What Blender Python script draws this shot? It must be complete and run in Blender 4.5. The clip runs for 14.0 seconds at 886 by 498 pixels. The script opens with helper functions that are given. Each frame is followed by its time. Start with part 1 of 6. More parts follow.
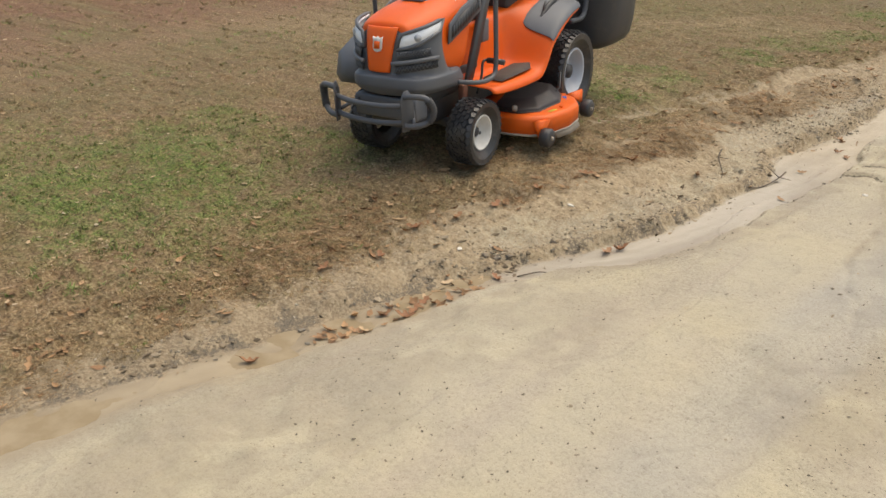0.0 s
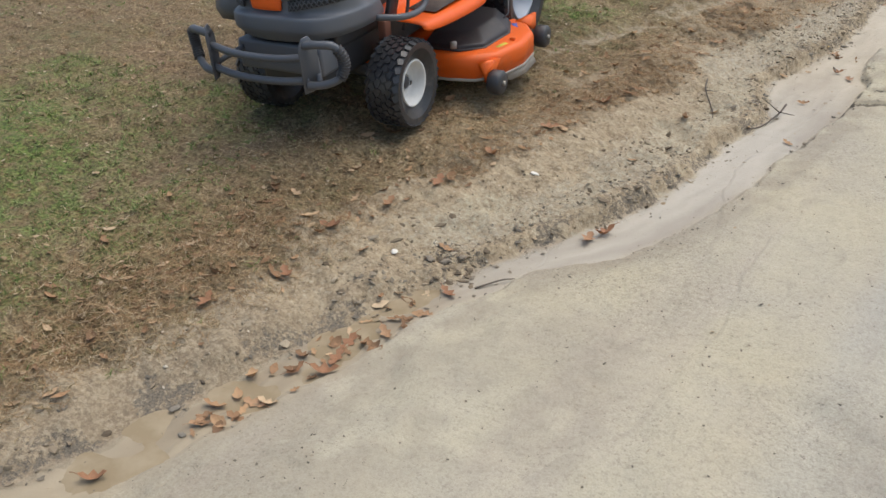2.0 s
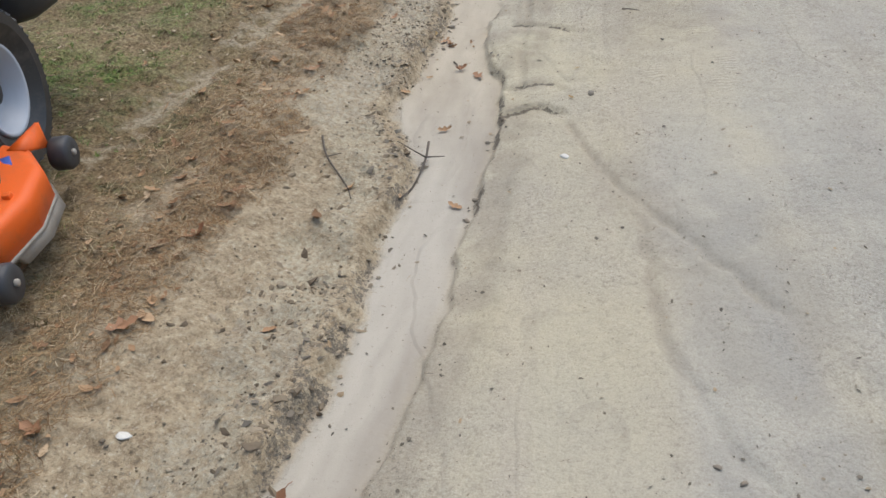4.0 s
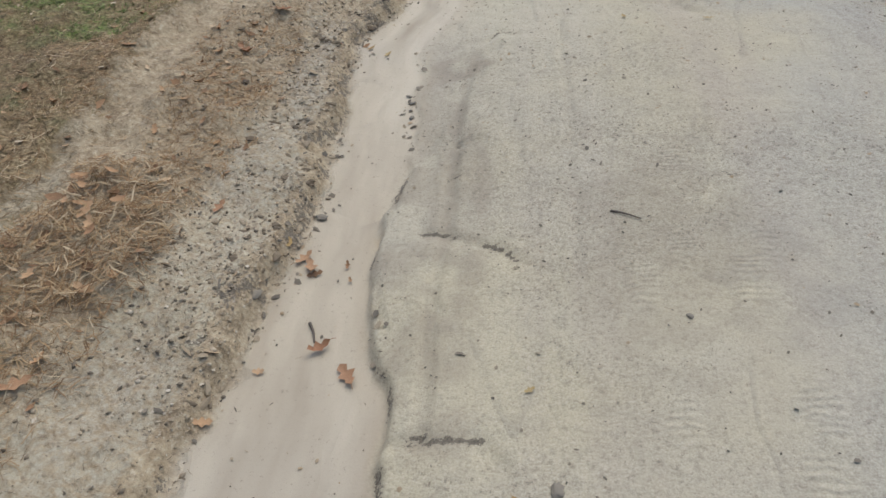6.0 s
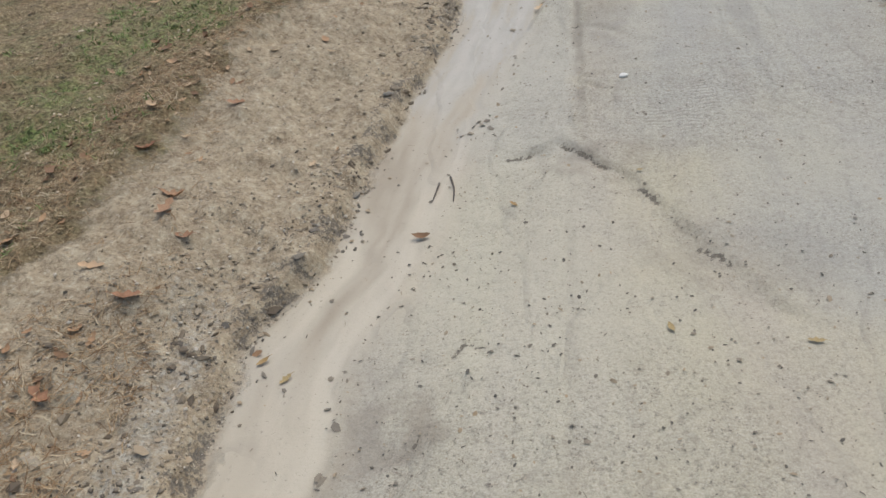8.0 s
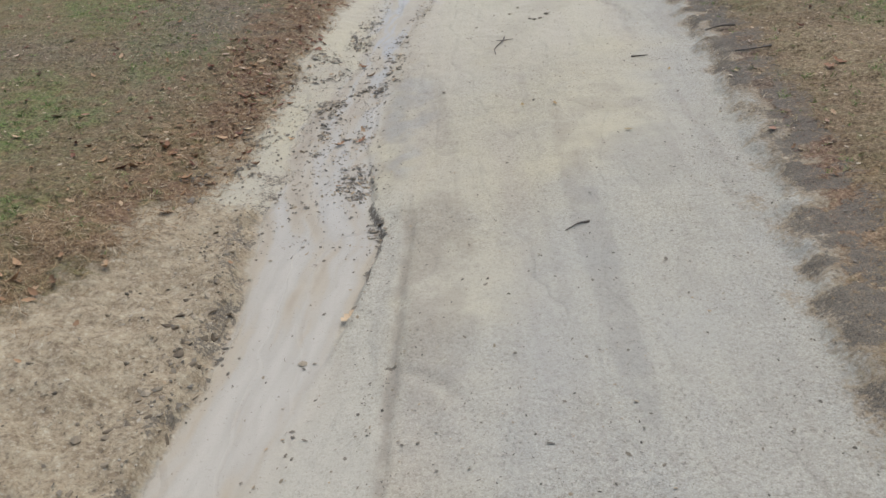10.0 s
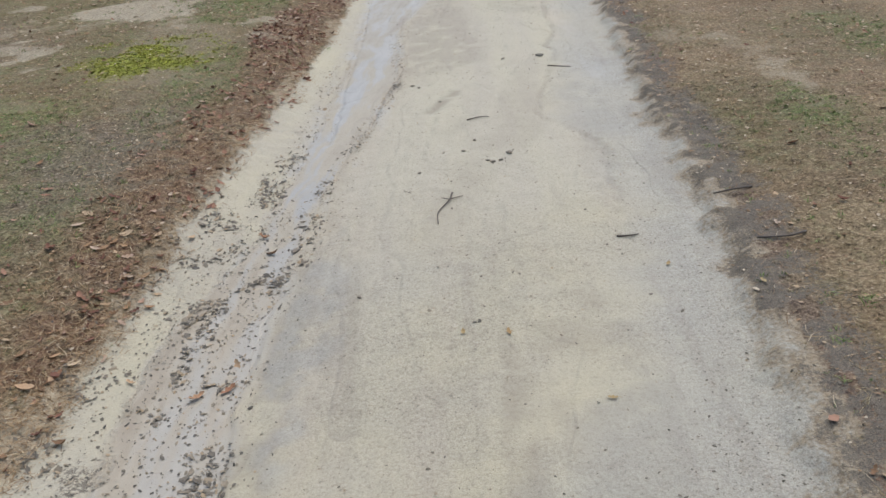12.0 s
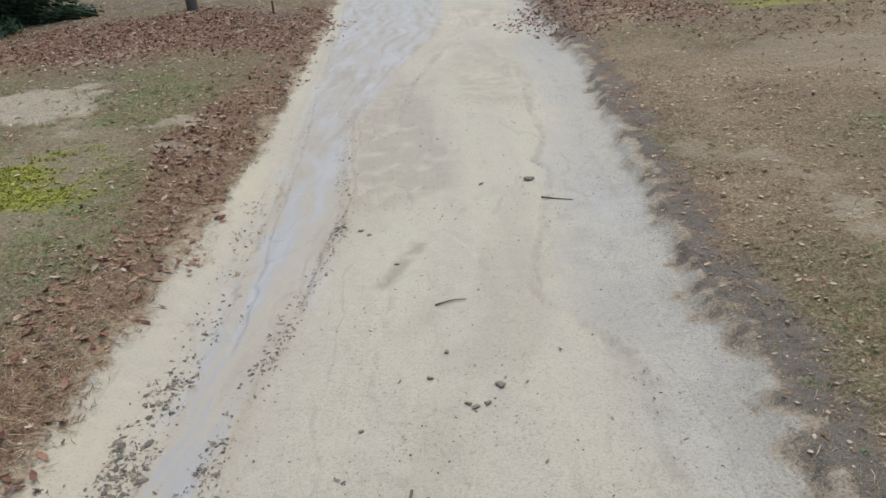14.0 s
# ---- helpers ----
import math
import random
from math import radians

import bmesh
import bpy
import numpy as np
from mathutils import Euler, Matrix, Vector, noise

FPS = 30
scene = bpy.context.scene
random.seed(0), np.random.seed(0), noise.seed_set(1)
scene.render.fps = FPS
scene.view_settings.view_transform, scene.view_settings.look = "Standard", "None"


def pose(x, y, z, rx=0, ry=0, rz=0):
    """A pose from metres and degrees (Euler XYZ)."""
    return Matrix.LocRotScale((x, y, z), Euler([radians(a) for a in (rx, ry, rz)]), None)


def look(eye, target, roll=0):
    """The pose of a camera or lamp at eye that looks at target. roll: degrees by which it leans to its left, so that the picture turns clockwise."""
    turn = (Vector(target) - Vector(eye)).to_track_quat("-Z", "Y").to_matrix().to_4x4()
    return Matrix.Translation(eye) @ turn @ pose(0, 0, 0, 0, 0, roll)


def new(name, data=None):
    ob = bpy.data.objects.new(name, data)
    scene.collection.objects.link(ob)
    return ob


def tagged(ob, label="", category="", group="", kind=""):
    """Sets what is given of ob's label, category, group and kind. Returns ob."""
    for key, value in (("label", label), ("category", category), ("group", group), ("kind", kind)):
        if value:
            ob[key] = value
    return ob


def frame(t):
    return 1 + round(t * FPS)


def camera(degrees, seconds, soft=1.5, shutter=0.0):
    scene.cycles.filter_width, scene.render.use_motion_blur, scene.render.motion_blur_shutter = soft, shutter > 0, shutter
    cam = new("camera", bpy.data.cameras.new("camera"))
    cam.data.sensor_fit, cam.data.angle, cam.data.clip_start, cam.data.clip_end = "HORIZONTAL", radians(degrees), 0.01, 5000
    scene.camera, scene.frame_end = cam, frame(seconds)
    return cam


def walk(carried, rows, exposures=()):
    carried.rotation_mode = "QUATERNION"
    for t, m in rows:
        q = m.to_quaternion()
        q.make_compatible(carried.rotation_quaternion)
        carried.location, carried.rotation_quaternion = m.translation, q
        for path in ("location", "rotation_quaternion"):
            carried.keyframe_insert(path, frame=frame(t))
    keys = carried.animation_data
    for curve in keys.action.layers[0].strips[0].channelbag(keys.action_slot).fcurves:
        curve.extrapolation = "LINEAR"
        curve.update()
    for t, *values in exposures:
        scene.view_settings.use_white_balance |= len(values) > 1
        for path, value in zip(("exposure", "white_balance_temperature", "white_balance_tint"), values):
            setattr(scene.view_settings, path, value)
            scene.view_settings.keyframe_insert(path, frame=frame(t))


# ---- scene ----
cam = camera(57.6, 14.0)
PATH = [
    (0, (1.264, 0.159, 1.736), (-0.002, 1.486, 0.94), -0.1),
    (0.2, (1.203, 0.187, 1.736), (-0.010, 1.562, 0.938), -0.5),
    (0.5, (1.099, 0.246, 1.748), (-0.078, 1.687, 1.013), -1.7),
    (0.8, (1.026, 0.375, 1.724), (-0.122, 1.827, 0.966), -2.2),
    (1, (1.01, 0.495, 1.725), (-0.127, 1.94, 0.938), -2.2),
    (1.2, (0.977, 0.635, 1.695), (-0.164, 2.072, 0.899), -1.6),
    (1.5, (0.863, 0.818, 1.658), (-0.274, 2.233, 0.819), -0.4),
    (1.8, (0.644, 0.961, 1.582), (-0.468, 2.337, 0.649), -0.6),
    (2, (0.474, 1.053, 1.619), (-0.611, 2.404, 0.62), -1.7),
    (2.2, (0.361, 1.154, 1.640), (-0.706, 2.498, 0.612), -3.6),
    (2.4, (0.282, 1.321, 1.664), (-0.781, 2.665, 0.632), -5.2),
    (2.5, (0.217, 1.377, 1.673), (-0.815, 2.747, 0.645), -5.4),
    (2.8, (0.118, 1.647, 1.672), (-0.726, 3.138, 0.641), -5.2),
    (3, (0.025, 1.783, 1.667), (-0.691, 3.331, 0.622), -5.3),
    (3.2, (-0.047, 1.930, 1.636), (-0.654, 3.516, 0.580), -5.9),
    (3.5, (-0.121, 2.142, 1.617), (-0.552, 3.759, 0.523), -7.1),
    (3.7, (-0.122, 2.313, 1.627), (-0.480, 3.932, 0.508), -7.5),
    (5.8, (-0.04, 4.786, 1.589), (-0.251, 6.337, 0.344), -5.3),
    (6, (-0.068, 5.007, 1.571), (-0.282, 6.56, 0.33), -5.2),
    (6.2, (-0.072, 5.201, 1.580), (-0.297, 6.755, 0.341), -5.3),
    (6.5, (-0.057, 5.476, 1.577), (-0.293, 7.032, 0.343), -5.7),
    (6.8, (-0.013, 5.805, 1.560), (-0.266, 7.389, 0.364), -5.7),
    (7, (-0.009, 6.004, 1.58), (-0.263, 7.591, 0.389), -5.7),
    (7.2, (-0.001, 6.185, 1.576), (-0.266, 7.773, 0.389), -5.7),
    (7.5, (-0.005, 6.472, 1.579), (-0.276, 8.05, 0.381), -6.1),
    (7.8, (0.018, 6.742, 1.587), (-0.263, 8.321, 0.392), -6.5),
    (8, (0.078, 6.942, 1.602), (-0.219, 8.522, 0.412), -7.0),
    (8.2, (0.138, 7.156, 1.598), (-0.163, 8.731, 0.403), -7.1),
    (8.5, (0.199, 7.424, 1.612), (-0.121, 9.001, 0.425), -7.2),
    (8.8, (0.237, 7.724, 1.600), (-0.101, 9.335, 0.465), -7.7),
    (9, (0.257, 7.954, 1.601), (-0.027, 9.61, 0.517), -7.2),
    (9.2, (0.296, 8.138, 1.62), (0.103, 9.829, 0.57), -6.1),
    (11.3, (0.714, 9.906, 1.85), (0.662, 11.662, 0.893), -3.6),
    (11.5, (0.748, 10.083, 1.877), (0.68, 11.85, 0.942), -3.9),
    (11.8, (0.777, 10.345, 1.878), (0.697, 12.127, 0.974), -4.0),
    (12, (0.789, 10.542, 1.873), (0.738, 12.321, 0.961), -3.6),
    (12.2, (0.821, 10.734, 1.889), (0.838, 12.506, 0.964), -2.9),
    (12.5, (0.855, 11.011, 1.895), (0.899, 12.771, 0.946), -2.8),
    (12.8, (0.911, 11.329, 1.873), (0.933, 13.088, 0.922), -3.6),
    (13, (0.949, 11.572, 1.906), (0.958, 13.342, 0.975), -3.9),
    (13.2, (0.949, 11.789, 1.938), (0.948, 13.583, 1.052), -4.1),
    (13.5, (0.912, 12.121, 1.946), (0.898, 13.948, 1.131), -4.1),
    (13.8, (0.878, 12.422, 1.977), (0.870, 14.245, 1.154), -4.1),
    (14, (0.88, 12.607, 1.98), (0.9, 14.424, 1.143), -3.8),
]
walk(cam, [(t, look(eye, target, roll)) for t, eye, target, roll in PATH],
     [(0.0, 0.42, 7600, 7), (0.7, 0.4, 6950, 6), (2.0, 0.34, 6500, 6), (3.0, 0.29, 6250, 6), (4.5, 0.2, 6250, 6), (6.0, 0.06, 6200, 6), (9.0, 0.12, 6200, 6), (11.5, 0.19, 6100, 6), (14.0, 0.19, 6080, 6)])

# ---- world and light: an overcast late-autumn day ----
world = bpy.data.worlds.new("overcast_sky")
scene.world = world
world.use_nodes = True
wn = world.node_tree
sky = wn.nodes.new("ShaderNodeTexSky")
sky.sky_type = "NISHITA"
sky.sun_disc = False
sky.sun_elevation = radians(68)
sky.sun_rotation = radians(27)
sky.air_density, sky.dust_density, sky.ozone_density = 1.0, 3.0, 1.0
wn.nodes["Background"].inputs[1].default_value = 0.15
wn.links.new(sky.outputs[0], wn.nodes["Background"].inputs[0])

sun_data = bpy.data.lights.new("sun", "SUN")
sun_data.energy, sun_data.angle, sun_data.color = 1.4, radians(70), (1.0, 0.97, 0.93)
sun = new("sun", sun_data)
# the brightest part of the cloud stands high, ahead and to the right of the walk
sun.matrix_world = look((2.5, 7.5, 16), (0, 2, 0))


# ---- materials ----
class Nodes:
    """A short way to write node materials."""

    def __init__(self, name):
        self.mat = bpy.data.materials.new(name)
        self.mat.use_nodes = True
        self.tree = self.mat.node_tree
        self.bsdf = self.tree.nodes["Principled BSDF"]
        self.coords = self.tree.nodes.new("ShaderNodeTexCoord").outputs["Object"]

    def add(self, kind, **inputs):
        n = self.tree.nodes.new(kind)
        for key, v in inputs.items():
            self.feed(n.inputs[key.replace("_", " ")], v)
        return n

    def feed(self, socket, v):
        if isinstance(v, bpy.types.NodeSocket):
            self.tree.links.new(v, socket)
        elif isinstance(v, tuple) and len(v) == 3 and socket.type == "RGBA":
            socket.default_value = (*v, 1)
        else:
            socket.default_value = v

    def noise(self, scale, detail=3.0, rough=0.55, vec=None):
        return self.add("ShaderNodeTexNoise", Vector=vec or self.coords, Scale=scale, Detail=detail, Roughness=rough).outputs["Fac"]

    def voronoi(self, scale, out="Distance", vec=None):
        return self.add("ShaderNodeTexVoronoi", Vector=vec or self.coords, Scale=scale).outputs[out]

    def math(self, op, a, b=0.0):
        n = self.tree.nodes.new("ShaderNodeMath")
        n.operation = op
        self.feed(n.inputs[0], a)
        self.feed(n.inputs[1], b)
        return n.outputs[0]

    def ramp(self, fac, lo, hi):
        n = self.add("ShaderNodeMapRange", Value=fac)
        n.inputs["From Min"].default_value, n.inputs["From Max"].default_value = lo, hi
        return n.outputs[0]

    def mix(self, fac, a, b):
        n = self.tree.nodes.new("ShaderNodeMix")
        n.data_type = "RGBA"
        self.feed(n.inputs[0], fac)
        self.feed(n.inputs[6], a)
        self.feed(n.inputs[7], b)
        return n.outputs[2]

    def steps(self, fac, *stops):
        n = self.add("ShaderNodeValToRGB", Fac=fac)
        r = n.color_ramp
        while len(r.elements) < len(stops):
            r.elements.new(0.5)
        for e, (p, c) in zip(r.elements, stops):
            e.position, e.color = p, (*c, 1)
        return n.outputs[0]

    def attr(self, name):
        n = self.tree.nodes.new("ShaderNodeAttribute")
        n.attribute_name = name
        return n.outputs["Fac"]

    def island(self):
        return self.tree.nodes.new("ShaderNodeNewGeometry").outputs["Random Per Island"]

    def random(self):
        return self.tree.nodes.new("ShaderNodeObjectInfo").outputs["Random"]

    def bump(self, height, strength, distance):
        return self.add("ShaderNodeBump", Height=height, Strength=strength, Distance=distance).outputs[0]

    def out(self, color, rough=0.9, metal=0.0, normal=None, spec=0.5):
        self.feed(self.bsdf.inputs["Base Color"], color)
        self.feed(self.bsdf.inputs["Roughness"], rough)
        self.feed(self.bsdf.inputs["Metallic"], metal)
        self.feed(self.bsdf.inputs["Specular IOR Level"], spec)
        if normal:
            self.feed(self.bsdf.inputs["Normal"], normal)
        return self.mat


def earth_material():
    """Sand track, wet channel, gravelly bank and thin lawn: one ground, its kinds told by the masks on the mesh."""
    n = Nodes("sandy_earth")
    fine, mid, big = n.noise(420, 2), n.noise(38, 5), n.noise(1.3, 6, 0.62)
    grain, coarse = n.noise(170, 3, 0.7), n.ramp(n.noise(12, 8, 0.78), 0.30, 0.70)
    clutter = n.ramp(n.noise(27, 8, 0.82), 0.32, 0.68)
    clump = n.ramp(n.noise(64, 5, 0.72), 0.36, 0.64)
    pit = n.attr("pit")
    streak_vec = n.add("ShaderNodeMapping", Vector=n.coords, Scale=(7.0, 0.5, 1.0)).outputs[0]
    streak = n.noise(1.0, 6, 0.62, streak_vec)
    broad_vec = n.add("ShaderNodeMapping", Vector=n.coords, Location=(3.0, 1.0, 0.0), Scale=(2.6, 0.22, 1.0)).outputs[0]
    broad = n.noise(1.0, 4, 0.6, broad_vec)
    # masks whose borders break up into grains
    ragged_edge = n.math("MULTIPLY", n.math("SUBTRACT", n.noise(46, 6, 0.8), 0.5), 2.0)
    is_turf = n.ramp(n.math("ADD", n.attr("turf"), ragged_edge), 0.36, 0.64)
    is_soil = n.ramp(n.math("ADD", n.attr("soil"), ragged_edge), 0.3, 0.7)
    # ledges left by sheets of water: a steep front, then a slow fall
    ledge = n.math("FRACT", n.math("MULTIPLY", n.attr("wash"), 9.0))
    front = n.math("MULTIPLY", n.math("SUBTRACT", 1.0, n.ramp(ledge, 0.0, 0.10)), n.ramp(n.noise(5, 4), 0.42, 0.6))
    # dry sand: yellow, pinkish and grey streaks along the way of the wheels
    tan = n.mix(n.ramp(big, 0.38, 0.62), (0.482, 0.418, 0.285), (0.448, 0.392, 0.288))
    tan = n.mix(n.math("MULTIPLY", n.ramp(broad, 0.48, 0.66), 0.5), tan, (0.405, 0.335, 0.262))
    tan = n.mix(n.attr("silty"), tan, n.mix(n.ramp(broad, 0.4, 0.6), (0.492, 0.436, 0.318), (0.466, 0.408, 0.31)))
    grey = n.mix(n.ramp(streak, 0.35, 0.65), (0.392, 0.368, 0.318), (0.352, 0.337, 0.304))
    grey = n.mix(n.math("MULTIPLY", n.attr("silty"), 0.7), grey, (0.45, 0.412, 0.345))
    road = n.mix(n.attr("grey"), tan, grey)
    road = n.mix(n.math("MULTIPLY", n.ramp(streak, 0.54, 0.74), n.math("ADD", 0.12, n.math("MULTIPLY", pit, 0.4))), road, (0.315, 0.262, 0.20))
    # pitted crust: pale crumbs and dark hollows, and grit washed over it
    road = n.mix(n.math("MULTIPLY", n.ramp(clump, 0.58, 1.0), n.math("ADD", 0.08, n.math("MULTIPLY", pit, 0.66))), road, (0.20, 0.168, 0.124))
    road = n.mix(n.math("MULTIPLY", n.ramp(clump, 0.32, 0.0), n.math("MULTIPLY", pit, 0.5)), road, (0.575, 0.515, 0.40))
    road = n.mix(n.math("MULTIPLY", n.ramp(grain, 0.52, 0.68), n.math("ADD", 0.14, n.math("MULTIPLY", pit, 0.6))), road, (0.25, 0.21, 0.155))
    road = n.mix(n.math("MULTIPLY", n.ramp(grain, 0.48, 0.33), n.math("ADD", 0.08, n.math("MULTIPLY", pit, 0.6))), road, (0.60, 0.54, 0.425))
    road = n.mix(n.math("MULTIPLY", n.ramp(coarse, 0.5, 0.95), n.math("MULTIPLY", pit, 0.5)), road, (0.275, 0.232, 0.172))
    specks = n.math("MULTIPLY", n.ramp(n.noise(62, 4, 0.8), 0.575, 0.63), n.ramp(n.noise(2.6, 4), 0.36, 0.58))
    road = n.mix(n.math("MULTIPLY", specks, n.math("ADD", 0.2, n.math("MULTIPLY", pit, 0.7))), road, (0.15, 0.125, 0.095))
    road = n.mix(n.math("MULTIPLY", n.attr("damp"), n.math("ADD", 0.45, n.math("MULTIPLY", mid, 0.5))), road, n.mix(n.attr("grey"), (0.262, 0.212, 0.155), (0.275, 0.262, 0.235)))
    road = n.mix(n.math("MULTIPLY", front, 0.3), road, (0.26, 0.225, 0.175))
    # loose bank of sand and soil crumbs
    soil = n.steps(n.mix(0.55, coarse, clutter), (0.14, (0.15, 0.103, 0.062)), (0.34, (0.278, 0.207, 0.126)), (0.56, (0.395, 0.308, 0.195)), (0.85, (0.51, 0.422, 0.285)))
    soil = n.mix(n.math("MULTIPLY", n.ramp(clump, 0.6, 1.0), 0.55), soil, (0.135, 0.10, 0.066))
    soil = n.mix(n.math("MULTIPLY", n.ramp(clump, 0.3, 0.0), 0.5), soil, (0.57, 0.505, 0.38))
    soil = n.mix(n.math("MULTIPLY", n.attr("mud"), 0.6), soil, n.mix(n.ramp(clump, 0.3, 0.7), (0.315, 0.245, 0.16), (0.2, 0.152, 0.1)))
    # worn lawn: brown thatch, straw and olive in small tangled patches
    thatch = n.mix(0.5, clutter, clump)
    turf = n.steps(thatch, (0.16, (0.058, 0.038, 0.02)), (0.38, (0.132, 0.089, 0.044)), (0.6, (0.212, 0.147, 0.075)), (0.88, (0.38, 0.285, 0.165)))
    turf = n.mix(n.math("MULTIPLY", n.ramp(n.noise(7, 6, 0.75), 0.50, 0.62), 0.6), turf, n.steps(thatch, (0.16, (0.05, 0.052, 0.022)), (0.45, (0.125, 0.125, 0.05)), (0.85, (0.31, 0.29, 0.14))))
    turf = n.mix(n.math("MULTIPLY", n.ramp(n.noise(9, 6, 0.75), 0.56, 0.66), 0.55), turf, n.steps(thatch, (0.16, (0.09, 0.042, 0.016)), (0.45, (0.245, 0.13, 0.052)), (0.85, (0.45, 0.28, 0.125))))
    turf = n.mix(n.math("MULTIPLY", n.math("MULTIPLY", n.attr("green"), n.ramp(n.noise(10, 6, 0.75), 0.37, 0.53)), n.ramp(mid, 0.25, 0.6)), turf, n.mix(n.ramp(clump, 0.25, 0.75), (0.05, 0.078, 0.018), (0.165, 0.245, 0.05)))
    brown = n.steps(thatch, (0.14, (0.045, 0.022, 0.014)), (0.40, (0.14, 0.072, 0.042)), (0.64, (0.26, 0.145, 0.084)), (0.92, (0.46, 0.335, 0.215)))
    ashen = n.steps(thatch, (0.16, (0.035, 0.027, 0.019)), (0.4, (0.105, 0.084, 0.057)), (0.62, (0.205, 0.17, 0.122)), (0.88, (0.47, 0.41, 0.315)))
    straw = n.steps(thatch, (0.14, (0.08, 0.055, 0.03)), (0.38, (0.21, 0.15, 0.082)), (0.62, (0.34, 0.25, 0.142)), (0.92, (0.52, 0.42, 0.265)))
    litter = n.mix(n.attr("strawy"), n.mix(n.attr("ashen"), brown, ashen), straw)
    turf = n.mix(n.math("MULTIPLY", n.attr("litter"), n.ramp(mid, 0.2, 0.5)), turf, litter)
    turf = n.mix(n.ramp(n.math("ADD", n.attr("bare"), n.math("MULTIPLY", ragged_edge, 0.6)), 0.35, 0.75), turf, n.mix(n.ramp(clump, 0.3, 0.8), (0.45, 0.375, 0.255), (0.235, 0.185, 0.122)))
    turf = n.mix(n.math("MULTIPLY", n.attr("moss"), n.ramp(mid, 0.2, 0.5)), turf, n.mix(n.ramp(coarse, 0.35, 0.65), (0.20, 0.22, 0.018), (0.36, 0.38, 0.035)))
    col = n.mix(is_soil, road, soil)
    col = n.mix(is_turf, col, turf)
    # silt of the channel, in flow lines
    silt = n.mix(n.attr("flow"), (0.365, 0.293, 0.20), (0.535, 0.452, 0.325))
    silt = n.mix(n.attr("grey"), silt, n.mix(n.attr("flow"), (0.295, 0.27, 0.235), (0.395, 0.37, 0.33)))
    silt = n.mix(n.math("MULTIPLY", n.ramp(fine, 0.5, 0.75), 0.35), silt, (0.29, 0.25, 0.19))
    silt = n.mix(n.math("MULTIPLY", n.ramp(n.noise(70, 4, 0.8), 0.62, 0.68), 0.5), silt, (0.17, 0.14, 0.105))
    silt = n.mix(n.math("MULTIPLY", n.attr("mud"), 0.85), silt, n.mix(n.attr("flow"), (0.235, 0.178, 0.112), (0.36, 0.285, 0.185)))
    silt = n.mix(n.math("MULTIPLY", front, 0.25), silt, (0.24, 0.2, 0.15))
    col = n.mix(n.attr("wet"), col, silt)
    # dark mask: wet soil and debris, and shade painted along steps, rills, lips
    crumb_shade = n.math("ADD", n.attr("dark"), n.math("MULTIPLY", n.math("SUBTRACT", n.noise(58, 6, 0.8), 0.5), 2.2))
    col = n.mix(n.math("MULTIPLY", n.ramp(crumb_shade, 0.62, 0.74), 0.92), col, n.mix(n.ramp(grain, 0.4, 0.6), (0.10, 0.082, 0.062), (0.21, 0.175, 0.13)))
    rough = n.math("SUBTRACT", 0.93, n.math("MULTIPLY", n.attr("wet"), n.math("ADD", 0.28, n.math("MULTIPLY", n.attr("grey"), 0.18))))
    lumpy = n.math("ADD", n.math("MULTIPLY", grain, 0.4), n.math("MULTIPLY", clump, -0.9))
    lumpy = n.math("ADD", lumpy, n.math("MULTIPLY", coarse, 0.6))
    relief = n.math("MULTIPLY", lumpy, n.math("ADD", 0.12, n.math("MULTIPLY", pit, 0.9)))
    relief = n.math("MULTIPLY", relief, n.math("SUBTRACT", 1.0, n.math("MULTIPLY", n.attr("wet"), 0.86)))
    relief = n.math("ADD", relief, n.math("MULTIPLY", n.attr("flow"), n.math("MULTIPLY", n.attr("wet"), 0.5)))
    open_sand = n.math("MULTIPLY", n.math("SUBTRACT", 1.0, is_soil), n.math("SUBTRACT", 1.0, is_turf))
    relief = n.math("ADD", relief, n.math("MULTIPLY", open_sand, n.math("SUBTRACT", n.ramp(ledge, 0.0, 0.10), ledge)))
    relief = n.math("ADD", relief, n.math("MULTIPLY", n.math("MULTIPLY", n.noise(55, 5, 0.7), n.math("ADD", is_soil, is_turf)), 2.4))
    # shoe treads pressed into the damp sand
    wave = n.add("ShaderNodeTexWave", Vector=n.coords, Scale=11.0, Distortion=7.0, Detail=2.0)
    wave.bands_direction = "Y"
    relief = n.math("ADD", relief, n.math("MULTIPLY", n.math("MULTIPLY", wave.outputs["Fac"], n.attr("tread")), 1.1))
    return n.out(col, rough, normal=n.bump(relief, 0.55, 0.006), spec=0.35)


def painted(name, color, rough, dirt=0.35, spec=0.5, bump=0.0, dust=(0.16, 0.12, 0.085)):
    """Paint or plastic with faint mottling and dried mud dust."""
    n = Nodes(name)
    m, f = n.noise(9, 5, 0.65), n.noise(140, 3)
    col = n.mix(n.math("MULTIPLY", n.ramp(m, 0.5, 0.78), dirt), color, dust)
    col = n.mix(n.math("MULTIPLY", n.ramp(f, 0.6, 0.75), dirt * 0.7), col, dust)
    r = n.math("ADD", rough, n.math("MULTIPLY", m, 0.18))
    return n.out(col, r, spec=spec, normal=n.bump(f, 0.25, 0.001) if bump else None)


def scattered(name, *stops, rough=0.85, spec=0.3):
    """Loose pieces, each of its own tint."""
    n = Nodes(name)
    col = n.steps(n.island(), *stops)
    col = n.mix(n.math("MULTIPLY", n.ramp(n.noise(120, 3), 0.5, 0.72), 0.25), col, (0.08, 0.06, 0.04))
    return n.out(col, rough, spec=spec)


EARTH = earth_material()

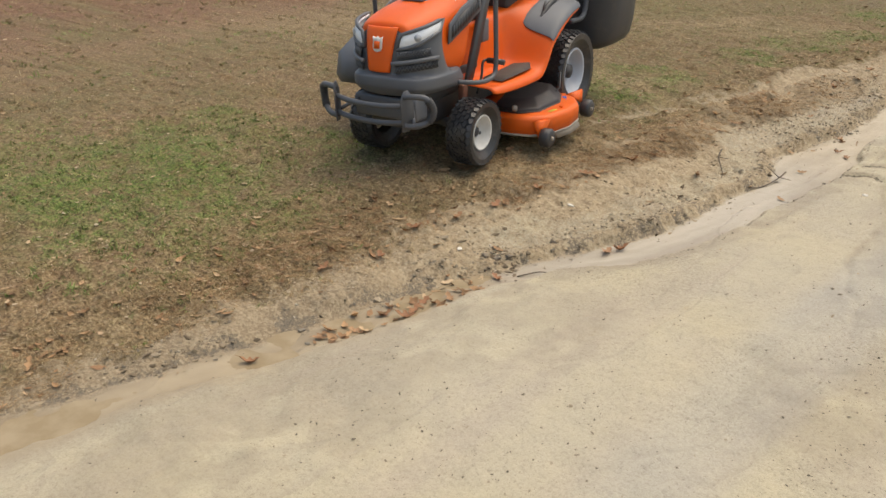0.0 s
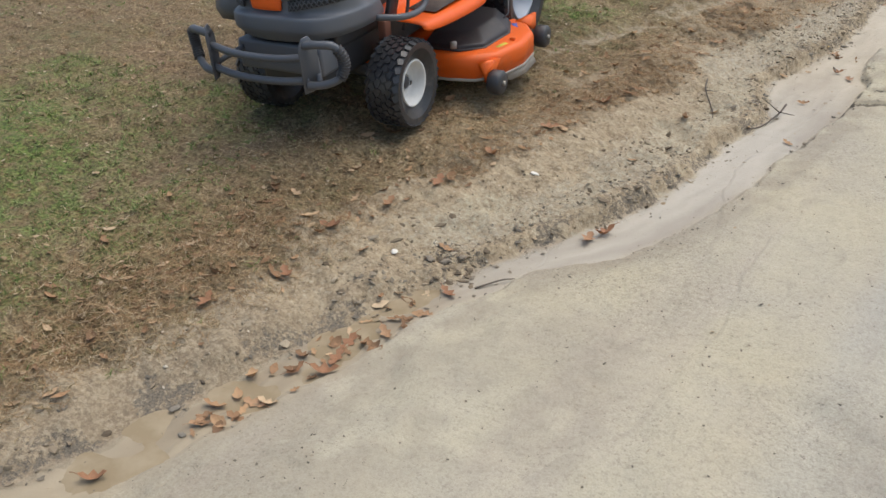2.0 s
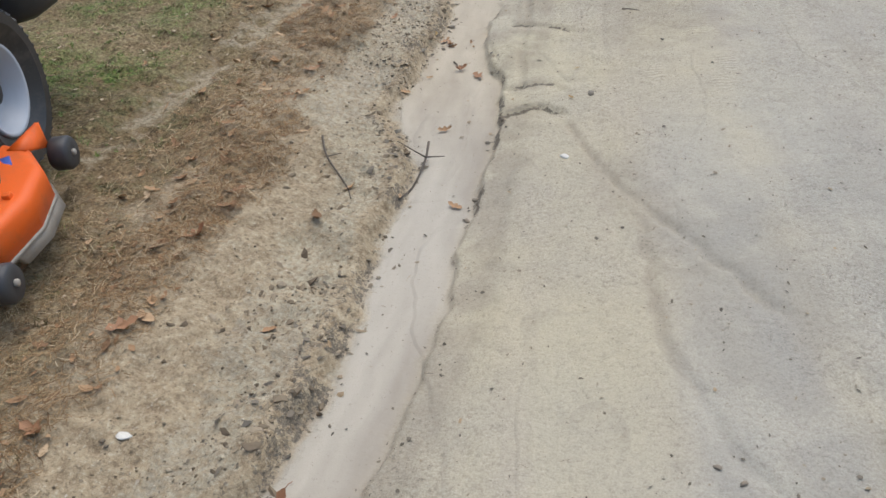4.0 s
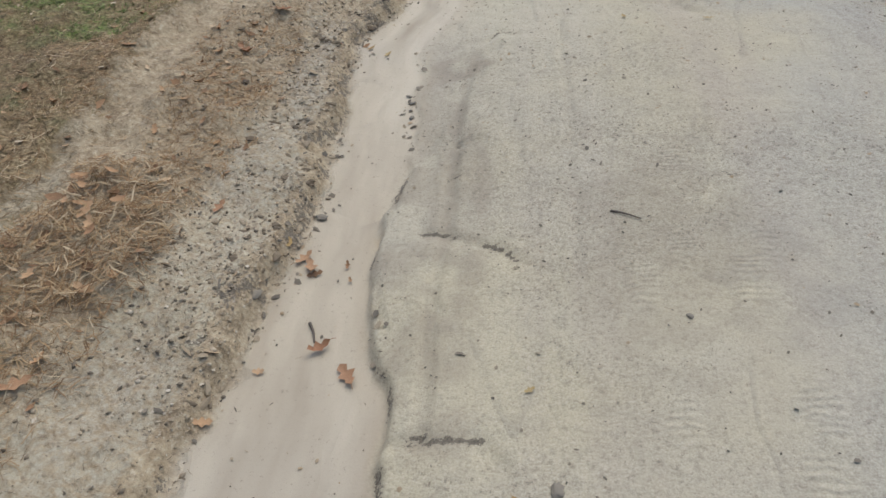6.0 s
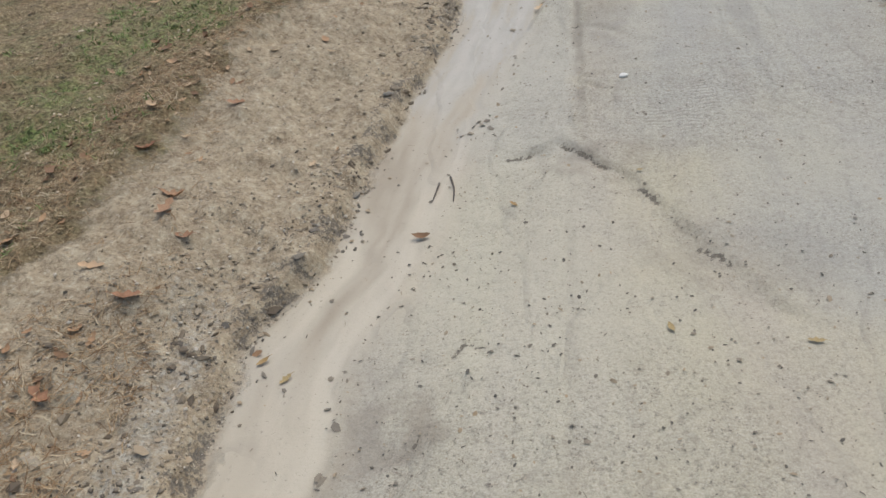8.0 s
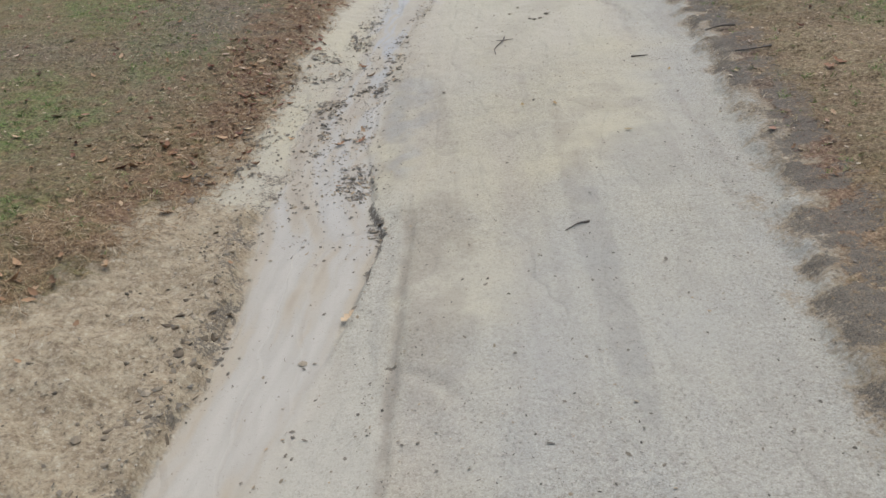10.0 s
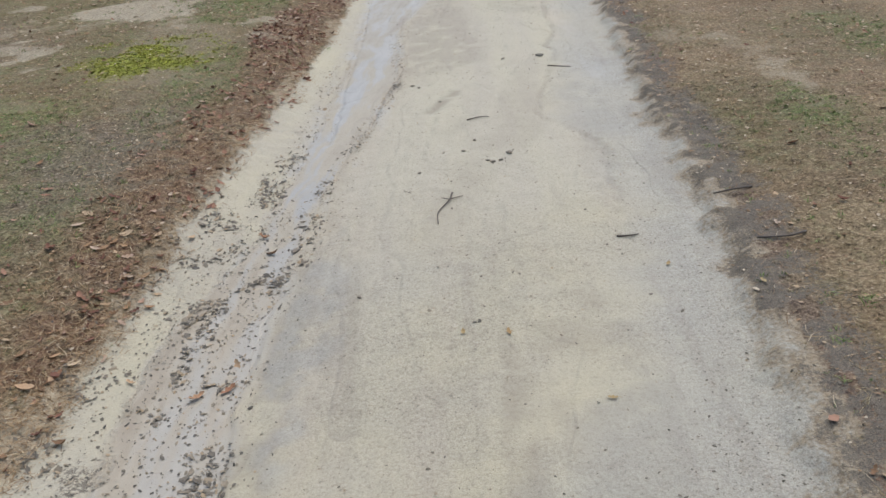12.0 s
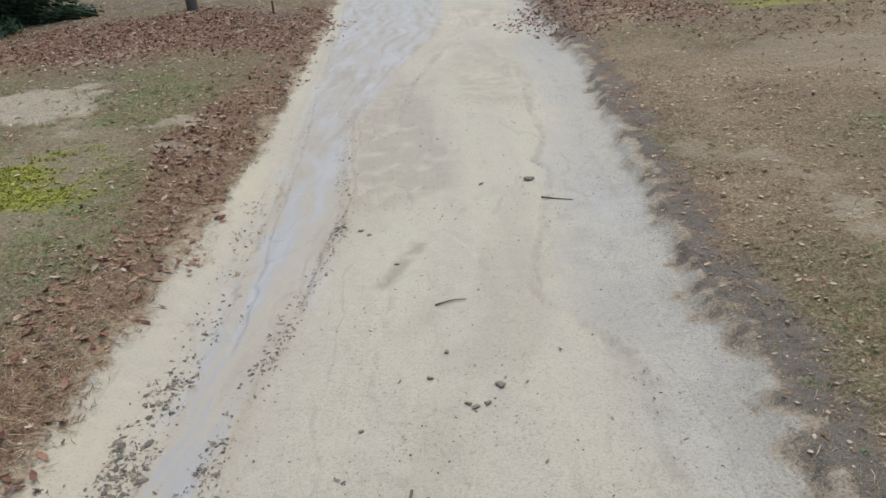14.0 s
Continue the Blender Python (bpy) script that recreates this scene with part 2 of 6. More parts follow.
# ---- the plan of the ground: edges as x over y ----
def edge(*pairs):
    ys, xs = pairs[0::2], pairs[1::2]
    return lambda y: np.interp(y, ys, xs)


channel_left = edge(0.8, -1.70, 1.45, -1.56, 2.0, -1.44, 2.4, -1.34, 3.1, -1.18, 3.5, -1.06, 3.9, -0.93, 4.4, -0.82, 5.2, -0.77,
                    5.55, -0.75, 6.05, -0.93, 6.5, -0.88, 7.4, -0.80, 8.4, -0.87, 8.75, -0.84, 9.05, -0.69, 9.65, -0.68,
                    10.5, -0.57, 11.0, -0.49, 12.1, -0.56, 13.6, -0.56, 14.5, -0.34, 16.1, -0.24, 18.9, -0.24, 25, -0.32, 29, -0.5)
channel_right = edge(0.8, -1.48, 1.5, -1.34, 1.9, -1.27, 2.4, -1.17, 2.9, -1.07, 3.4, -0.92, 3.65, -0.73, 4.0, -0.62, 4.6, -0.52, 5.2, -0.5,
                     5.9, -0.43, 6.3, -0.43, 6.9, -0.56, 7.9, -0.54, 8.6, -0.58, 8.9, -0.45, 9.45, -0.36, 10.3, -0.27, 10.9, -0.17,
                     11.4, -0.03, 11.95, 0.03, 12.2, -0.05, 13.1, -0.12, 14.2, -0.1, 15.2, -0.04, 16.4, 0.14, 17.5, 0.3, 19.6, 0.15,
                     22, 0.57, 25, 1.2, 29, 1.4)
verge_left = edge(0.8, -1.92, 2.0, -1.72, 3.0, -1.62, 4.6, -1.5, 5.5, -1.45, 6.9, -1.56, 7.6, -1.64, 8.3, -1.66, 8.7, -1.63, 9.0, -1.52, 9.5, -1.45, 10.1, -1.42, 10.5, -1.37,
                  11.0, -1.24, 11.4, -1.1, 12.1, -0.95, 12.75, -0.83, 13.8, -0.77, 15.5, -0.7, 17, -0.6, 18.4, -0.55, 20, -0.5, 25, -0.52, 29, -0.64)
verge_right = edge(0, 1.9, 6, 1.75, 9, 1.65, 10.9, 1.7, 11.7, 1.82, 13, 2.0, 14, 2.15, 16.3, 2.22, 18.4, 2.4, 21.2, 2.65, 29, 2.8)


def lattice(x, y, seed):
    """Random values on whole-number places, smoothly joined."""
    xi, yi = np.floor(x).astype(np.int64), np.floor(y).astype(np.int64)
    fx, fy = x - xi, y - yi
    fx, fy = fx * fx * (3 - 2 * fx), fy * fy * (3 - 2 * fy)

    def h(a, b):
        v = (a * 374761393 + b * 668265263 + seed * 974711) & 0xFFFFFFFF
        v = ((v ^ (v >> 13)) * 1274126177) & 0xFFFFFFFF
        return ((v ^ (v >> 16)) & 0xFFFF) / 65535.0

    a = h(xi, yi) * (1 - fx) + h(xi + 1, yi) * fx
    b = h(xi, yi + 1) * (1 - fx) + h(xi + 1, yi + 1) * fx
    return a * (1 - fy) + b * fy


def rough_noise(x, y, size, seed, octaves=4):
    """Layered noise from about -0.5 to 0.5; size: metres of the largest swell."""
    v, amp, total = np.zeros_like(np.asarray(x, float)), 1.0, 0.0
    for k in range(octaves):
        s = 2.03 ** k / size
        v = v + amp * (lattice(np.asarray(x) * s + 17.3 * k, np.asarray(y) * s + 5.1 * k, seed + k) - 0.5)
        total += amp
        amp *= 0.55
    return v / total * 1.3


def smooth(a, b, v):
    t = np.clip((v - a) / (b - a), 0, 1)
    return t * t * (3 - 2 * t)


def near_line(x, y, points):
    """Distance to a line of plan points, how far along it (0 to 1), and on which side (1 left, -1 right)."""
    best, along, side = np.full(np.shape(x), 9.0), np.zeros(np.shape(x)), np.ones(np.shape(x))
    n = len(points) - 1
    for i, ((ax, ay), (bx, by)) in enumerate(zip(points, points[1:])):
        dx, dy = bx - ax, by - ay
        t = np.clip(((x - ax) * dx + (y - ay) * dy) / (dx * dx + dy * dy), 0, 1)
        d = np.hypot(x - ax - t * dx, y - ay - t * dy)
        closer = d < best
        along = np.where(closer, (i + t) / n, along)
        side = np.where(closer, np.sign(dx * (y - ay) - dy * (x - ax)), side)
        best = np.minimum(best, d)
    return best, along, side


def patch(x, y, cx, cy, rx, ry, seed):
    """1 inside an uneven oval, 0 outside."""
    d = np.hypot((x - cx) / rx, (y - cy) / ry) + 0.9 * rough_noise(x, y, 0.7 * max(rx, ry), seed)
    return 1 - smooth(0.6, 1.1, d)


# small washed-out steps that cross the track (they fall towards the right-hand side of the line): plan line, depth
STEPS = [
    ([(-0.43, 6.24), (-0.33, 6.255), (-0.17, 6.22), (-0.07, 6.13)], 0.016),
    ([(-0.42, 5.96), (-0.36, 5.99), (-0.28, 6.02), (-0.23, 6.0), (-0.14, 5.96), (-0.1, 5.85)], 0.028),
    ([(-0.44, 7.06), (-0.36, 7.08), (-0.22, 7.02), (-0.06, 6.9), (0.03, 6.83)], 0.013),
    ([(-0.36, 7.41), (-0.27, 7.42)], 0.010),
    ([(-0.34, 6.7), (-0.26, 6.69)], 0.010),
    ([(-0.36, 7.65), (-0.26, 7.66), (-0.2, 7.63)], 0.010),
]
STEPS += [
    ([(-0.36, 8.59), (-0.27, 8.54), (-0.2, 8.64), (-0.13, 8.57), (-0.08, 8.55)], 0.011),
    ([(-0.2, 9.7), (0.07, 9.78), (0.18, 9.66), (0.33, 9.46), (0.5, 9.07), (0.7, 8.74), (0.92, 8.6)], 0.026),
    ([(0.1, 10.35), (0.22, 10.37), (0.36, 10.34)], 0.008),
    ([(0.12, 11.02), (0.17, 11.0), (0.34, 10.88), (0.5, 10.6)], 0.011),
    ([(0.02, 12.1), (0.16, 12.16), (0.38, 12.03), (0.46, 11.93)], 0.008),
    ([(1.52, 17.55), (1.66, 17.5), (1.8, 17.46)], 0.008),
]
# thin rills cut by running water: plan line, half width, depth
RILLS = [
    ([(-0.14, 5.88), (-0.01, 5.49), (0.12, 5.16), (0.34, 4.77), (0.55, 4.45)], 0.018, 0.018),
    ([(0.12, 5.1), (0.14, 4.72), (0.15, 4.4), (0.26, 4.03), (0.4, 3.8), (0.5, 3.3)], 0.02, 0.012),
    ([(0.26, 4.97), (0.5, 4.5), (0.62, 4.0), (0.52, 3.6)], 0.016, 0.008),
    ([(0.15, 10.37), (0.18, 10.3), (0.24, 10.2)], 0.012, 0.014),
    ([(1.91, 21.91), (1.84, 19.9), (1.81, 18.85), (1.66, 18.31), (1.73, 18.04), (1.58, 17.32), (1.46, 16.75), (1.37, 16.28), (1.4, 16.06), (1.5, 16.0)], 0.016, 0.014),
]
RILLS += [
    ([(1.5, 16.05), (1.68, 15.6), (1.71, 15.33), (1.66, 14.98), (1.66, 14.75), (1.62, 14.36)], 0.016, 0.014),
    ([(1.62, 15.78), (1.72, 15.5), (1.76, 15.25), (1.71, 14.9)], 0.012, 0.010),
    ([(0.2, 19.93), (0.27, 18.76), (0.33, 18.0), (0.2, 17.23), (0.16, 16.62), (0.14, 16.13)], 0.014, 0.014),
    ([(1.1, 24.4), (0.8, 23.2), (0.5, 22.3), (0.15, 20.0)], 0.03, 0.012),
    ([(1.3, 23.6), (1.0, 22.2), (0.75, 21.0), (0.6, 19.5)], 0.03, 0.008),
    ([(-0.14, 15.86), (-0.12, 16.34), (-0.16, 17.12), (-0.17, 18.09), (-0.19, 19.48), (-0.28, 21.65)], 0.012, 0.010),
    ([(-0.5, 7.38), (-0.57, 7.15), (-0.56, 6.93), (-0.52, 6.78), (-0.46, 6.58)], 0.012, 0.014),
]
# old wheel tracks: plan line, half width, depth, darkness of the damp soil in them
RUTS = [
    ([(-2.05, 5.0), (-1.9, 5.8), (-1.8, 6.4), (-1.67, 7.1), (-1.63, 7.6), (-1.64, 8.2), (-1.58, 8.7), (-1.45, 9.5), (-1.38, 10.3), (-1.2, 11.0), (-1.05, 11.5)], 0.10, 0.035, 0.0),
    ([(-0.34, 6.1), (-0.35, 6.58), (-0.36, 6.78), (-0.335, 7.08), (-0.34, 7.41), (-0.355, 7.85), (-0.31, 8.4)], 0.024, 0.012, 0.85),
    ([(-0.41, 6.4), (-0.42, 7.0), (-0.4, 7.6), (-0.4, 8.2)], 0.05, 0.004, 0.45),
]
RUTS += [
    ([(0.07, 6.2), (0.085, 8.0), (0.1, 9.6), (0.15, 11.5), (0.2, 12.4)], 0.016, 0.004, 0.2),
    ([(0.15, 9.8), (0.15, 10.4), (0.16, 11.1), (0.16, 11.8), (0.15, 12.4)], 0.02, 0.008, 0.85),
    ([(0.55, 11.0), (0.75, 13.0), (0.95, 15.0)], 0.12, 0.010, 0.1),
    ([(0.3, 12.5), (0.2, 13.4), (0.15, 14.2)], 0.1, 0.012, 0.3),
    ([(-0.05, 5.62), (0.12, 5.18), (0.36, 4.72), (0.6, 4.2), (0.85, 3.7), (1.1, 3.2)], 0.09, 0.006, 0.46),
    ([(-0.36, 6.1), (-0.40, 5.2), (-0.44, 4.6), (-0.56, 4.0), (-0.78, 3.45)], 0.06, 0.006, 0.5),
    ([(0.55, 16.4), (0.7, 16.75), (0.85, 17.08)], 0.04, 0.006, 0.8),
    ([(0.96, 17.29), (1.15, 17.55), (1.35, 17.77)], 0.04, 0.006, 0.35),
]


# damp places: centre, half sizes, strength, seed
DAMP = ((-0.39, 8.3, 0.15, 0.16, 0.8, 411), (0.45, 4.5, 0.22, 0.9, 0.5, 412), (-0.3, 7.0, 0.12, 0.9, 0.55, 413), (0.62, 9.0, 0.3, 0.25, 0.35, 414), (0.15, 9.62, 0.3, 0.16, 0.6, 415),
        (0.3, 11.6, 0.16, 1.0, 0.5, 416), (0.95, 11.8, 0.07, 1.6, 0.55, 417), (1.3, 12.9, 0.25, 0.9, 0.35, 418), (0.55, 19.5, 0.5, 2.0, 0.5, 419), (0.6, 3.2, 0.3, 0.8, 0.5, 420),
        (0.0, 13.3, 0.12, 1.0, 0.5, 421), (1.75, 16.2, 0.2, 1.4, 0.3, 422), (1.6, 21.5, 0.4, 1.6, 0.4, 423), (-0.9, 1.5, 0.5, 1.2, 0.5, 424), (-0.6, 2.7, 0.3, 0.6, 0.35, 425), (0.1, 1.2, 0.5, 0.5, 0.3, 426), (0.42, 6.85, 0.4, 0.5, 0.4, 427), (0.4, 7.4, 0.14, 0.2, 0.4, 428), (1.1, 5.0, 0.5, 0.9, 0.3, 429))

GREEN_SPOTS = ((-2.7, 2.2, 0.75, 0.7), (-2.5, 2.5, 0.6, 0.55), (-2.4, 1.8, 0.55, 0.45), (-3.5, 3.0, 0.8, 0.7), (-4.2, 2.0, 0.9, 0.8), (-2.65, 2.8, 0.45, 0.35), (-2.75, 3.32, 0.42, 0.26), (-2.4, 2.3, 0.3, 0.25), (-3.3, 2.5, 0.6, 0.5), (-2.4, 1.7, 0.45, 0.4), (-3.3, 1.75, 0.7, 0.5), (-2.85, 3.6, 0.3, 0.3), (-2.5, 6.6, 0.5, 0.9),
               (-2.2, 8.5, 0.45, 0.5), (-2.2, 9.5, 0.6, 0.5), (-1.75, 9.6, 0.2, 0.3), (-1.95, 10.7, 0.35, 0.6), (-1.75, 11.8, 0.3, 0.5),
               (-1.5, 14.6, 0.5, 0.9), (-2.2, 15.8, 0.8, 1.2), (-2.3, 20.3, 1.3, 1.3), (-1.3, 17.2, 0.4, 1.4), (4.3, 17.6, 0.5, 1.0), (3.2, 15.6, 0.3, 0.6), (3.4, 14.6, 0.5, 0.9), (3.1, 13.0, 0.4, 0.7), (-2.3, 13.2, 0.6, 0.8))


def green(x, y):
    v = np.zeros_like(x)
    for k, (cx, cy, rx, ry) in enumerate(GREEN_SPOTS):
        v = np.maximum(v, patch(x, y, cx, cy, rx, ry, 200 + k))
    return v * np.clip(0.75 + 0.25 * smooth(5, 4, y) + 2.2 * rough_noise(x, y, 0.28, 219, 5), 0.0, 1.0) * (1 - 0.35 * smooth(12, 14, y))


right_lip = edge(0, 0.2, 2.5, 0.25, 3.2, 0.6, 4.6, 0.6, 5.2, 0.7, 5.8, 1.0, 7.2, 0.9, 7.6, 0.25, 8.4, 0.2, 9.0, 0.08, 11.0, 0.1, 11.5, 0.85, 12.2, 0.85, 12.7, 0.25, 14, 0.15, 29, 0.1)
grey_side = edge(0, 1.2, 2.5, 0.9, 4.0, 0.5, 6, 0.35, 7.5, 0.5, 8.2, 0.85, 8.6, 0.92, 8.74, 0.71, 9.09, 0.51, 9.49, 0.33, 9.79, 0.14, 10.9, 0.22, 11.5, 0.45, 12.5, 0.85, 13.2, 1.3, 14.4, 1.62, 15.8, 1.6, 16.1, 1.45,
                 17.3, 1.58, 18.3, 1.7, 19.9, 1.84, 21.9, 1.91, 26, 2.3)


def brown_band(x, y):
    """The strip of straw and leaves along the edge of the lawn."""
    c = verge_left(y) + 0.1 * smooth(3.0, 2.2, y)
    d = c - 0.02 - x + 0.25 * rough_noise(x, y, 0.5, 301)
    wide = 0.35 * (1 - smooth(3.4, 5.0, y)) + 0.15 * smooth(13, 15, y)
    track = near_line(x, y, RUTS[0][0])[0]
    return smooth(-0.12, 0.04, d) * (1 - smooth(0.18 + wide, 0.55 + wide, d)) * (0.1 + 0.9 * smooth(0.05, 0.2, track + 0.15 * rough_noise(x, y, 0.3, 303)))


def ragged(x, y):
    """How far the channel's edges stray from their plan lines."""
    return (0.085 * rough_noise(x, y, 0.42, 3) + 0.045 * rough_noise(x, y, 0.10, 5, 3)) * smooth(32, 13, y)


def ground_height(x, y):
    wob = ragged(x, y)
    a, b, c, e = channel_left(y), channel_right(y), verge_left(y), verge_right(y)
    far = smooth(13.8, 14.8, y)
    bed = -0.065 + 0.03 * far + (0.008 + 0.03 * smooth(3.6, 3.0, y)) * rough_noise(x, y, 0.25, 8)
    # bank on the left of the channel
    up = a + wob - x
    early = smooth(3.4, 2.6, y)
    lip = smooth(0.0, 0.07 + 0.07 * early, up) * (0.07 - 0.02 * early + 0.07 * rough_noise(x, y, 0.25, 31, 4)) * (1 - 0.85 * smooth(11.7, 12.9, y))
    bank = lip + 0.07 * smooth(0.05, 0.55, up) + 0.12 * smooth(0.3, 1.0, up) + 0.07 * smooth(0.9, 2.4, up)
    # track on the right of the channel
    out = x - (b + wob * 0.9)
    edge_part = 0.05 * right_lip(y)
    track = edge_part * smooth(-0.004, 0.022, out) + (0.065 - 0.03 * far - edge_part) * smooth(0.0, 0.16 + 0.34 * (1 - right_lip(y)), out)
    track = track + 0.035 * smooth(0.2, 1.1, out) + 0.015 * rough_noise(x, y, 0.9, 11) * smooth(0.0, 0.4, out)
    rise = x - (e - 0.12 + 2.0 * wob)
    track = track + 0.06 * smooth(0.0, 0.12, rise) + 0.085 * smooth(0.15, 1.0, rise)
    z = np.where(up > 0, bed + bank, np.where(out > 0, bed + track, bed))
    # loose grain, coarser on the banks
    road_part = smooth(0.02, 0.12, out) * (1 - smooth(-0.1, 0.1, rise))
    loose = smooth(0.02, 0.12, up) * (1 - 0.85 * smooth(12.0, 13.0, y) * smooth(0.0, 0.1, x - c))
    z = z + (0.0035 * road_part + 0.013 * loose + 0.012 * smooth(0.0, 0.2, rise)) * rough_noise(x, y, 0.05, 21, 3) * 2
    z = z + loose * 0.013 * rough_noise(x, y, 0.16, 23, 3) + 0.03 * smooth(0.0, 0.3, rise) * rough_noise(x, y, 0.22, 25, 3)
    bite = 0.035 * rough_noise(x, y, 0.12, 27, 3)
    broken = 0.75 + 1.3 * rough_noise(x, y, 0.12, 29, 3)
    for points, depth in STEPS:
        d, t, side = near_line(x + bite, y + bite, points)
        reach = np.where(side > 0, 1 - smooth(0.0, 0.014, d), 1 - smooth(0.012, 0.02 + depth * 5, d))
        z = z - depth * reach * smooth(0, 0.1, t) * (1 - smooth(0.75, 1, t)) * broken
    for points, half, depth in RILLS:
        d, t, side = near_line(x + bite, y + bite, points)
        z = z - depth * (1 - smooth(half * 0.4, half * 1.5, d)) * smooth(0, 0.08, t) * (1 - smooth(0.9, 1, t)) * broken
    for points, half, depth, damp in RUTS:
        d, t, side = near_line(x + bite * 0.5, y, points)
        z = z - depth * (1 - smooth(half * 0.4, half * 1.5, d)) * smooth(0, 0.1, t) * (1 - smooth(0.9, 1, t))
    # a shallow pool of the far track, and the land beyond
    z = z - 0.05 * patch(x, y, 1.7, 25.6, 0.6, 1.3, 43)
    return z + 0.25 * rough_noise(x, y, 40.0, 41) * smooth(28, 60, np.hypot(x, y - 10))


def ground_masks(x, y):
    n1, n2, n3 = rough_noise(x, y, 0.5, 51), rough_noise(x, y, 0.12, 55, 3), rough_noise(x, y, 1.4, 59)
    wob = ragged(x, y)
    a, b, c, e = channel_left(y), channel_right(y), verge_left(y), verge_right(y)
    up, out = a + wob - x, x - b - 0.9 * wob
    far = smooth(13.8, 14.8, y)
    # flow lines of the water, drawn out along the channel
    mid_line = 0.5 * (a + b)
    flow = np.clip(0.5 + 1.5 * rough_noise((x - mid_line) * 6 + 0.8 * rough_noise(x, y, 0.6, 63), y * 0.8, 0.55, 62, 5), 0, 1)
    blur = np.interp(right_lip(y), (0.1, 0.4), (0.16, 0.03)) + 0.12 * far
    wet = (1 - smooth(-0.03 - 0.05 * far, 0.03 + 0.1 * far, up + 0.1 * far * n2)) * (1 - smooth(-0.04 - 0.08 * far, blur, out + 0.25 * n2 * blur))
    wet = wet * (1 - far * 0.4 * smooth(0.4, 0.8, 1 - flow) * (1 - smooth(17, 20, y)))
    edge_left = c + 0.1 * smooth(3.0, 2.2, y)
    turf = np.maximum(smooth(-0.05, 0.22, edge_left + 0.25 * n1 + 0.1 * n2 - x), smooth(-0.06, 0.14, x - e + 0.25 * n1 + 0.2 * n2))
    soil = np.maximum(smooth(-0.05, 0.03, up + 0.05 * n2), smooth(-0.25, 0.12, x - e + 0.22 * n2 + 0.2 * n1))
    # beyond, the left shelf is clean yellow sand
    shelf = smooth(11.9, 12.9, y + n1) * smooth(-0.05, 0.05, x - c + 0.1 * n2) * smooth(-0.03, 0.03, up)
    soil = soil * np.where(up > -0.05, 1 - shelf, 1.0)
    # clean sand thrown up on the bank beside the water
    soil = soil * (1 - 0.5 * np.where(up > -0.05, 1, 0) * smooth(0.05, 0.12, up) * (1 - smooth(0.28, 0.5, up + 0.4 * n1)) * smooth(2.9, 3.4, y) * (1 - smooth(8.4, 9.4, y)))
    greyish = 0.05 + 0.65 * rough_noise(x, y, 1.6, 61) + 0.6 * smooth(-0.12, 0.4, x - grey_side(y) + 0.3 * n1 + 0.1 * n2)
    greyish = greyish - 0.4 * patch(x, y, 0.1, 8.75, 0.55, 1.0, 66) + 0.45 * patch(x, y, 0.35, 3.6, 0.28, 2.2, 67) - 0.5 * far * (1 - smooth(-0.2, 0.1, x - grey_side(y))) * (x > b)
    channel_grey = 0.1 + 0.4 * smooth(6.8, 5.2, y) * smooth(2.6, 3.4, y) + 0.45 * smooth(8.5, 10.5, y + 2 * n1) * smooth(0.3, 0.7, flow) + 0.08 * smooth(11.4, 12.5, y + n1) + 0.4 * far * (0.6 + (smooth(0.3, 0.7, flow) - 0.6) * (1 - smooth(16, 20, y)))
    greyish = greyish * (1 - shelf) * (1 - wet) + channel_grey * wet
    greyish = np.maximum(greyish, 0.55 * patch(x, y, 0.1, 13.4, 0.16, 1.6, 68) * smooth(-0.3, 0.2, n1 + n2))
    # braided damp lines where the far water crosses the track
    wet = np.maximum(wet, 0.45 * patch(x, y, 0.45, 22.6, 1.1, 2.8, 70) * smooth(0.45, 0.7, flow))
    wet = np.maximum(wet, 0.5 * patch(x, y, 1.9, 19.5, 0.22, 4.0, 69) * smooth(0.5, 0.8, flow))
    wet = np.maximum(wet, 0.8 * patch(x, y, 1.7, 25.6, 0.6, 1.3, 43))
    dark = 0.4 * patch(x, y, -1.25, 3.2, 0.16, 0.16, 71)
    fringe = x - e + 0.22 * n2 + 0.25 * n1
    dark = np.maximum(dark, 0.85 * smooth(-0.14, 0.04, fringe) * (1 - smooth(0.16, 0.5, fringe)) * smooth(-0.3, 0.0, n2))
    # left lip: wet dark crumbs, and the overhang's shadow painted with them
    wet_lip_shade = smooth(-0.02, 0.01, up) * (1 - smooth(0.05, 0.22, up + 0.25 * n1)) * smooth(-0.3, 0.06, n1 + n2) * (1 - smooth(12.6, 13.6, y))
    dark = np.maximum(dark, (0.72 + 0.3 * rough_noise(x, y, 0.06, 409, 3)) * wet_lip_shade)
    # right lip: shade of its drop painted as a thin dark line
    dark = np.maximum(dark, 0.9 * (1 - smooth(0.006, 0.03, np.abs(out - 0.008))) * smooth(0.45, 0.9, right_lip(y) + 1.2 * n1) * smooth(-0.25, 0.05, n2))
    stain = np.zeros_like(dark)
    bite = 0.035 * rough_noise(x, y, 0.12, 27, 3)
    # steps: shade on each fallen face painted into the dark mask
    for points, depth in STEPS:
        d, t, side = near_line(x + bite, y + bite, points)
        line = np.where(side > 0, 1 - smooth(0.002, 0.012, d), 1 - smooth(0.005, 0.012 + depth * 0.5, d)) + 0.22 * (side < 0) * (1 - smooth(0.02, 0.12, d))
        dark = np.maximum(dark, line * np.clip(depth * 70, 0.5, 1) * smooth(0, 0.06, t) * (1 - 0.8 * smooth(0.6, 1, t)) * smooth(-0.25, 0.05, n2))
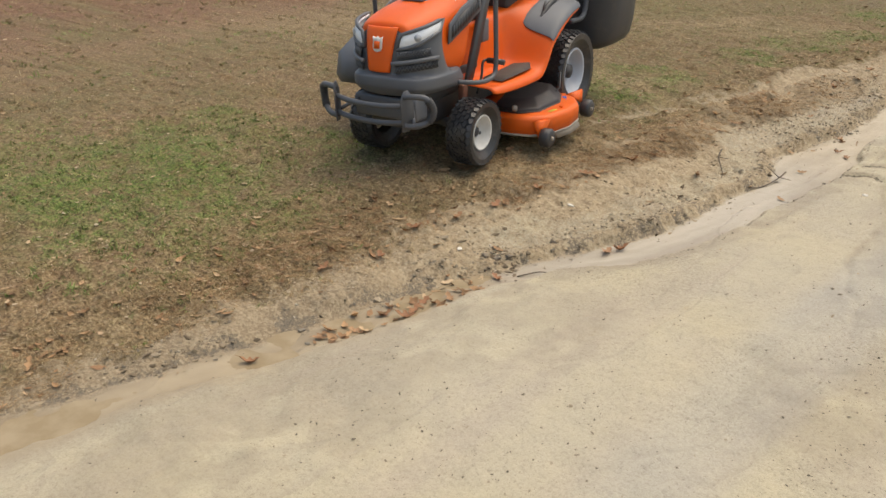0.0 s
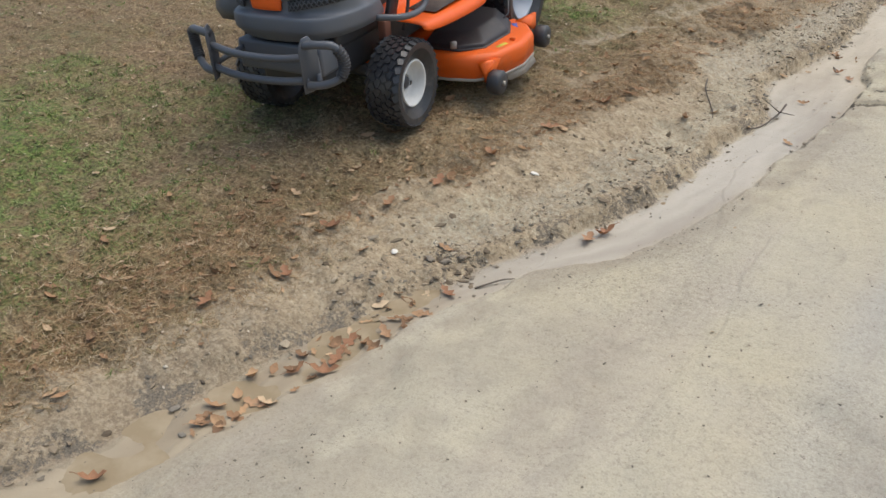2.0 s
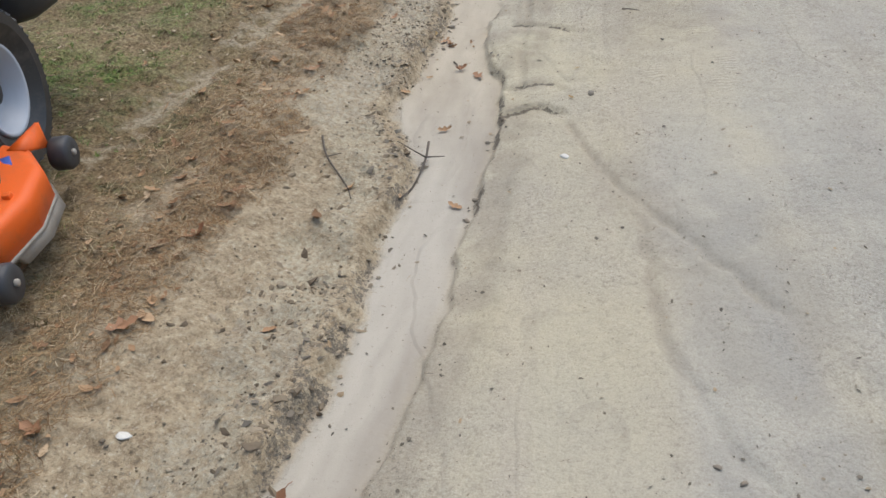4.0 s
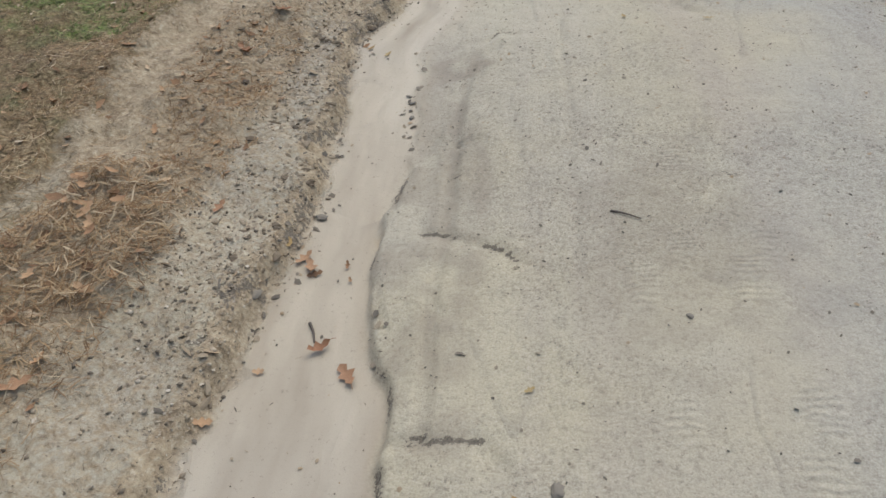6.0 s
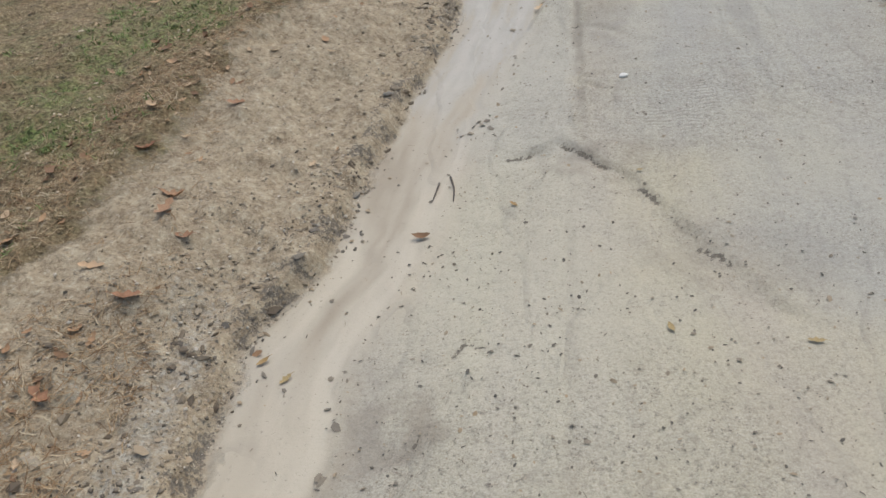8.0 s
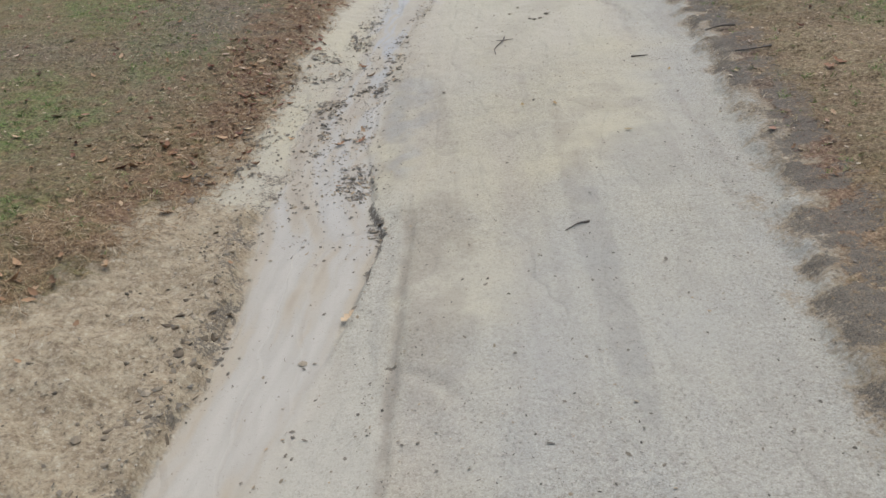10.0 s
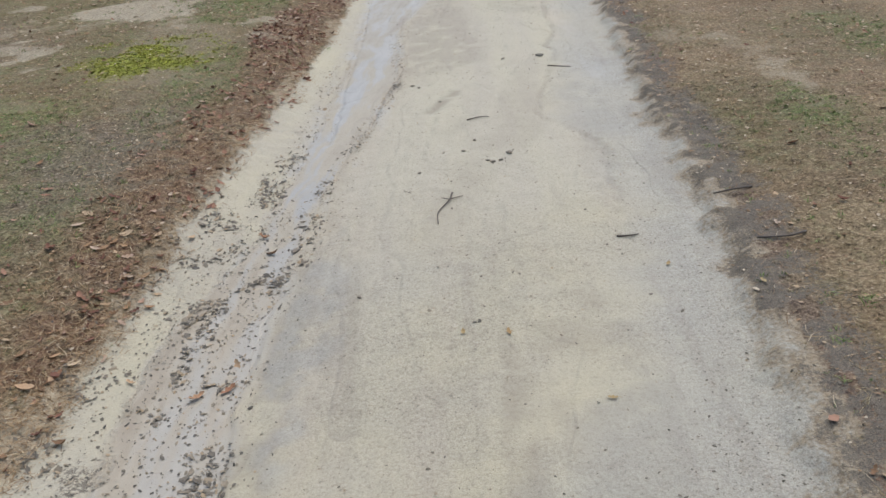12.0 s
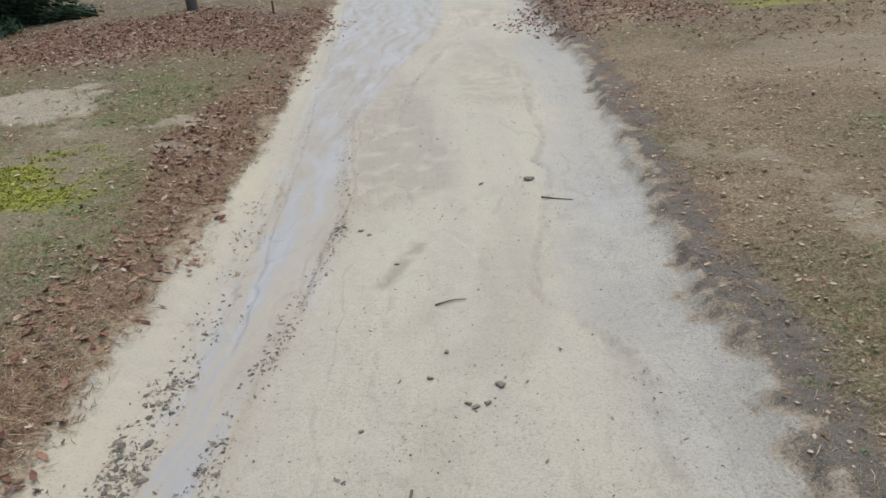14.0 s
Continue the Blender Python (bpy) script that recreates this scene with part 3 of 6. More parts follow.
    # rills: shade of the cut goes into dark, damp ground into stain
    for points, half, depth in RILLS:
        d, t, side = near_line(x + bite, y + bite, points)
        strong = smooth(0, 0.05, t) * (1 - smooth(0.8, 1, t))
        dark = np.maximum(dark, 0.45 * (1 - smooth(half * 0.3, half * 1.5, d)) * strong * smooth(-0.15, 0.1, n1 + n2))
        stain = np.maximum(stain, 0.55 * (1 - smooth(half * 0.5, half * 2.6, d + 0.05 * n2)) * strong * smooth(-0.4, 0.05, n1 + n2))
    for points, half, depth, damp in RUTS:
        d, t, side = near_line(x + bite * 0.5, y, points)
        stain = np.maximum(stain, damp * (1 - smooth(half * 0.3, half * 2.2, d + 0.06 * n2)) * smooth(0, 0.15, t) * (1 - smooth(0.8, 1, t)) * smooth(-0.4, 0.1, n1 + n2))
    dark = np.clip(dark, 0, 1)
    # damp beds and aprons, soft at their borders
    for cx, cy, rx, ry, amount, seed in DAMP:
        stain = np.maximum(stain, amount * patch(x, y, cx, cy, rx, ry, seed) * smooth(-0.45, 0.05, n1 + n2))
    shoulder = smooth(0.0, 0.03, out) * (1 - smooth(0.05, 0.26, out + 0.12 * n1)) * (1 - smooth(8.0, 9.0, y))
    stain = np.maximum(stain, 0.6 * shoulder * smooth(-0.35, 0.1, n1 + n2))
    braid = smooth(13.6, 15.0, y) * smooth(0.1, 0.32, rough_noise(x * 2.2 - 0.55 * y + 0.4 * n1, y * 0.8, 1.3, 407, 4)) * (out > 0)
    stain = np.maximum(stain, 0.3 * braid)
    bare = np.maximum.reduce([patch(x, y, -2.9, 20.4, 0.9, 0.9, 73), patch(x, y, 5.2, 20.6, 1.4, 1.2, 75) * 0.45, patch(x, y, 3.4, 17.6, 1.0, 2.2, 77) * 0.2,
                              patch(x, y, -1.9, 18.6, 0.9, 2.2, 79) * 0.45, patch(x, y, -1.7, 4.6, 0.3, 1.2, 81) * 0.4])
    bare = np.maximum(bare, smooth(14, 16, y) * ((0.36 - 0.16 * (x > 1)) * smooth(0.05, 0.3, rough_noise(x, y, 1.6, 83)) + 0.4 * smooth(0.05, 0.25, rough_noise(x, y, 0.4, 84))))
    points = RUTS[0][0]
    d, t, side = near_line(x, y, points)
    bare = np.maximum(bare, (0.72 - 0.2 * smooth(7.5, 8.5, y)) * (1 - smooth(0.04, 0.2, d + 0.25 * n2)) * smooth(-0.6, -0.1, n1 + n2))
    tread = np.zeros_like(bare)
    for px, py in ((0.25, 6.78), (0.39, 6.95), (0.63, 6.95), (0.55, 6.75), (0.42, 7.41), (0.3, 6.27), (0.57, 6.12), (0.56, 6.84), (0.62, 6.31), (0.45, 9.89), (0.58, 9.84), (0.65, 10.05)):
        tread = np.maximum(tread, 1 - smooth(0.7, 1.0, np.hypot((x - px) / 0.055, (y - py) / 0.13) + 0.5 * n2))
    moss = patch(x, y, -1.98, 18.0, 0.62, 0.85, 391) * smooth(-0.3, 0.05, rough_noise(x, y, 0.3, 393)) + 0.6 * patch(x, y, 6.4, 23.6, 1.8, 1.2, 395) * smooth(0.0, 0.2, rough_noise(x, y, 0.5, 397))
    lush = np.clip(1.0 * green(x, y) + 0.08 + 0.12 * smooth(8, 12, y) * (x < 1) + 0.5 * rough_noise(x, y, 1.3, 317), 0, 1)
    litter = np.maximum(0.9 * brown_band(x, y) * smooth(-0.35, 0.0, n1 + n2), (x > 1) * np.clip(0.42 + 1.4 * n3, 0.1, 0.9))
    litter = np.maximum(litter, np.clip(patch(x, y, -3.2, 24.5, 3.2, 2.6, 341) + patch(x, y, 3.6, 25.0, 1.5, 2.8, 343) + 0.8 * patch(x, y, -0.95, 19.3, 0.3, 1.5, 342) + smooth(12, 15, y) * np.clip(0.35 + 1.6 * n3, 0.05, 0.8), 0, 1))
    litter = np.maximum(litter, (x < -1.3) * smooth(13, 11, y) * np.clip(0.2 + 1.8 * rough_noise(x, y, 1.1, 319), 0, 0.75))
    litter = np.maximum(litter, smooth(-5, -8.5, x) * smooth(-0.2, 0.1, n3 + n1))
    carpet = np.clip(brown_band(x, y) * smooth(-0.15, 0.2, n1 + n2) + patch(x, y, -3.2, 24.5, 3.2, 2.6, 341) + patch(x, y, 3.6, 25.0, 1.5, 2.8, 343) + patch(x, y, -0.95, 19.3, 0.3, 1.5, 342), 0, 1)
    ashen = smooth(11.5, 14, y) * (1 - 0.85 * carpet) * np.where(x > 1, np.clip(0.45 - 1.5 * n3 + 0.25 * (1 - smooth(0.1, 0.32, x - e + 0.2 * n1)), 0.0, 0.8), 0.55 + 0.9 * n3)
    litter = np.maximum(litter, (x > 1) * (1 - smooth(0.12, 0.4, x - e + 0.2 * n1)))
    # where the sand is crusted and pitted, where fresh silt lies smooth, and the ledges of the wash
    pit = 0.62 + 1.1 * rough_noise(x, y, 0.9, 401) + 0.5 * n1
    pit = pit * (1 - 0.35 * smooth(13.2, 15.5, y + 2 * n1 - 1.2 * smooth(1.3, 1.8, x)) - 0.4 * smooth(15.5, 19, y + 2 * n1)) * (1 - 0.35 * smooth(5.0, 3.0, y))
    silty = np.maximum(smooth(13.4, 15.2, y + 1.5 * n1) * (1 - 0.35 * smooth(-0.15, 0.1, x - grey_side(y) + 0.15 * n1)), smooth(0.05, 0.3, rough_noise(x, y, 1.1, 403)) * smooth(3.0, 2.0, np.abs(y - 8.8)) * 0.7)
    bar = smooth(8.1, 8.6, y + n1) * (1 - smooth(12.0, 12.8, y + n1)) * smooth(-0.1, 0.1, out) * (1 - smooth(-0.02, 0.1 + 0.25 * smooth(9.9, 9.0, y), x - 0.1 - 0.06 * n2))
    silty = np.maximum(silty * (1 - 0.75 * shelf), 0.95 * bar)
    greyish = np.maximum(greyish, 0.42 * bar * smooth(9.3, 9.9, y + 0.3 * n1))
    pit = np.maximum(np.clip(pit, 0.3, 1) * (1 - 0.4 * silty), 0.75 * smooth(-0.9, -0.1, x - e + 0.4 * n1) * (1 - 0.4 * smooth(17, 20, y)))
    pit = pit * (1 - 0.7 * shelf)
    wash = 0.5 + 0.42 * rough_noise(x * 1.6 + 0.35 * n3 + 0.05 * n2, y * 0.55 + 0.3 * n1, 1.1, 405, 3)
    mud = np.maximum(smooth(3.2, 2.3, y + 0.5 * n1) * (1 - 0.7 * smooth(0.12, 0.25, up)), (x > 1) * smooth(-0.3, -0.05, x - e + 0.2 * n1))
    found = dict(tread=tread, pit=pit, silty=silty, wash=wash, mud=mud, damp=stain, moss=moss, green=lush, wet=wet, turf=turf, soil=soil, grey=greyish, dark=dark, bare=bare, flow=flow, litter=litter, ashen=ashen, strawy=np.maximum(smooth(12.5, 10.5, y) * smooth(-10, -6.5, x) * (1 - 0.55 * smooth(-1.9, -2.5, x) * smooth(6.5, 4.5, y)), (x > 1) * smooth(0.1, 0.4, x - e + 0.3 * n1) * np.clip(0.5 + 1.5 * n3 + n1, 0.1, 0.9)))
    return {key: np.clip(v, 0, 1) for key, v in found.items()}


def spread(far, growth, *spans):
    """Grid lines: spans of (start, end, step), then ever longer steps out to far on both sides."""
    mid = np.concatenate([np.arange(lo, hi - 0.3 * step, step) for lo, hi, step in spans] + [[spans[-1][1]]])
    right, s, v = [], spans[-1][2], mid[-1]
    while v < far:
        s *= growth
        v += s
        right.append(v)
    left, s, v = [], spans[0][2], mid[0]
    while v > -far:
        s *= growth
        v -= s
        left.append(v)
    return np.concatenate([left[::-1], mid, right])


def mesh_of(name, verts, faces, smooth_faces=True):
    """A mesh from arrays; all faces with the same number of corners."""
    verts, faces = np.asarray(verts, np.float32), np.asarray(faces, np.int32)
    me = bpy.data.meshes.new(name)
    k = faces.shape[1]
    me.vertices.add(len(verts))
    me.vertices.foreach_set("co", verts.ravel())
    me.loops.add(faces.size)
    me.loops.foreach_set("vertex_index", faces.ravel())
    me.polygons.add(len(faces))
    me.polygons.foreach_set("loop_start", np.arange(0, faces.size, k, dtype=np.int32))
    me.polygons.foreach_set("use_smooth", np.full(len(faces), smooth_faces))
    me.update(calc_edges=True)
    return me


def build_ground():
    gx = spread(400.0, 1.16, (-4.4, -2.4, 0.045), (-2.4, -1.3, 0.018), (-1.3, 0.4, 0.0115), (0.4, 1.2, 0.02), (1.2, 3.0, 0.028))
    gy = spread(400.0, 1.16, (0.5, 10.5, 0.0185), (10.5, 17.0, 0.023), (17.0, 28.0, 0.045))
    X, Y = np.meshgrid(gx, gy)
    x, y = X.ravel(), Y.ravel()
    z = ground_height(x, y)
    masks = ground_masks(x, y)
    nx, ny = len(gx), len(gy)
    i = np.arange((nx - 1) * (ny - 1))
    v0 = (i // (nx - 1)) * nx + i % (nx - 1)
    faces = np.stack([v0, v0 + 1, v0 + nx + 1, v0 + nx], 1)
    cx, cy = x[v0] + 0.006, y[v0] + 0.008
    is_road = (cx > channel_left(cy)) & (cx < verge_right(cy)) & (cy > -40) & (cy < 60)
    co = np.stack([x, y, z], 1)
    for name, pick, label in (("road", is_road, "pale washed-out sand track with a wet erosion channel"), ("ground", ~is_road, "worn autumn lawn and gravelly bank beside the track")):
        f = faces[pick]
        used, inv = np.unique(f, return_inverse=True)
        me = mesh_of(name, co[used], inv.reshape(f.shape))
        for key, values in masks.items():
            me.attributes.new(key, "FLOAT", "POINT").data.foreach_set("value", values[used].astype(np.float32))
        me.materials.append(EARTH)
        tagged(new(name, me), label, name, kind="structure")


build_ground()


# ---- helpers for built things ----
def part(name, bm, material, parent, label="", levels=0, solid=0.0, smooth_faces=True):
    """Links a bmesh as one mesh object under a thing or a part."""
    bmesh.ops.recalc_face_normals(bm, faces=bm.faces)
    me = bpy.data.meshes.new(name)
    bm.to_mesh(me)
    bm.free()
    for p in me.polygons:
        p.use_smooth = smooth_faces
    me.materials.append(material)
    ob = new(name, me)
    if solid:
        mod = ob.modifiers.new("thickness", "SOLIDIFY")
        mod.thickness, mod.offset = solid, -1
    if levels:
        mod = ob.modifiers.new("rounding", "SUBSURF")
        mod.levels = mod.render_levels = levels
    if parent:
        ob.parent = parent
    if label:
        ob["label"] = label
    return ob


def loft(sections, closed=True, caps=True):
    """A skin over loops of points that match one to one."""
    bm = bmesh.new()
    rings = [[bm.verts.new(p) for p in s] for s in sections]
    n = len(rings[0])
    for r0, r1 in zip(rings, rings[1:]):
        for i in range(n if closed else n - 1):
            j = (i + 1) % n
            bm.faces.new((r0[i], r0[j], r1[j], r1[i]))
    if closed and caps:
        bm.faces.new(rings[0][::-1])
        bm.faces.new(rings[-1])
    return bm


def both_sides(half):
    """Points from the middle outward on the left, joined with their mirror on the right (y turned round)."""
    return [(x, -y, z) for x, y, z in half[::-1] if abs(y) > 1e-6] + list(half)


def curved(points, steps=6):
    """A smooth line through points."""
    p = [Vector(q) for q in points]
    p = [2 * p[0] - p[1]] + p + [2 * p[-1] - p[-2]]
    out = []
    for a, b, c, d in zip(p, p[1:], p[2:], p[3:]):
        for k in range(steps):
            t = k / steps
            out.append(0.5 * ((2 * b) + (c - a) * t + (2 * a - 5 * b + 4 * c - d) * t * t + (3 * b - a - 3 * c + d) * t ** 3))
    return out + [p[-2]]


def tube(points, radius, sides=10, taper=None, bm=None):
    """A round bar along a line of points; taper: radius at the end."""
    bm = bm or bmesh.new()
    pts = [Vector(q) for q in points]
    rings, side = [], None
    for i, q in enumerate(pts):
        way = (pts[min(i + 1, len(pts) - 1)] - pts[max(i - 1, 0)]).normalized()
        if side is None:
            side = way.orthogonal().normalized()
        side = (side - way * side.dot(way)).normalized()
        up = way.cross(side)
        r = radius if taper is None else radius + (taper - radius) * i / (len(pts) - 1)
        rings.append([bm.verts.new(q + r * (math.cos(a) * side + math.sin(a) * up)) for a in [2 * math.pi * k / sides for k in range(sides)]])
    for r0, r1 in zip(rings, rings[1:]):
        for k in range(sides):
            bm.faces.new((r0[k], r0[(k + 1) % sides], r1[(k + 1) % sides], r1[k]))
    bm.faces.new(rings[0][::-1])
    bm.faces.new(rings[-1])
    return bm


def turned(profile, sides=40):
    """A solid of revolution about the y axis; profile: (radius, y) pairs, first and last closed by a cap."""
    return loft([[(r * math.cos(2 * math.pi * k / sides), y, r * math.sin(2 * math.pi * k / sides)) for k in range(sides)] for r, y in profile])


def block(lo, hi, bevel=0.01, m=None):
    """A box with rounded edges."""
    bm = bmesh.new()
    c, s = [(a + b) / 2 for a, b in zip(lo, hi)], [b - a for a, b in zip(lo, hi)]
    bmesh.ops.create_cube(bm, size=1, matrix=Matrix.LocRotScale(c, None, s))
    if bevel:
        bmesh.ops.bevel(bm, geom=bm.edges[:], offset=bevel, segments=2, profile=0.6, affect="EDGES")
    if m:
        bm.transform(m)
    return bm


def slab(outline, thickness, way=(0, 0, 1), bevel=0.003):
    """A flat plate from an outline of 3D points, thickened along way."""
    w = Vector(way).normalized() * thickness
    bm = loft([[Vector(p) for p in outline], [Vector(p) + w for p in outline]])
    if bevel:
        bmesh.ops.bevel(bm, geom=bm.edges[:], offset=bevel, segments=1, affect="EDGES")
    return bm


ORANGE = painted("orange_paint", (0.80, 0.118, 0.012), 0.3, 0.10, spec=0.35)
DECK_ORANGE = painted("orange_deck_paint", (0.80, 0.128, 0.014), 0.36, 0.32, spec=0.35, dust=(0.22, 0.15, 0.09))
CHARCOAL = painted("charcoal_plastic", (0.11, 0.117, 0.13), 0.4, 0.12, bump=1)
DARK_TUBE = painted("dark_grey_tube", (0.085, 0.09, 0.1), 0.36, 0.12)
BLACK = painted("black_plastic", (0.045, 0.045, 0.048), 0.4, 0.25)
RUBBER = painted("tyre_rubber", (0.028, 0.028, 0.03), 0.3, 0.55, bump=1, dust=(0.15, 0.13, 0.11))
MAT_RUBBER = painted("foot_mat_rubber", (0.07, 0.055, 0.048), 0.8, 0.5, bump=1)
WHITE_RIM = painted("white_wheel_paint", (0.62, 0.61, 0.58), 0.42, 0.22)
SILVER_RIM = painted("silver_wheel_paint", (0.42, 0.45, 0.50), 0.32, 0.1)
WET_PLASTIC = painted("wet_black_plastic", (0.036, 0.031, 0.031), 0.33, 0.4, spec=0.3, bump=1, dust=(0.14, 0.11, 0.095))
RUST = painted("rusty_steel", (0.16, 0.06, 0.035), 0.75, 0.4)
BARE_STEEL = painted("worn_grey_steel", (0.36, 0.32, 0.27), 0.6, 0.5)
LENS = painted("clear_lamp_lens", (0.78, 0.80, 0.82), 0.1, 0.05, spec=0.8)
EMBLEM = painted("pale_emblem", (0.72, 0.71, 0.68), 0.35, 0.05)
BLUE_LABEL = painted("blue_label", (0.05, 0.10, 0.42), 0.5, 0.1)
YELLOW_LABEL = painted("yellow_label", (0.62, 0.50, 0.04), 0.5, 0.2)


def knobbed_tyre(radius, width, rows, count, knob, bead):
    """A turf tyre: rounded carcass with rows of raised tread blocks."""
    h = width / 2
    bm = turned([(bead, -h * 0.62), (radius * 0.80, -h * 0.95), (radius * 0.93, -h * 0.97), (radius * 0.975, -h * 0.80), (radius * 0.985, 0),
                 (radius * 0.975, h * 0.80), (radius * 0.93, h * 0.97), (radius * 0.80, h * 0.95), (bead, h * 0.62), (bead * 0.97, h * 0.3), (bead * 0.97, -h * 0.3)], 72)
    for f in [f for f in bm.faces if len(f.verts) > 4]:
        bm.faces.remove(f)
    for r in range(rows):
        at = -h * 0.82 + 2 * h * 0.82 * r / (rows - 1)
        edge_row = r in (0, rows - 1)
        for k in range(count):
            a = 2 * math.pi * (k + 0.5 * (r % 2)) / count
            rr = radius * (0.965 if edge_row else 0.985)
            m = Matrix.Rotation(a, 4, "Y") @ pose(0, at, rr, 35 * (1 if at > 0 else -1) * edge_row * -0.9, 0, 22 * (1 if r % 2 else -1))
            bmesh.ops.create_cube(bm, size=1, matrix=m @ Matrix.Diagonal((knob[0], knob[1], knob[2], 1)))
    return bm


def wheel(name, parent, at, radius, width, rim, side, rim_material, knobs):
    """A wheel with tyre, dished rim, hub and valve; side: 1 left, -1 right."""
    w = new(name)
    w.parent = parent
    w.matrix_local = pose(*at)
    rows, count, knob = knobs
    part("tyre", knobbed_tyre(radius, width, rows, count, knob, rim), RUBBER, w, "muddy black rubber tyre with knobbly tread", smooth_faces=False)
    h, s = width / 2, side
    prof = [(rim * 1.06, s * h * 0.66), (rim * 1.02, s * h * 0.74), (rim * 0.94, s * h * 0.70), (rim * 0.90, s * h * 0.42), (rim * 0.84, s * h * 0.36), (rim * 0.80, s * h * 0.12),
            (rim * 0.72, s * h * 0.02), (rim * 0.45, s * h * 0.06), (rim * 0.36, s * h * 0.2), (rim * 0.34, s * h * -0.1)]
    bm = loft([[(r * math.cos(2 * math.pi * k / 40), y, r * math.sin(2 * math.pi * k / 40)) for k in range(40)] for r, y in prof], caps=False)
    part("rim", bm, rim_material, w, "painted steel rim", solid=0.004)
    big = radius > 0.25
    bm = turned([(0.03, s * h * -0.1), (0.03, s * h * (0.12 if big else 0.2)), (0.022, s * h * (0.2 if big else 0.28)), (0.01, s * h * (0.22 if big else 0.3))], 20)
    part("hub", bm, rim_material if big else BLACK, w, "axle hub")
    for k in range(4):
        a = math.pi / 2 * k + 0.4
        bm = turned([(0.011, s * h * 0.0), (0.011, s * h * 0.12), (0.008, s * h * 0.14)], 6)
        bm.transform(Matrix.Translation((rim * 0.6 * math.cos(a), 0, rim * 0.6 * math.sin(a))))
        part("bolt", bm, BLACK, w)
    return w


def garden_tractor(m):
    t = new("garden_tractor")
    t.matrix_world = m
    tagged(t, "orange and charcoal garden tractor with mower deck, parked on the lawn", "garden tractor")

    # bonnet
    def rear_x(z):
        return -0.12 - (z - 0.5) * 0.44
    half = [
        [(rear_x(z), y, z) for y, z in ((0, 1.065), (0.12, 1.05), (0.205, 0.985), (0.248, 0.86), (0.252, 0.68), (0.24, 0.50), (0.0, 0.49))],
        [(rear_x(z) * 0.45 + 0.02, y, z) for y, z in ((0, 1.0), (0.11, 0.99), (0.205, 0.935), (0.25, 0.82), (0.255, 0.67), (0.245, 0.51), (0.0, 0.50))],
    ]
    half += [
        [(0.12, y, z) for y, z in ((0, 0.958), (0.115, 0.950), (0.21, 0.915), (0.252, 0.82), (0.255, 0.68), (0.245, 0.56), (0.0, 0.55))],
        [(0.27, y, z) for y, z in ((0, 0.922), (0.12, 0.915), (0.195, 0.885), (0.215, 0.80), (0.215, 0.68), (0.205, 0.58), (0.0, 0.57))],
        [(0.352, y, z) for y, z in ((0, 0.892), (0.11, 0.886), (0.165, 0.865), (0.175, 0.79), (0.175, 0.68), (0.165, 0.60), (0.0, 0.59))],
        [(0.372, y, z) for y, z in ((0, 0.878), (0.10, 0.873), (0.15, 0.85), (0.165, 0.78), (0.165, 0.68), (0.155, 0.61), (0.0, 0.60))],
    ]
    loops = [h + [(x, -y, z) for x, y, z in h[-2:0:-1]] for h in half]
    bonnet = part("bonnet", loft(loops), ORANGE, t, "glossy orange bonnet", levels=2)
    # dark panel with louvres on top of it
    top = [(-0.34, 0.145, 1.058), (-0.2, 0.128, 1.02), (0.0, 0.11, 0.968), (0.09, 0.098, 0.95)]
    bm = loft([[(x, -y, z), (x, -y * 0.5, z + 0.014), (x, 0, z + 0.018), (x, y * 0.5, z + 0.014), (x, y, z), (x, y, z - 0.03), (x, -y, z - 0.03)] for x, y, z in top])
    panel = part("top_panel", bm, CHARCOAL, t, "charcoal bonnet panel with louvres", levels=1)
    for k in range(5):
        x = 0.075 - 0.034 * k
        z = 0.974 + (0.075 - x) * 0.27
        bm = block((x - 0.012, -0.075, z - 0.012), (x + 0.012, 0.075, z - 0.001), 0.003)
        part("louvre", bm, CHARCOAL, panel)
    for s in (1, -1):
        # slanted side vent with a mesh
        c = [(0.105, 0.735), (0.09, 0.85), (-0.05, 0.925), (-0.262, 0.985), (-0.268, 0.872), (-0.1, 0.81)]
        vent = part("side_vent", slab([(x, s * (0.247 + 0.012 * (0.8 - abs(z - 0.8))), z) for x, z in c], 0.012, (0, s, 0), 0.004), CHARCOAL, t, "charcoal side vent frame")
        inner = [(0.075, 0.768), (0.07, 0.832), (-0.05, 0.898), (-0.235, 0.952), (-0.24, 0.888), (-0.1, 0.832)]
        bm = slab([(x, s * 0.269, z) for x, z in inner], 0.004, (0, s, 0), 0)
        part("vent_mesh", bm, BLACK, vent)
        for k in range(11):
            x = 0.055 - 0.028 * k
            z = 0.80 + (0.075 - x) * 0.38
            bm = block((x - 0.002, s * 0.272 - 0.003, z - 0.026), (x + 0.002, s * 0.272 + 0.005, z + 0.030), 0.0)
            part("vent_bar", bm, CHARCOAL, vent)
        part("name_bar", slab([(-0.06, s * 0.211, 0.952), (-0.19, s * 0.211, 0.992), (-0.193, s * 0.207, 1.003), (-0.063, s * 0.207, 0.963)], 0.003, (0, s * 0.7, 0.7), 0.001), EMBLEM, bonnet, "pale lettering bar")

    # dark seam panel between the bonnet and the foot wells
    for s in (1, -1):
        seam = [(rear_x(z) - d, s * 0.243, z) for z, d in ((0.44, -0.02), (0.62, -0.02), (0.80, -0.02), (0.95, -0.02), (0.95, 0.075), (0.80, 0.07), (0.62, 0.065), (0.44, 0.06))]
        part("seam_panel", slab(seam, 0.022, (0, s, 0), 0.004), BLACK, t, "black panel behind the bonnet")

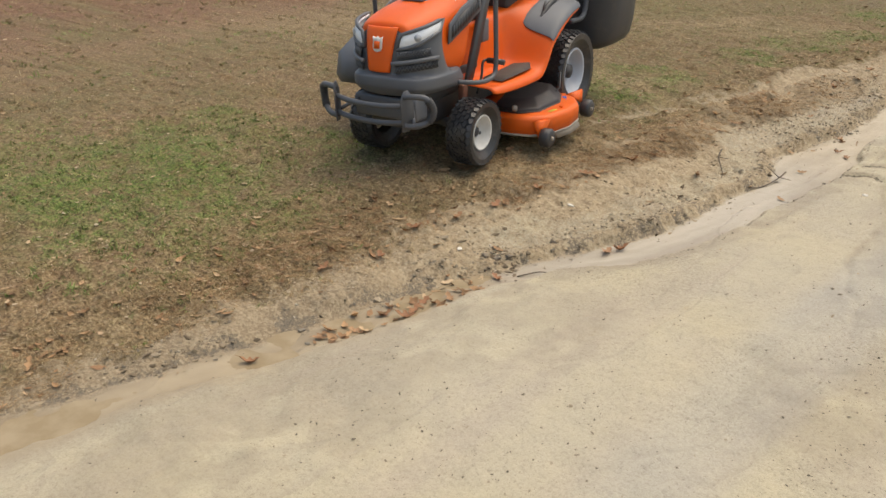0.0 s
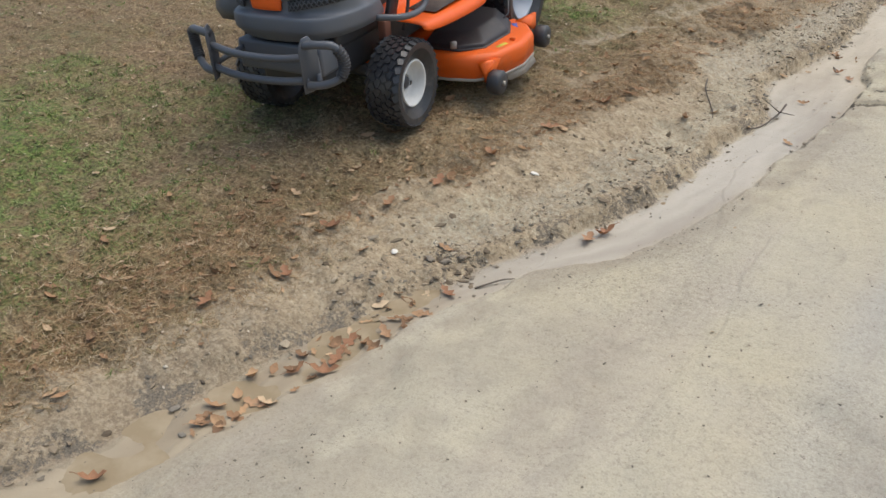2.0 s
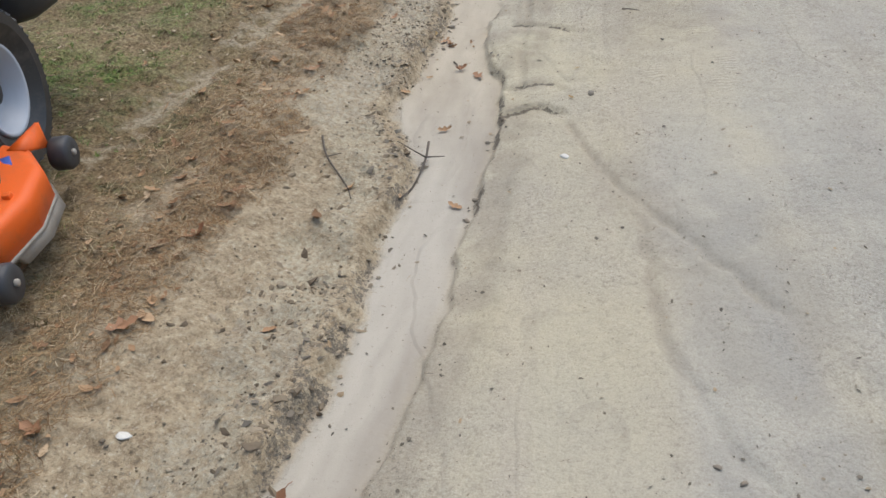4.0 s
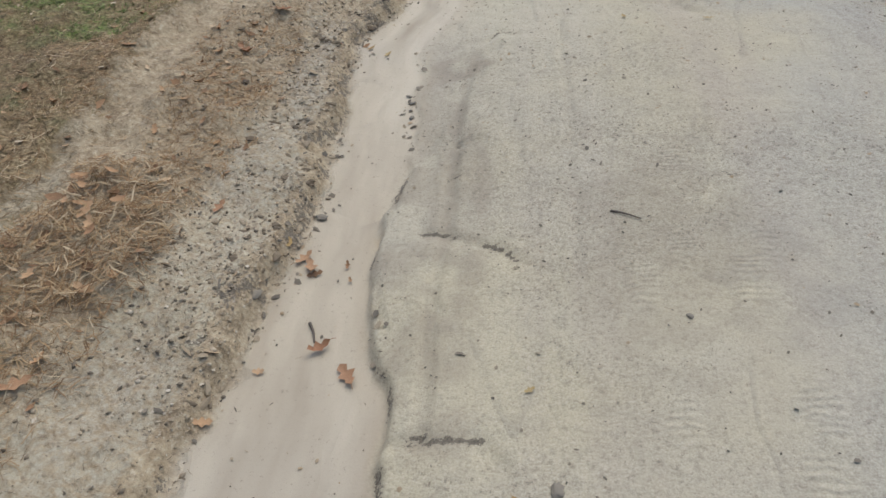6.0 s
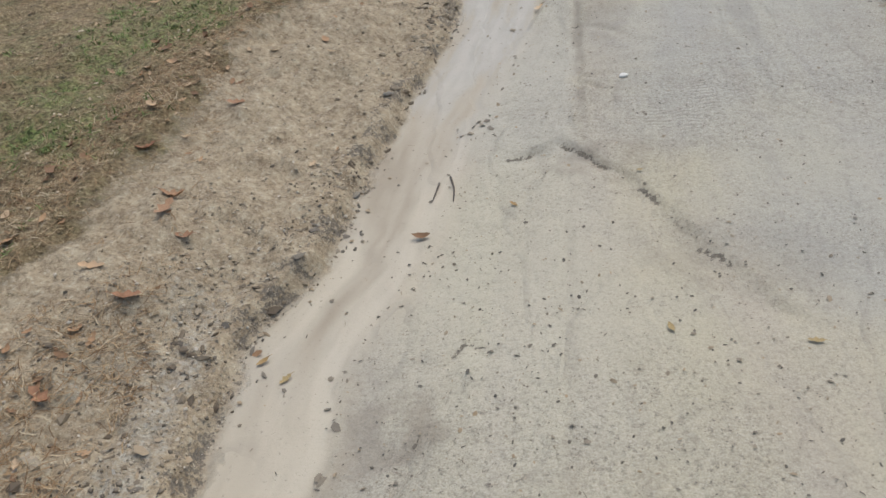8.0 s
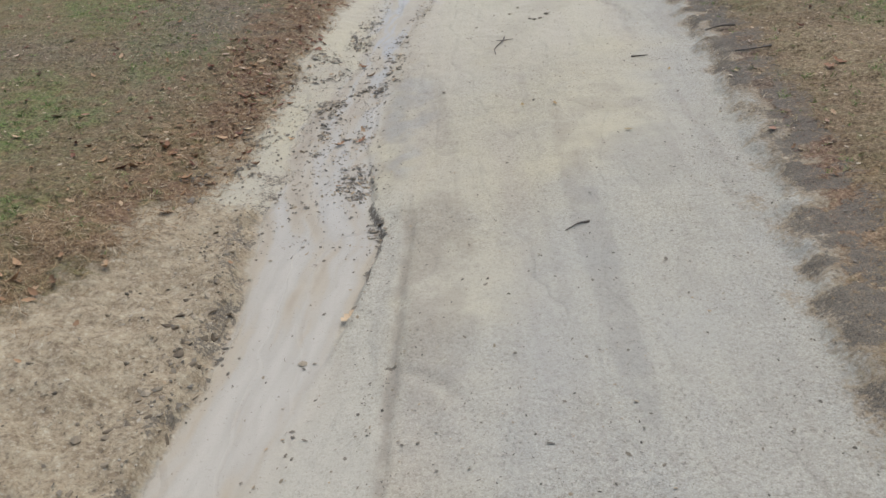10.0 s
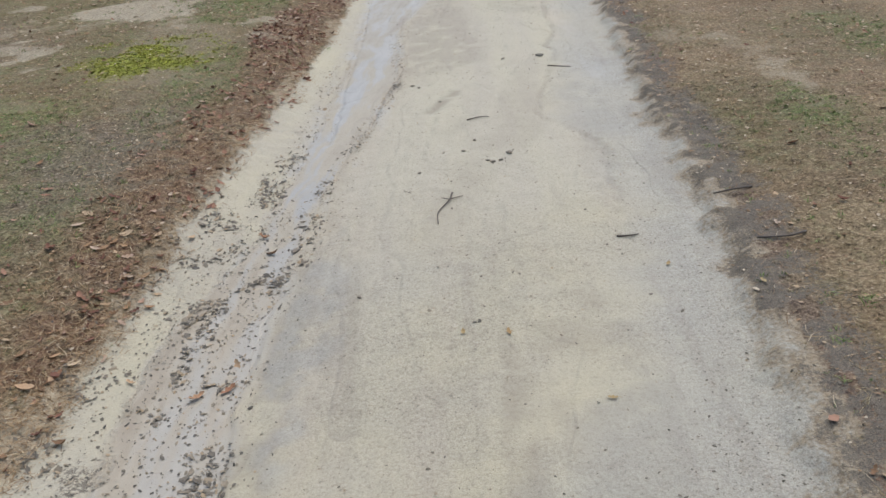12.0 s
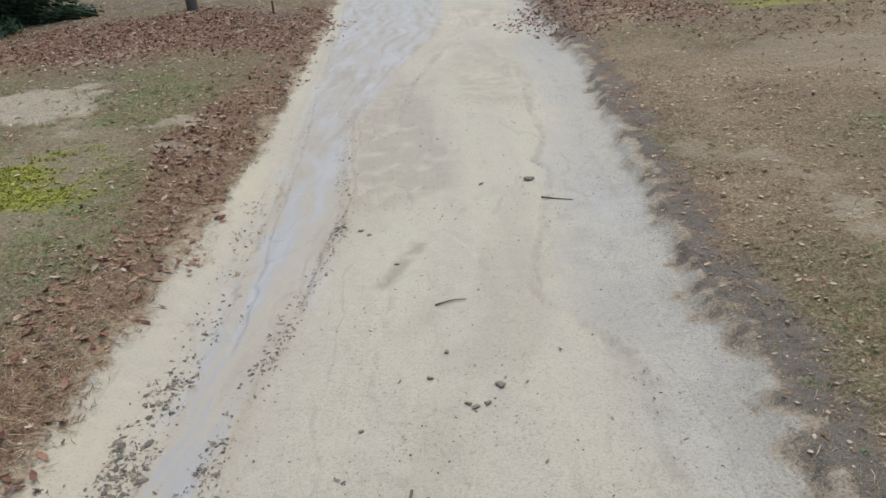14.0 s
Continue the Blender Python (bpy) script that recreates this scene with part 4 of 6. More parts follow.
    # front fascia
    rows = [
        (0.862, [(0.36, 0), (0.352, 0.10), (0.325, 0.165), (0.20, 0.235), (0.11, 0.256), (0.09, 0.10), (0.09, 0)]),
        (0.845, [(0.388, 0), (0.38, 0.10), (0.345, 0.18), (0.22, 0.256), (0.10, 0.270), (0.08, 0.10), (0.08, 0)]),
        (0.775, [(0.415, 0), (0.406, 0.10), (0.365, 0.188), (0.245, 0.264), (0.14, 0.276), (0.11, 0.10), (0.11, 0)]),
        (0.70, [(0.425, 0), (0.414, 0.11), (0.37, 0.198), (0.25, 0.272), (0.125, 0.280), (0.10, 0.10), (0.10, 0)]),
        (0.635, [(0.43, 0), (0.418, 0.113), (0.372, 0.202), (0.246, 0.276), (0.10, 0.284), (0.08, 0.10), (0.08, 0)]),
        (0.612, [(0.433, 0), (0.42, 0.115), (0.374, 0.204), (0.246, 0.278), (0.07, 0.286), (0.05, 0.10), (0.05, 0)]),
    ]
    rows += [
        (0.604, [(0.462, 0), (0.452, 0.125), (0.402, 0.217), (0.258, 0.290), (-0.02, 0.298), (-0.04, 0.10), (-0.04, 0)]),
        (0.598, [(0.470, 0), (0.459, 0.128), (0.408, 0.221), (0.262, 0.294), (-0.07, 0.300), (-0.08, 0.10), (-0.08, 0)]),
        (0.545, [(0.472, 0), (0.460, 0.128), (0.408, 0.221), (0.262, 0.294), (-0.11, 0.300), (-0.12, 0.10), (-0.12, 0)]),
        (0.535, [(0.464, 0), (0.452, 0.125), (0.40, 0.217), (0.256, 0.289), (-0.12, 0.296), (-0.12, 0.10), (-0.12, 0)]),
        (0.488, [(0.43, 0), (0.418, 0.11), (0.375, 0.20), (0.23, 0.28), (-0.12, 0.29), (-0.12, 0.10), (-0.12, 0)]),
        (0.478, [(0.41, 0), (0.40, 0.10), (0.355, 0.185), (0.22, 0.265), (-0.12, 0.275), (-0.12, 0.10), (-0.12, 0)]),
    ]
    loops = []
    for z, h in rows:
        drop = [(x, y, z + 0.10 * max(0.0, 0.33 - x) * (z > 0.82) - 0.16 * max(0.0, y - 0.12) * (0.5 < z < 0.625)) for x, y in h]
        loops.append(drop + [(x, -y, q) for x, y, q in drop[-2:0:-1]])
    fascia = part("front_fascia", loft(loops), CHARCOAL, t, "charcoal plastic front fascia", levels=2)
    # orange centre strip and emblem
    bm = loft([[(x - 0.02, -w, z), (x, -w * 0.9, z), (x + 0.006, 0, z), (x, w * 0.9, z), (x - 0.02, w, z)] for x, w, z in
               ((0.378, 0.112, 0.872), (0.398, 0.110, 0.856), (0.424, 0.100, 0.77), (0.437, 0.088, 0.69), (0.447, 0.080, 0.63), (0.44, 0.078, 0.618))], closed=False)
    strip = part("centre_strip", bm, ORANGE, fascia, "orange centre strip", solid=0.02, levels=1)
    half_shield = [(0.0, -0.042), (0.022, -0.034), (0.030, -0.018), (0.030, 0.026), (0.033, 0.044), (0.021, 0.034), (0.012, 0.034), (0.0, 0.046)]
    shield = [(0.426 + 0.16 * (0.775 - 0.775 - z), y, 0.775 + z) for y, z in half_shield + [(-y, z) for y, z in half_shield[-2:0:-1]]]
    emblem = part("emblem", slab(shield, 0.012, (1, 0, 0.16), 0.001), EMBLEM, strip, "pale shield-shaped emblem")
    inner = [(0.4385 - 0.16 * z, y, 0.775 + z) for y, z in ((-0.02, -0.022), (0.02, -0.022), (0.02, 0.02), (-0.02, 0.02))]
    part("emblem_field", slab(inner, 0.003, (1, 0, 0.16), 0), ORANGE, emblem)
    for s in (1, -1):
        # headlamp: dark surround and a bulging lens
        corner = dict(a=(0.408, 0.112, 0.752), b=(0.388, 0.135, 0.832), c=(0.150, 0.262, 0.893), d=(0.205, 0.272, 0.828))
        a, b, c, d = [Vector((x, y * s, z)) for x, y, z in corner.values()]
        n = 8
        grid = []
        for i in range(n + 1):
            u = i / n
            lo, hi = a.lerp(d, u), b.lerp(c, u)
            bow = 0.055 * math.sin(math.pi * u)
            sag = -0.02 * math.sin(math.pi * min(1, u * 1.1)) * (1 - u)
            grid.append([lo.lerp(hi, v) + Vector((0.62, 0.75 * s, 0.1)) * (bow + 0.012 * math.sin(math.pi * v)) + Vector((0, 0, sag * (1 - v))) for v in (0, 0.25, 0.5, 0.75, 1)])
        lamp = part("headlight", loft(grid, closed=False), LENS, fascia, "clear headlight lens", solid=0.02, levels=1)
        rim_line = [g[0] for g in grid] + [g[-1] for g in grid[::-1]]
        part("lamp_surround", tube(rim_line + rim_line[:1], 0.011, 8), CHARCOAL, lamp)
        bm = turned([(0.001, 0.004), (0.014, 0.003), (0.02, 0.006), (0.0205, 0.008)], 16)
        spot = grid[3][2]
        bm.transform(Matrix.Translation(spot + Vector((0.006, 0.004 * s, 0))) @ pose(0, 0, 0, 0, 0, -60 * s))
        part("bulb_cup", bm, SILVER_RIM, lamp)
        # two mesh grilles
        for name, za, zb, y0, y1, push in (("upper_grille", 0.695, 0.738, 0.125, 0.262, 0.012), ("lower_grille", 0.622, 0.664, 0.11, 0.285, 0.016)):
            def face_at(y, z):
                k = (y - 0.10) / 0.19
                return Vector((0.418 - 0.045 * k - 0.14 * k * k + push, y * s, z + 0.018 * k))
            bm = loft([[face_at(y0 + (y1 - y0) * i / 8, z) + Vector((0, 0.006 * s, 0)) for z in (za, (za + zb) / 2, zb)] for i in range(9)], closed=False)
            grille = part(name, bm, BLACK, fascia, "black mesh grille", solid=0.006)
            bm = bmesh.new()
            for i in range(13):
                for lean in (-1, 1):
                    y = y0 + (y1 - y0) * i / 12
                    y2 = min(max(y + lean * 0.022, y0), y1)
                    tube([face_at(y, za) + Vector((0.006, 0.006 * s, 0)), face_at(y2, zb) + Vector((0.006, 0.006 * s, 0))], 0.0022, 4, bm=bm)
            part("grille_mesh", bm, CHARCOAL, grille)
        line = [face_at(0.09 + 0.2 * i / 8, 0.679) + Vector((0.008, 0.008 * s, 0)) for i in range(9)]
        part("grille_bar", tube(line, 0.013, 8), CHARCOAL, fascia)

    # brush guard
    guard = part("brush_guard", tube(curved([(0.575, -0.26, 0.462), (0.60, -0.13, 0.452), (0.605, 0, 0.449), (0.60, 0.13, 0.452), (0.575, 0.26, 0.462)]), 0.016), DARK_TUBE, t, "dark grey tubular front guard")
    part("lower_bar", tube(curved([(0.575, -0.26, 0.365), (0.60, -0.13, 0.356), (0.605, 0, 0.353), (0.60, 0.13, 0.356), (0.575, 0.26, 0.365)]), 0.016), DARK_TUBE, guard)
    for s in (1, -1):
        plate = [(0.605, s * 0.245, 0.315), (0.612, s * 0.245, 0.50), (0.595, s * 0.255, 0.545), (0.565, s * 0.265, 0.55), (0.53, s * 0.275, 0.50), (0.525, s * 0.275, 0.36), (0.56, s * 0.26, 0.315)]
        part("guard_plate", slab(plate, 0.007, (0, s, 0), 0.002), DARK_TUBE, guard)
        loop = curved([(0.585, s * 0.255, 0.515), (0.575, s * 0.32, 0.52), (0.545, s * 0.385, 0.508), (0.52, s * 0.41, 0.44), (0.535, s * 0.385, 0.375), (0.57, s * 0.32, 0.352), (0.585, s * 0.255, 0.348)])
        part("end_loop", tube(loop, 0.017), DARK_TUBE, guard)
        sleeve = part("rubber_sleeve", tube(loop[13:24], 0.022), BLACK, guard)
        bm = bmesh.new()
        for q, w in zip(loop[13:24:1], loop[14:25:1]):
            tube([Vector(q), Vector(q).lerp(Vector(w), 0.45)], 0.0255, 10, bm=bm)
        part("sleeve_ribs", bm, BLACK, sleeve)
        part("brace", tube([(0.56, s * 0.3, 0.36), (0.44, s * 0.2, 0.42)], 0.012, 8), DARK_TUBE, guard)
    guard.location, guard.scale = (-0.045, 0, 0.015), (1, 0.95, 1)
    part("front_beam", block((0.28, -0.22, 0.34), (0.40, 0.22, 0.47), 0.015), CHARCOAL, t, "dark cross beam below the fascia")

    # frame, axle and engine mass
    part("chassis", block((-1.5, -0.17, 0.26), (0.32, 0.17, 0.46), 0.02), BLACK, t, "black steel frame")
    part("engine", block((-0.35, -0.2, 0.40), (0.24, 0.2, 0.56), 0.03), BLACK, t, "dark engine block")
    axle = part("front_axle", tube([(0, -0.34, 0.21), (0, -0.12, 0.24), (0, 0.12, 0.24), (0, 0.34, 0.21)], 0.032), BLACK, t, "black front axle")
    for s in (1, -1):
        part("spindle", tube([(0, s * 0.315, 0.16), (-0.015, s * 0.31, 0.36)], 0.022), BLACK, axle)
        part("steering_arm", block((-0.1, s * 0.3 - 0.025, 0.345), (0.02, s * 0.3 + 0.025, 0.385), 0.008), RUST, axle, "rusty steering arm")
        part("axle_bracket", block((-0.055, s * 0.275 - 0.02, 0.38), (0.0, s * 0.275 + 0.02, 0.475), 0.008), RUST, axle, "rusty steering bracket")
    part("rear_axle", tube([(-1.3, -0.4, 0.29), (-1.3, 0.4, 0.29)], 0.05), BLACK, t)
    front = (6, 30, (0.030, 0.024, 0.013))
    rear = (8, 42, (0.030, 0.026, 0.014))
    for s in (1, -1):
        wheel("front_wheel", t, (0, s * 0.365, 0.2), 0.2, 0.175, 0.104, s, WHITE_RIM, front)
        wheel("rear_wheel", t, (-1.3, s * 0.345, 0.29), 0.29, 0.25, 0.162, s, SILVER_RIM, rear)

    # foot wells and rear wings in one moulding
    shell = [
        (-0.06, [(0.0, 0.80), (0.16, 0.80), (0.178, 0.78), (0.197, 0.50), (0.208, 0.474), (0.235, 0.466), (0.42, 0.460), (0.455, 0.452), (0.465, 0.41)]),
        (-0.35, [(0.0, 0.80), (0.155, 0.80), (0.172, 0.78), (0.197, 0.49), (0.21, 0.462), (0.24, 0.452), (0.44, 0.446), (0.478, 0.437), (0.488, 0.39)]),
        (-0.60, [(0.0, 0.80), (0.155, 0.80), (0.172, 0.78), (0.20, 0.49), (0.215, 0.462), (0.25, 0.452), (0.45, 0.447), (0.49, 0.438), (0.499, 0.39)]),
        (-0.665, [(0.0, 0.80), (0.16, 0.80), (0.178, 0.78), (0.21, 0.54), (0.235, 0.495), (0.28, 0.475), (0.455, 0.462), (0.497, 0.452), (0.505, 0.40)]),
        (-0.72, [(0.0, 0.805), (0.17, 0.803), (0.19, 0.785), (0.235, 0.66), (0.27, 0.605), (0.32, 0.565), (0.46, 0.54), (0.503, 0.528), (0.511, 0.475)]),
    ]
    shell += [
        (-0.765, [(0.0, 0.815), (0.18, 0.81), (0.205, 0.79), (0.25, 0.735), (0.29, 0.695), (0.34, 0.66), (0.46, 0.632), (0.506, 0.617), (0.514, 0.56)]),
        (-0.84, [(0.0, 0.835), (0.19, 0.828), (0.22, 0.81), (0.26, 0.785), (0.30, 0.76), (0.36, 0.73), (0.465, 0.70), (0.509, 0.68), (0.516, 0.62)]),
        (-0.95, [(0.0, 0.85), (0.19, 0.845), (0.22, 0.835), (0.26, 0.825), (0.31, 0.805), (0.37, 0.785), (0.468, 0.76), (0.51, 0.735), (0.516, 0.68)]),
        (-1.10, [(0.0, 0.87), (0.19, 0.865), (0.22, 0.86), (0.26, 0.853), (0.31, 0.842), (0.37, 0.826), (0.468, 0.80), (0.505, 0.78), (0.51, 0.74)]),
        (-1.24, [(0.0, 0.86), (0.19, 0.855), (0.22, 0.85), (0.26, 0.845), (0.31, 0.835), (0.37, 0.82), (0.455, 0.795), (0.485, 0.775), (0.49, 0.74)]),
    ]
    bm = loft([both_sides([(x, y, z) for y, z in h]) for x, h in shell], closed=False)
    tub = part("wing_moulding", bm, ORANGE, t, "orange foot wells and rear wings", solid=0.015, levels=1)
    for s in (1, -1):
        cover = [[(x, s * y, z + 0.012) for y, z in h[4:8]] for x, h in shell[5:]]
        cover = [[(r[0][0], r[0][1] - s * 0.02, r[0][2] + 0.004)] + r[1:] + [(r[-1][0], r[-1][1] + s * 0.012, r[-1][2] - 0.03)] for r in cover]
        top_cover = part("wing_cover", loft(cover, closed=False), CHARCOAL, t, "charcoal wing cover with lever slot", solid=0.008, levels=2)
        slot = curved([(-0.87, s * 0.37, 0.735), (-0.95, s * 0.375, 0.795), (-1.08, s * 0.38, 0.835), (-1.2, s * 0.385, 0.845)])
        part("lever_slot", tube(slot, 0.017, 8), BLACK, top_cover)
        part("lever", tube([(-0.9, s * 0.372, 0.75), (-0.91, s * 0.372, 0.80), (-0.93, s * 0.372, 0.83)], 0.009, 8), BLACK, top_cover)
        part("grab_handle", tube(curved([(-1.1, s * 0.33, 0.85), (-1.16, s * 0.34, 0.91), (-1.26, s * 0.38, 0.91), (-1.33, s * 0.4, 0.84)]), 0.012, 8), DARK_TUBE, tub)
        mat_out = [(-0.24, s * 0.285, 0.462), (-0.24, s * 0.425, 0.457), (-0.60, s * 0.44, 0.463), (-0.66, s * 0.40, 0.485), (-0.62, s * 0.30, 0.475)]
        mat = part("foot_mat", slab(mat_out, 0.006, (0, 0, 1), 0.002), MAT_RUBBER, tub, "worn ribbed rubber foot mat")
        for k in range(12):
            y = 0.292 + 0.0115 * k
            part("mat_rib", tube([(-0.25, s * y, 0.4685 - 0.03 * (y - 0.28)), (-0.6, s * y, 0.472 - 0.03 * (y - 0.28))], 0.003, 4), MAT_RUBBER, mat)
        # upright handrail that bends forward under the foot well
        rail = curved([(0.12, s * 0.33, 0.53), (0.06, s * 0.41, 0.52), (-0.04, s * 0.435, 0.513), (-0.115, s * 0.44, 0.53), (-0.14, s * 0.44, 0.59), (-0.14, s * 0.44, 0.8), (-0.13, s * 0.44, 1.1), (-0.13, s * 0.43, 1.5)])
        part("upright_rail", tube(rail, 0.0145), DARK_TUBE, t, "dark grey upright rail")
        pedal = part("pedal", tube(curved([(-0.12, s * 0.32, 0.40), (-0.165, s * 0.325, 0.50), (-0.18, s * 0.325, 0.575), (-0.2, s * 0.335, 0.592), (-0.21, s * 0.36, 0.59), (-0.215, s * 0.44, 0.585)]), 0.008, 8), BLACK, t, "black pedal rod")
        part("pedal_pad", tube([(-0.207, s * 0.345, 0.59), (-0.216, s * 0.455, 0.584)], 0.018), RUBBER, pedal)
    part("switch_box", block((-0.42, 0.175, 0.66), (-0.34, 0.235, 0.80), 0.012), CHARCOAL, t, "grey control box")

    # dash, steering wheel and seat
    dash = part("dash", block((-0.52, -0.17, 0.78), (-0.30, 0.17, 1.04), 0.04), BLACK, t, "black dash panel")
    part("steering_column", tube([(-0.44, 0, 0.95), (-0.58, 0, 1.12)], 0.025), BLACK, dash)
    ring = [Matrix.Translation((-0.6, 0, 1.14)) @ Matrix.Rotation(radians(-40), 4, "Y") @ Vector((0.18 * math.cos(a), 0.18 * math.sin(a), 0)) for a in [2 * math.pi * k / 28 for k in range(29)]]
    part("steering_wheel", tube(ring, 0.014), BLACK, dash, "black steering wheel")
    seat = part("seat", block((-1.25, -0.25, 0.87), (-0.70, 0.25, 1.0), 0.055), BLACK, t, "black padded seat", levels=1)
    part("backrest", block((-0.06, -0.24, 0.0), (0.06, 0.24, 0.42), 0.05, pose(-1.25, 0, 0.95, 0, -12, 0)), BLACK, seat)
    part("seat_base", block((-1.2, -0.18, 0.80), (-0.75, 0.18, 0.9), 0.02), BLACK, seat)

    # grass collector and its chute
    bins = [[(x, y, z) for x, y in ((-1.74 - d, -w), (-1.72 - d, -w * 0.6), (-1.72 - d, w * 0.6), (-1.74 - d, w), (-2.1, w + 0.01), (-2.4 + d, w), (-2.42 + d, 0), (-2.4 + d, -w), (-2.1, -w - 0.01))]
            for z, w, d in ((0.33, 0.40, 0.06), (0.36, 0.46, 0.015), (0.46, 0.515, 0.0), (0.9, 0.53, 0.0), (1.25, 0.53, 0.0), (1.32, 0.50, 0.05))]
    bag = part("grass_collector", loft(bins), BLACK, t, "large black grass collector", levels=1)
    part("collector_rib", tube([(-1.72, -0.3, 0.46), (-1.715, -0.3, 1.2)], 0.012, 6), BLACK, bag)
    part("collector_frame", tube(curved([(-1.5, 0.3, 0.6), (-1.68, 0.32, 0.62), (-1.74, 0.32, 0.8)]), 0.02, 8), DARK_TUBE, bag)
    chute_line = [(-0.08, -0.66, 0.47, 0.05), (-0.14, -0.68, 0.475, 0.115), (-0.4, -0.70, 0.53, 0.145), (-0.9, -0.68, 0.70, 0.15), (-1.4, -0.60, 0.92, 0.16), (-1.76, -0.5, 1.06, 0.16)]
    chute = [[(x - 0.3 * (b * r), y + a * r, z + b * r) for a, b in ((-1, -0.6), (-0.6, -1), (0.6, -1), (1, -0.6), (1, 0.6), (0.6, 1), (-0.6, 1), (-1, 0.6))] for x, y, z, r in chute_line]
    ch = part("collector_chute", loft(chute), CHARCOAL, t, "charcoal plastic collector chute")
    for k in range(4):
        part("chute_slit", block((-0.12 - 0.03 * k, -0.52, 0.44), (-0.105 - 0.03 * k, -0.49, 0.50), 0.002), BLACK, ch)

    # mower deck
    def plan(inset, z, low=0.0):
        pts = [(-0.40 - inset, 0.0), (-0.40 - inset, 0.40), (-0.43 - inset, 0.53 - inset), (-0.53, 0.625 - inset), (-0.72, 0.672 - inset), (-0.90, 0.655 - inset), (-1.05 + inset, 0.56 - inset), (-1.13 + inset, 0.40), (-1.15 + inset, 0.0)]
        return [(x, y, z) for x, y in pts] + [(x, -y, z) for x, y in pts[-2:0:-1]]
    bm = loft([plan(0.0, 0.075), plan(0.0, 0.168), plan(0.005, 0.182), plan(0.02, 0.193), plan(0.035, 0.196), plan(0.10, 0.205)])
    deck = part("mower_deck", bm, DECK_ORANGE, t, "orange steel mower deck with mud stains")
    lip_plan = ((-0.60, 0.65), (-0.73, 0.684), (-0.91, 0.668), (-1.06, 0.575), (-1.145, 0.41), (-1.16, 0.25), (-1.14, 0.25), (-1.13, 0.42), (-1.03, 0.575), (-0.91, 0.645), (-0.72, 0.662), (-0.60, 0.63))
    bm = loft([[(x * (1 - 0.02 * k), y * (1 - 0.03 * k), z) for x, y in lip_plan] for k, z in enumerate((0.028, 0.078, 0.088))])
    part("discharge_lip", bm, BARE_STEEL, deck, "mud-caked grey steel lip")
    part("skirt_edge", loft([plan(-0.004, 0.066), plan(-0.004, 0.080)]), BARE_STEEL, deck)
    base = [(-0.45, 0.24), (-0.46, 0.43), (-0.54, 0.535), (-0.80, 0.56), (-0.97, 0.49), (-1.0, 0.24), (-0.7, 0.18)]
    top_pts = [(-0.57, 0.26, 0.276), (-0.585, 0.38, 0.280), (-0.64, 0.445, 0.288), (-0.80, 0.475, 0.308), (-0.92, 0.43, 0.320), (-0.94, 0.27, 0.320), (-0.72, 0.21, 0.295)]
    bm = loft([[(x, y, 0.197) for x, y in base], [(x * 0.997, y * 0.99, 0.228) for x, y in base], [(x, y, 0.197 + (z - 0.197) * 0.78) for x, y, z in top_pts]])
    bmesh.ops.bevel(bm, geom=bm.edges[:], offset=0.014, segments=3, profile=0.6, affect="EDGES")
    belt = part("belt_cover", bm, WET_PLASTIC, deck, "wet black plastic belt cover")
    part("cover_flange", slab([(x * 1.02 + 0.014, y * 1.02 - 0.008, 0.199) for x, y in base], 0.012, bevel=0.003), BLACK, belt)
    part("left_spindle_bolt", turned([(0.018, 0), (0.018, 0.03), (0.01, 0.034)], 8), BARE_STEEL, belt).matrix_local = pose(-0.46, 0.40, 0.215, 90, 0, 0)
    part("blue_label", slab([(-0.90, 0.565, 0.1985), (-0.98, 0.525, 0.1985), (-0.955, 0.485, 0.1985), (-0.875, 0.525, 0.1985)], 0.003, bevel=0), BLUE_LABEL, deck)
    part("yellow_label", slab([(-0.585, 0.59, 0.197), (-0.66, 0.61, 0.197), (-0.665, 0.58, 0.198), (-0.59, 0.56, 0.198)], 0.003, bevel=0), YELLOW_LABEL, deck)
    part("lift_link", tube([(-0.82, 0.47, 0.22), (-0.92, 0.50, 0.27), (-0.99, 0.47, 0.36)], 0.006, 6), BLACK, deck)
    part("latch", block((-0.73, 0.60, 0.19), (-0.705, 0.625, 0.213), 0.004), DECK_ORANGE, deck)
    for s in (1, -1):
        for x, y, r in ((-0.46, 0.635, 0.062), (-1.205, 0.585, 0.062)):
            bm = turned([(0.02, -0.034), (r * 0.85, -0.036), (r, -0.024), (r, 0.024), (r * 0.85, 0.036), (0.02, 0.034)], 24)
            roller = part("deck_roller", bm, BLACK, deck, "black plastic deck roller")
            roller.matrix_local = Matrix.Translation((x, y * s, 0.066))
            part("roller_bolt", turned([(0.012, 0.03), (0.012, 0.044), (0.006, 0.046)], 6), BARE_STEEL, roller)
        part("front_bracket", loft([[(-0.40, s * 0.56, 0.175), (-0.40, s * 0.60, 0.175), (-0.52, s * 0.63, 0.17), (-0.52, s * 0.58, 0.17)], [(-0.44, s * 0.585, 0.06), (-0.44, s * 0.597, 0.06), (-0.48, s * 0.597, 0.06), (-0.48, s * 0.585, 0.06)]]), DECK_ORANGE, deck)
        part("rear_bracket", loft([[(-1.02, s * 0.50, 0.20), (-1.02, s * 0.56, 0.20), (-1.02, s * 0.56, 0.185), (-1.02, s * 0.50, 0.185)], [(-1.20, s * 0.535, 0.20), (-1.20, s * 0.55, 0.20), (-1.2, s * 0.55, 0.10), (-1.2, s * 0.535, 0.10)]]), DECK_ORANGE, deck)
    return t


garden_tractor(pose(-2.274, 3.707, 0.235, 0, 0, -79.2) @ pose(0, 0, 0, 0, 2.9, 0))


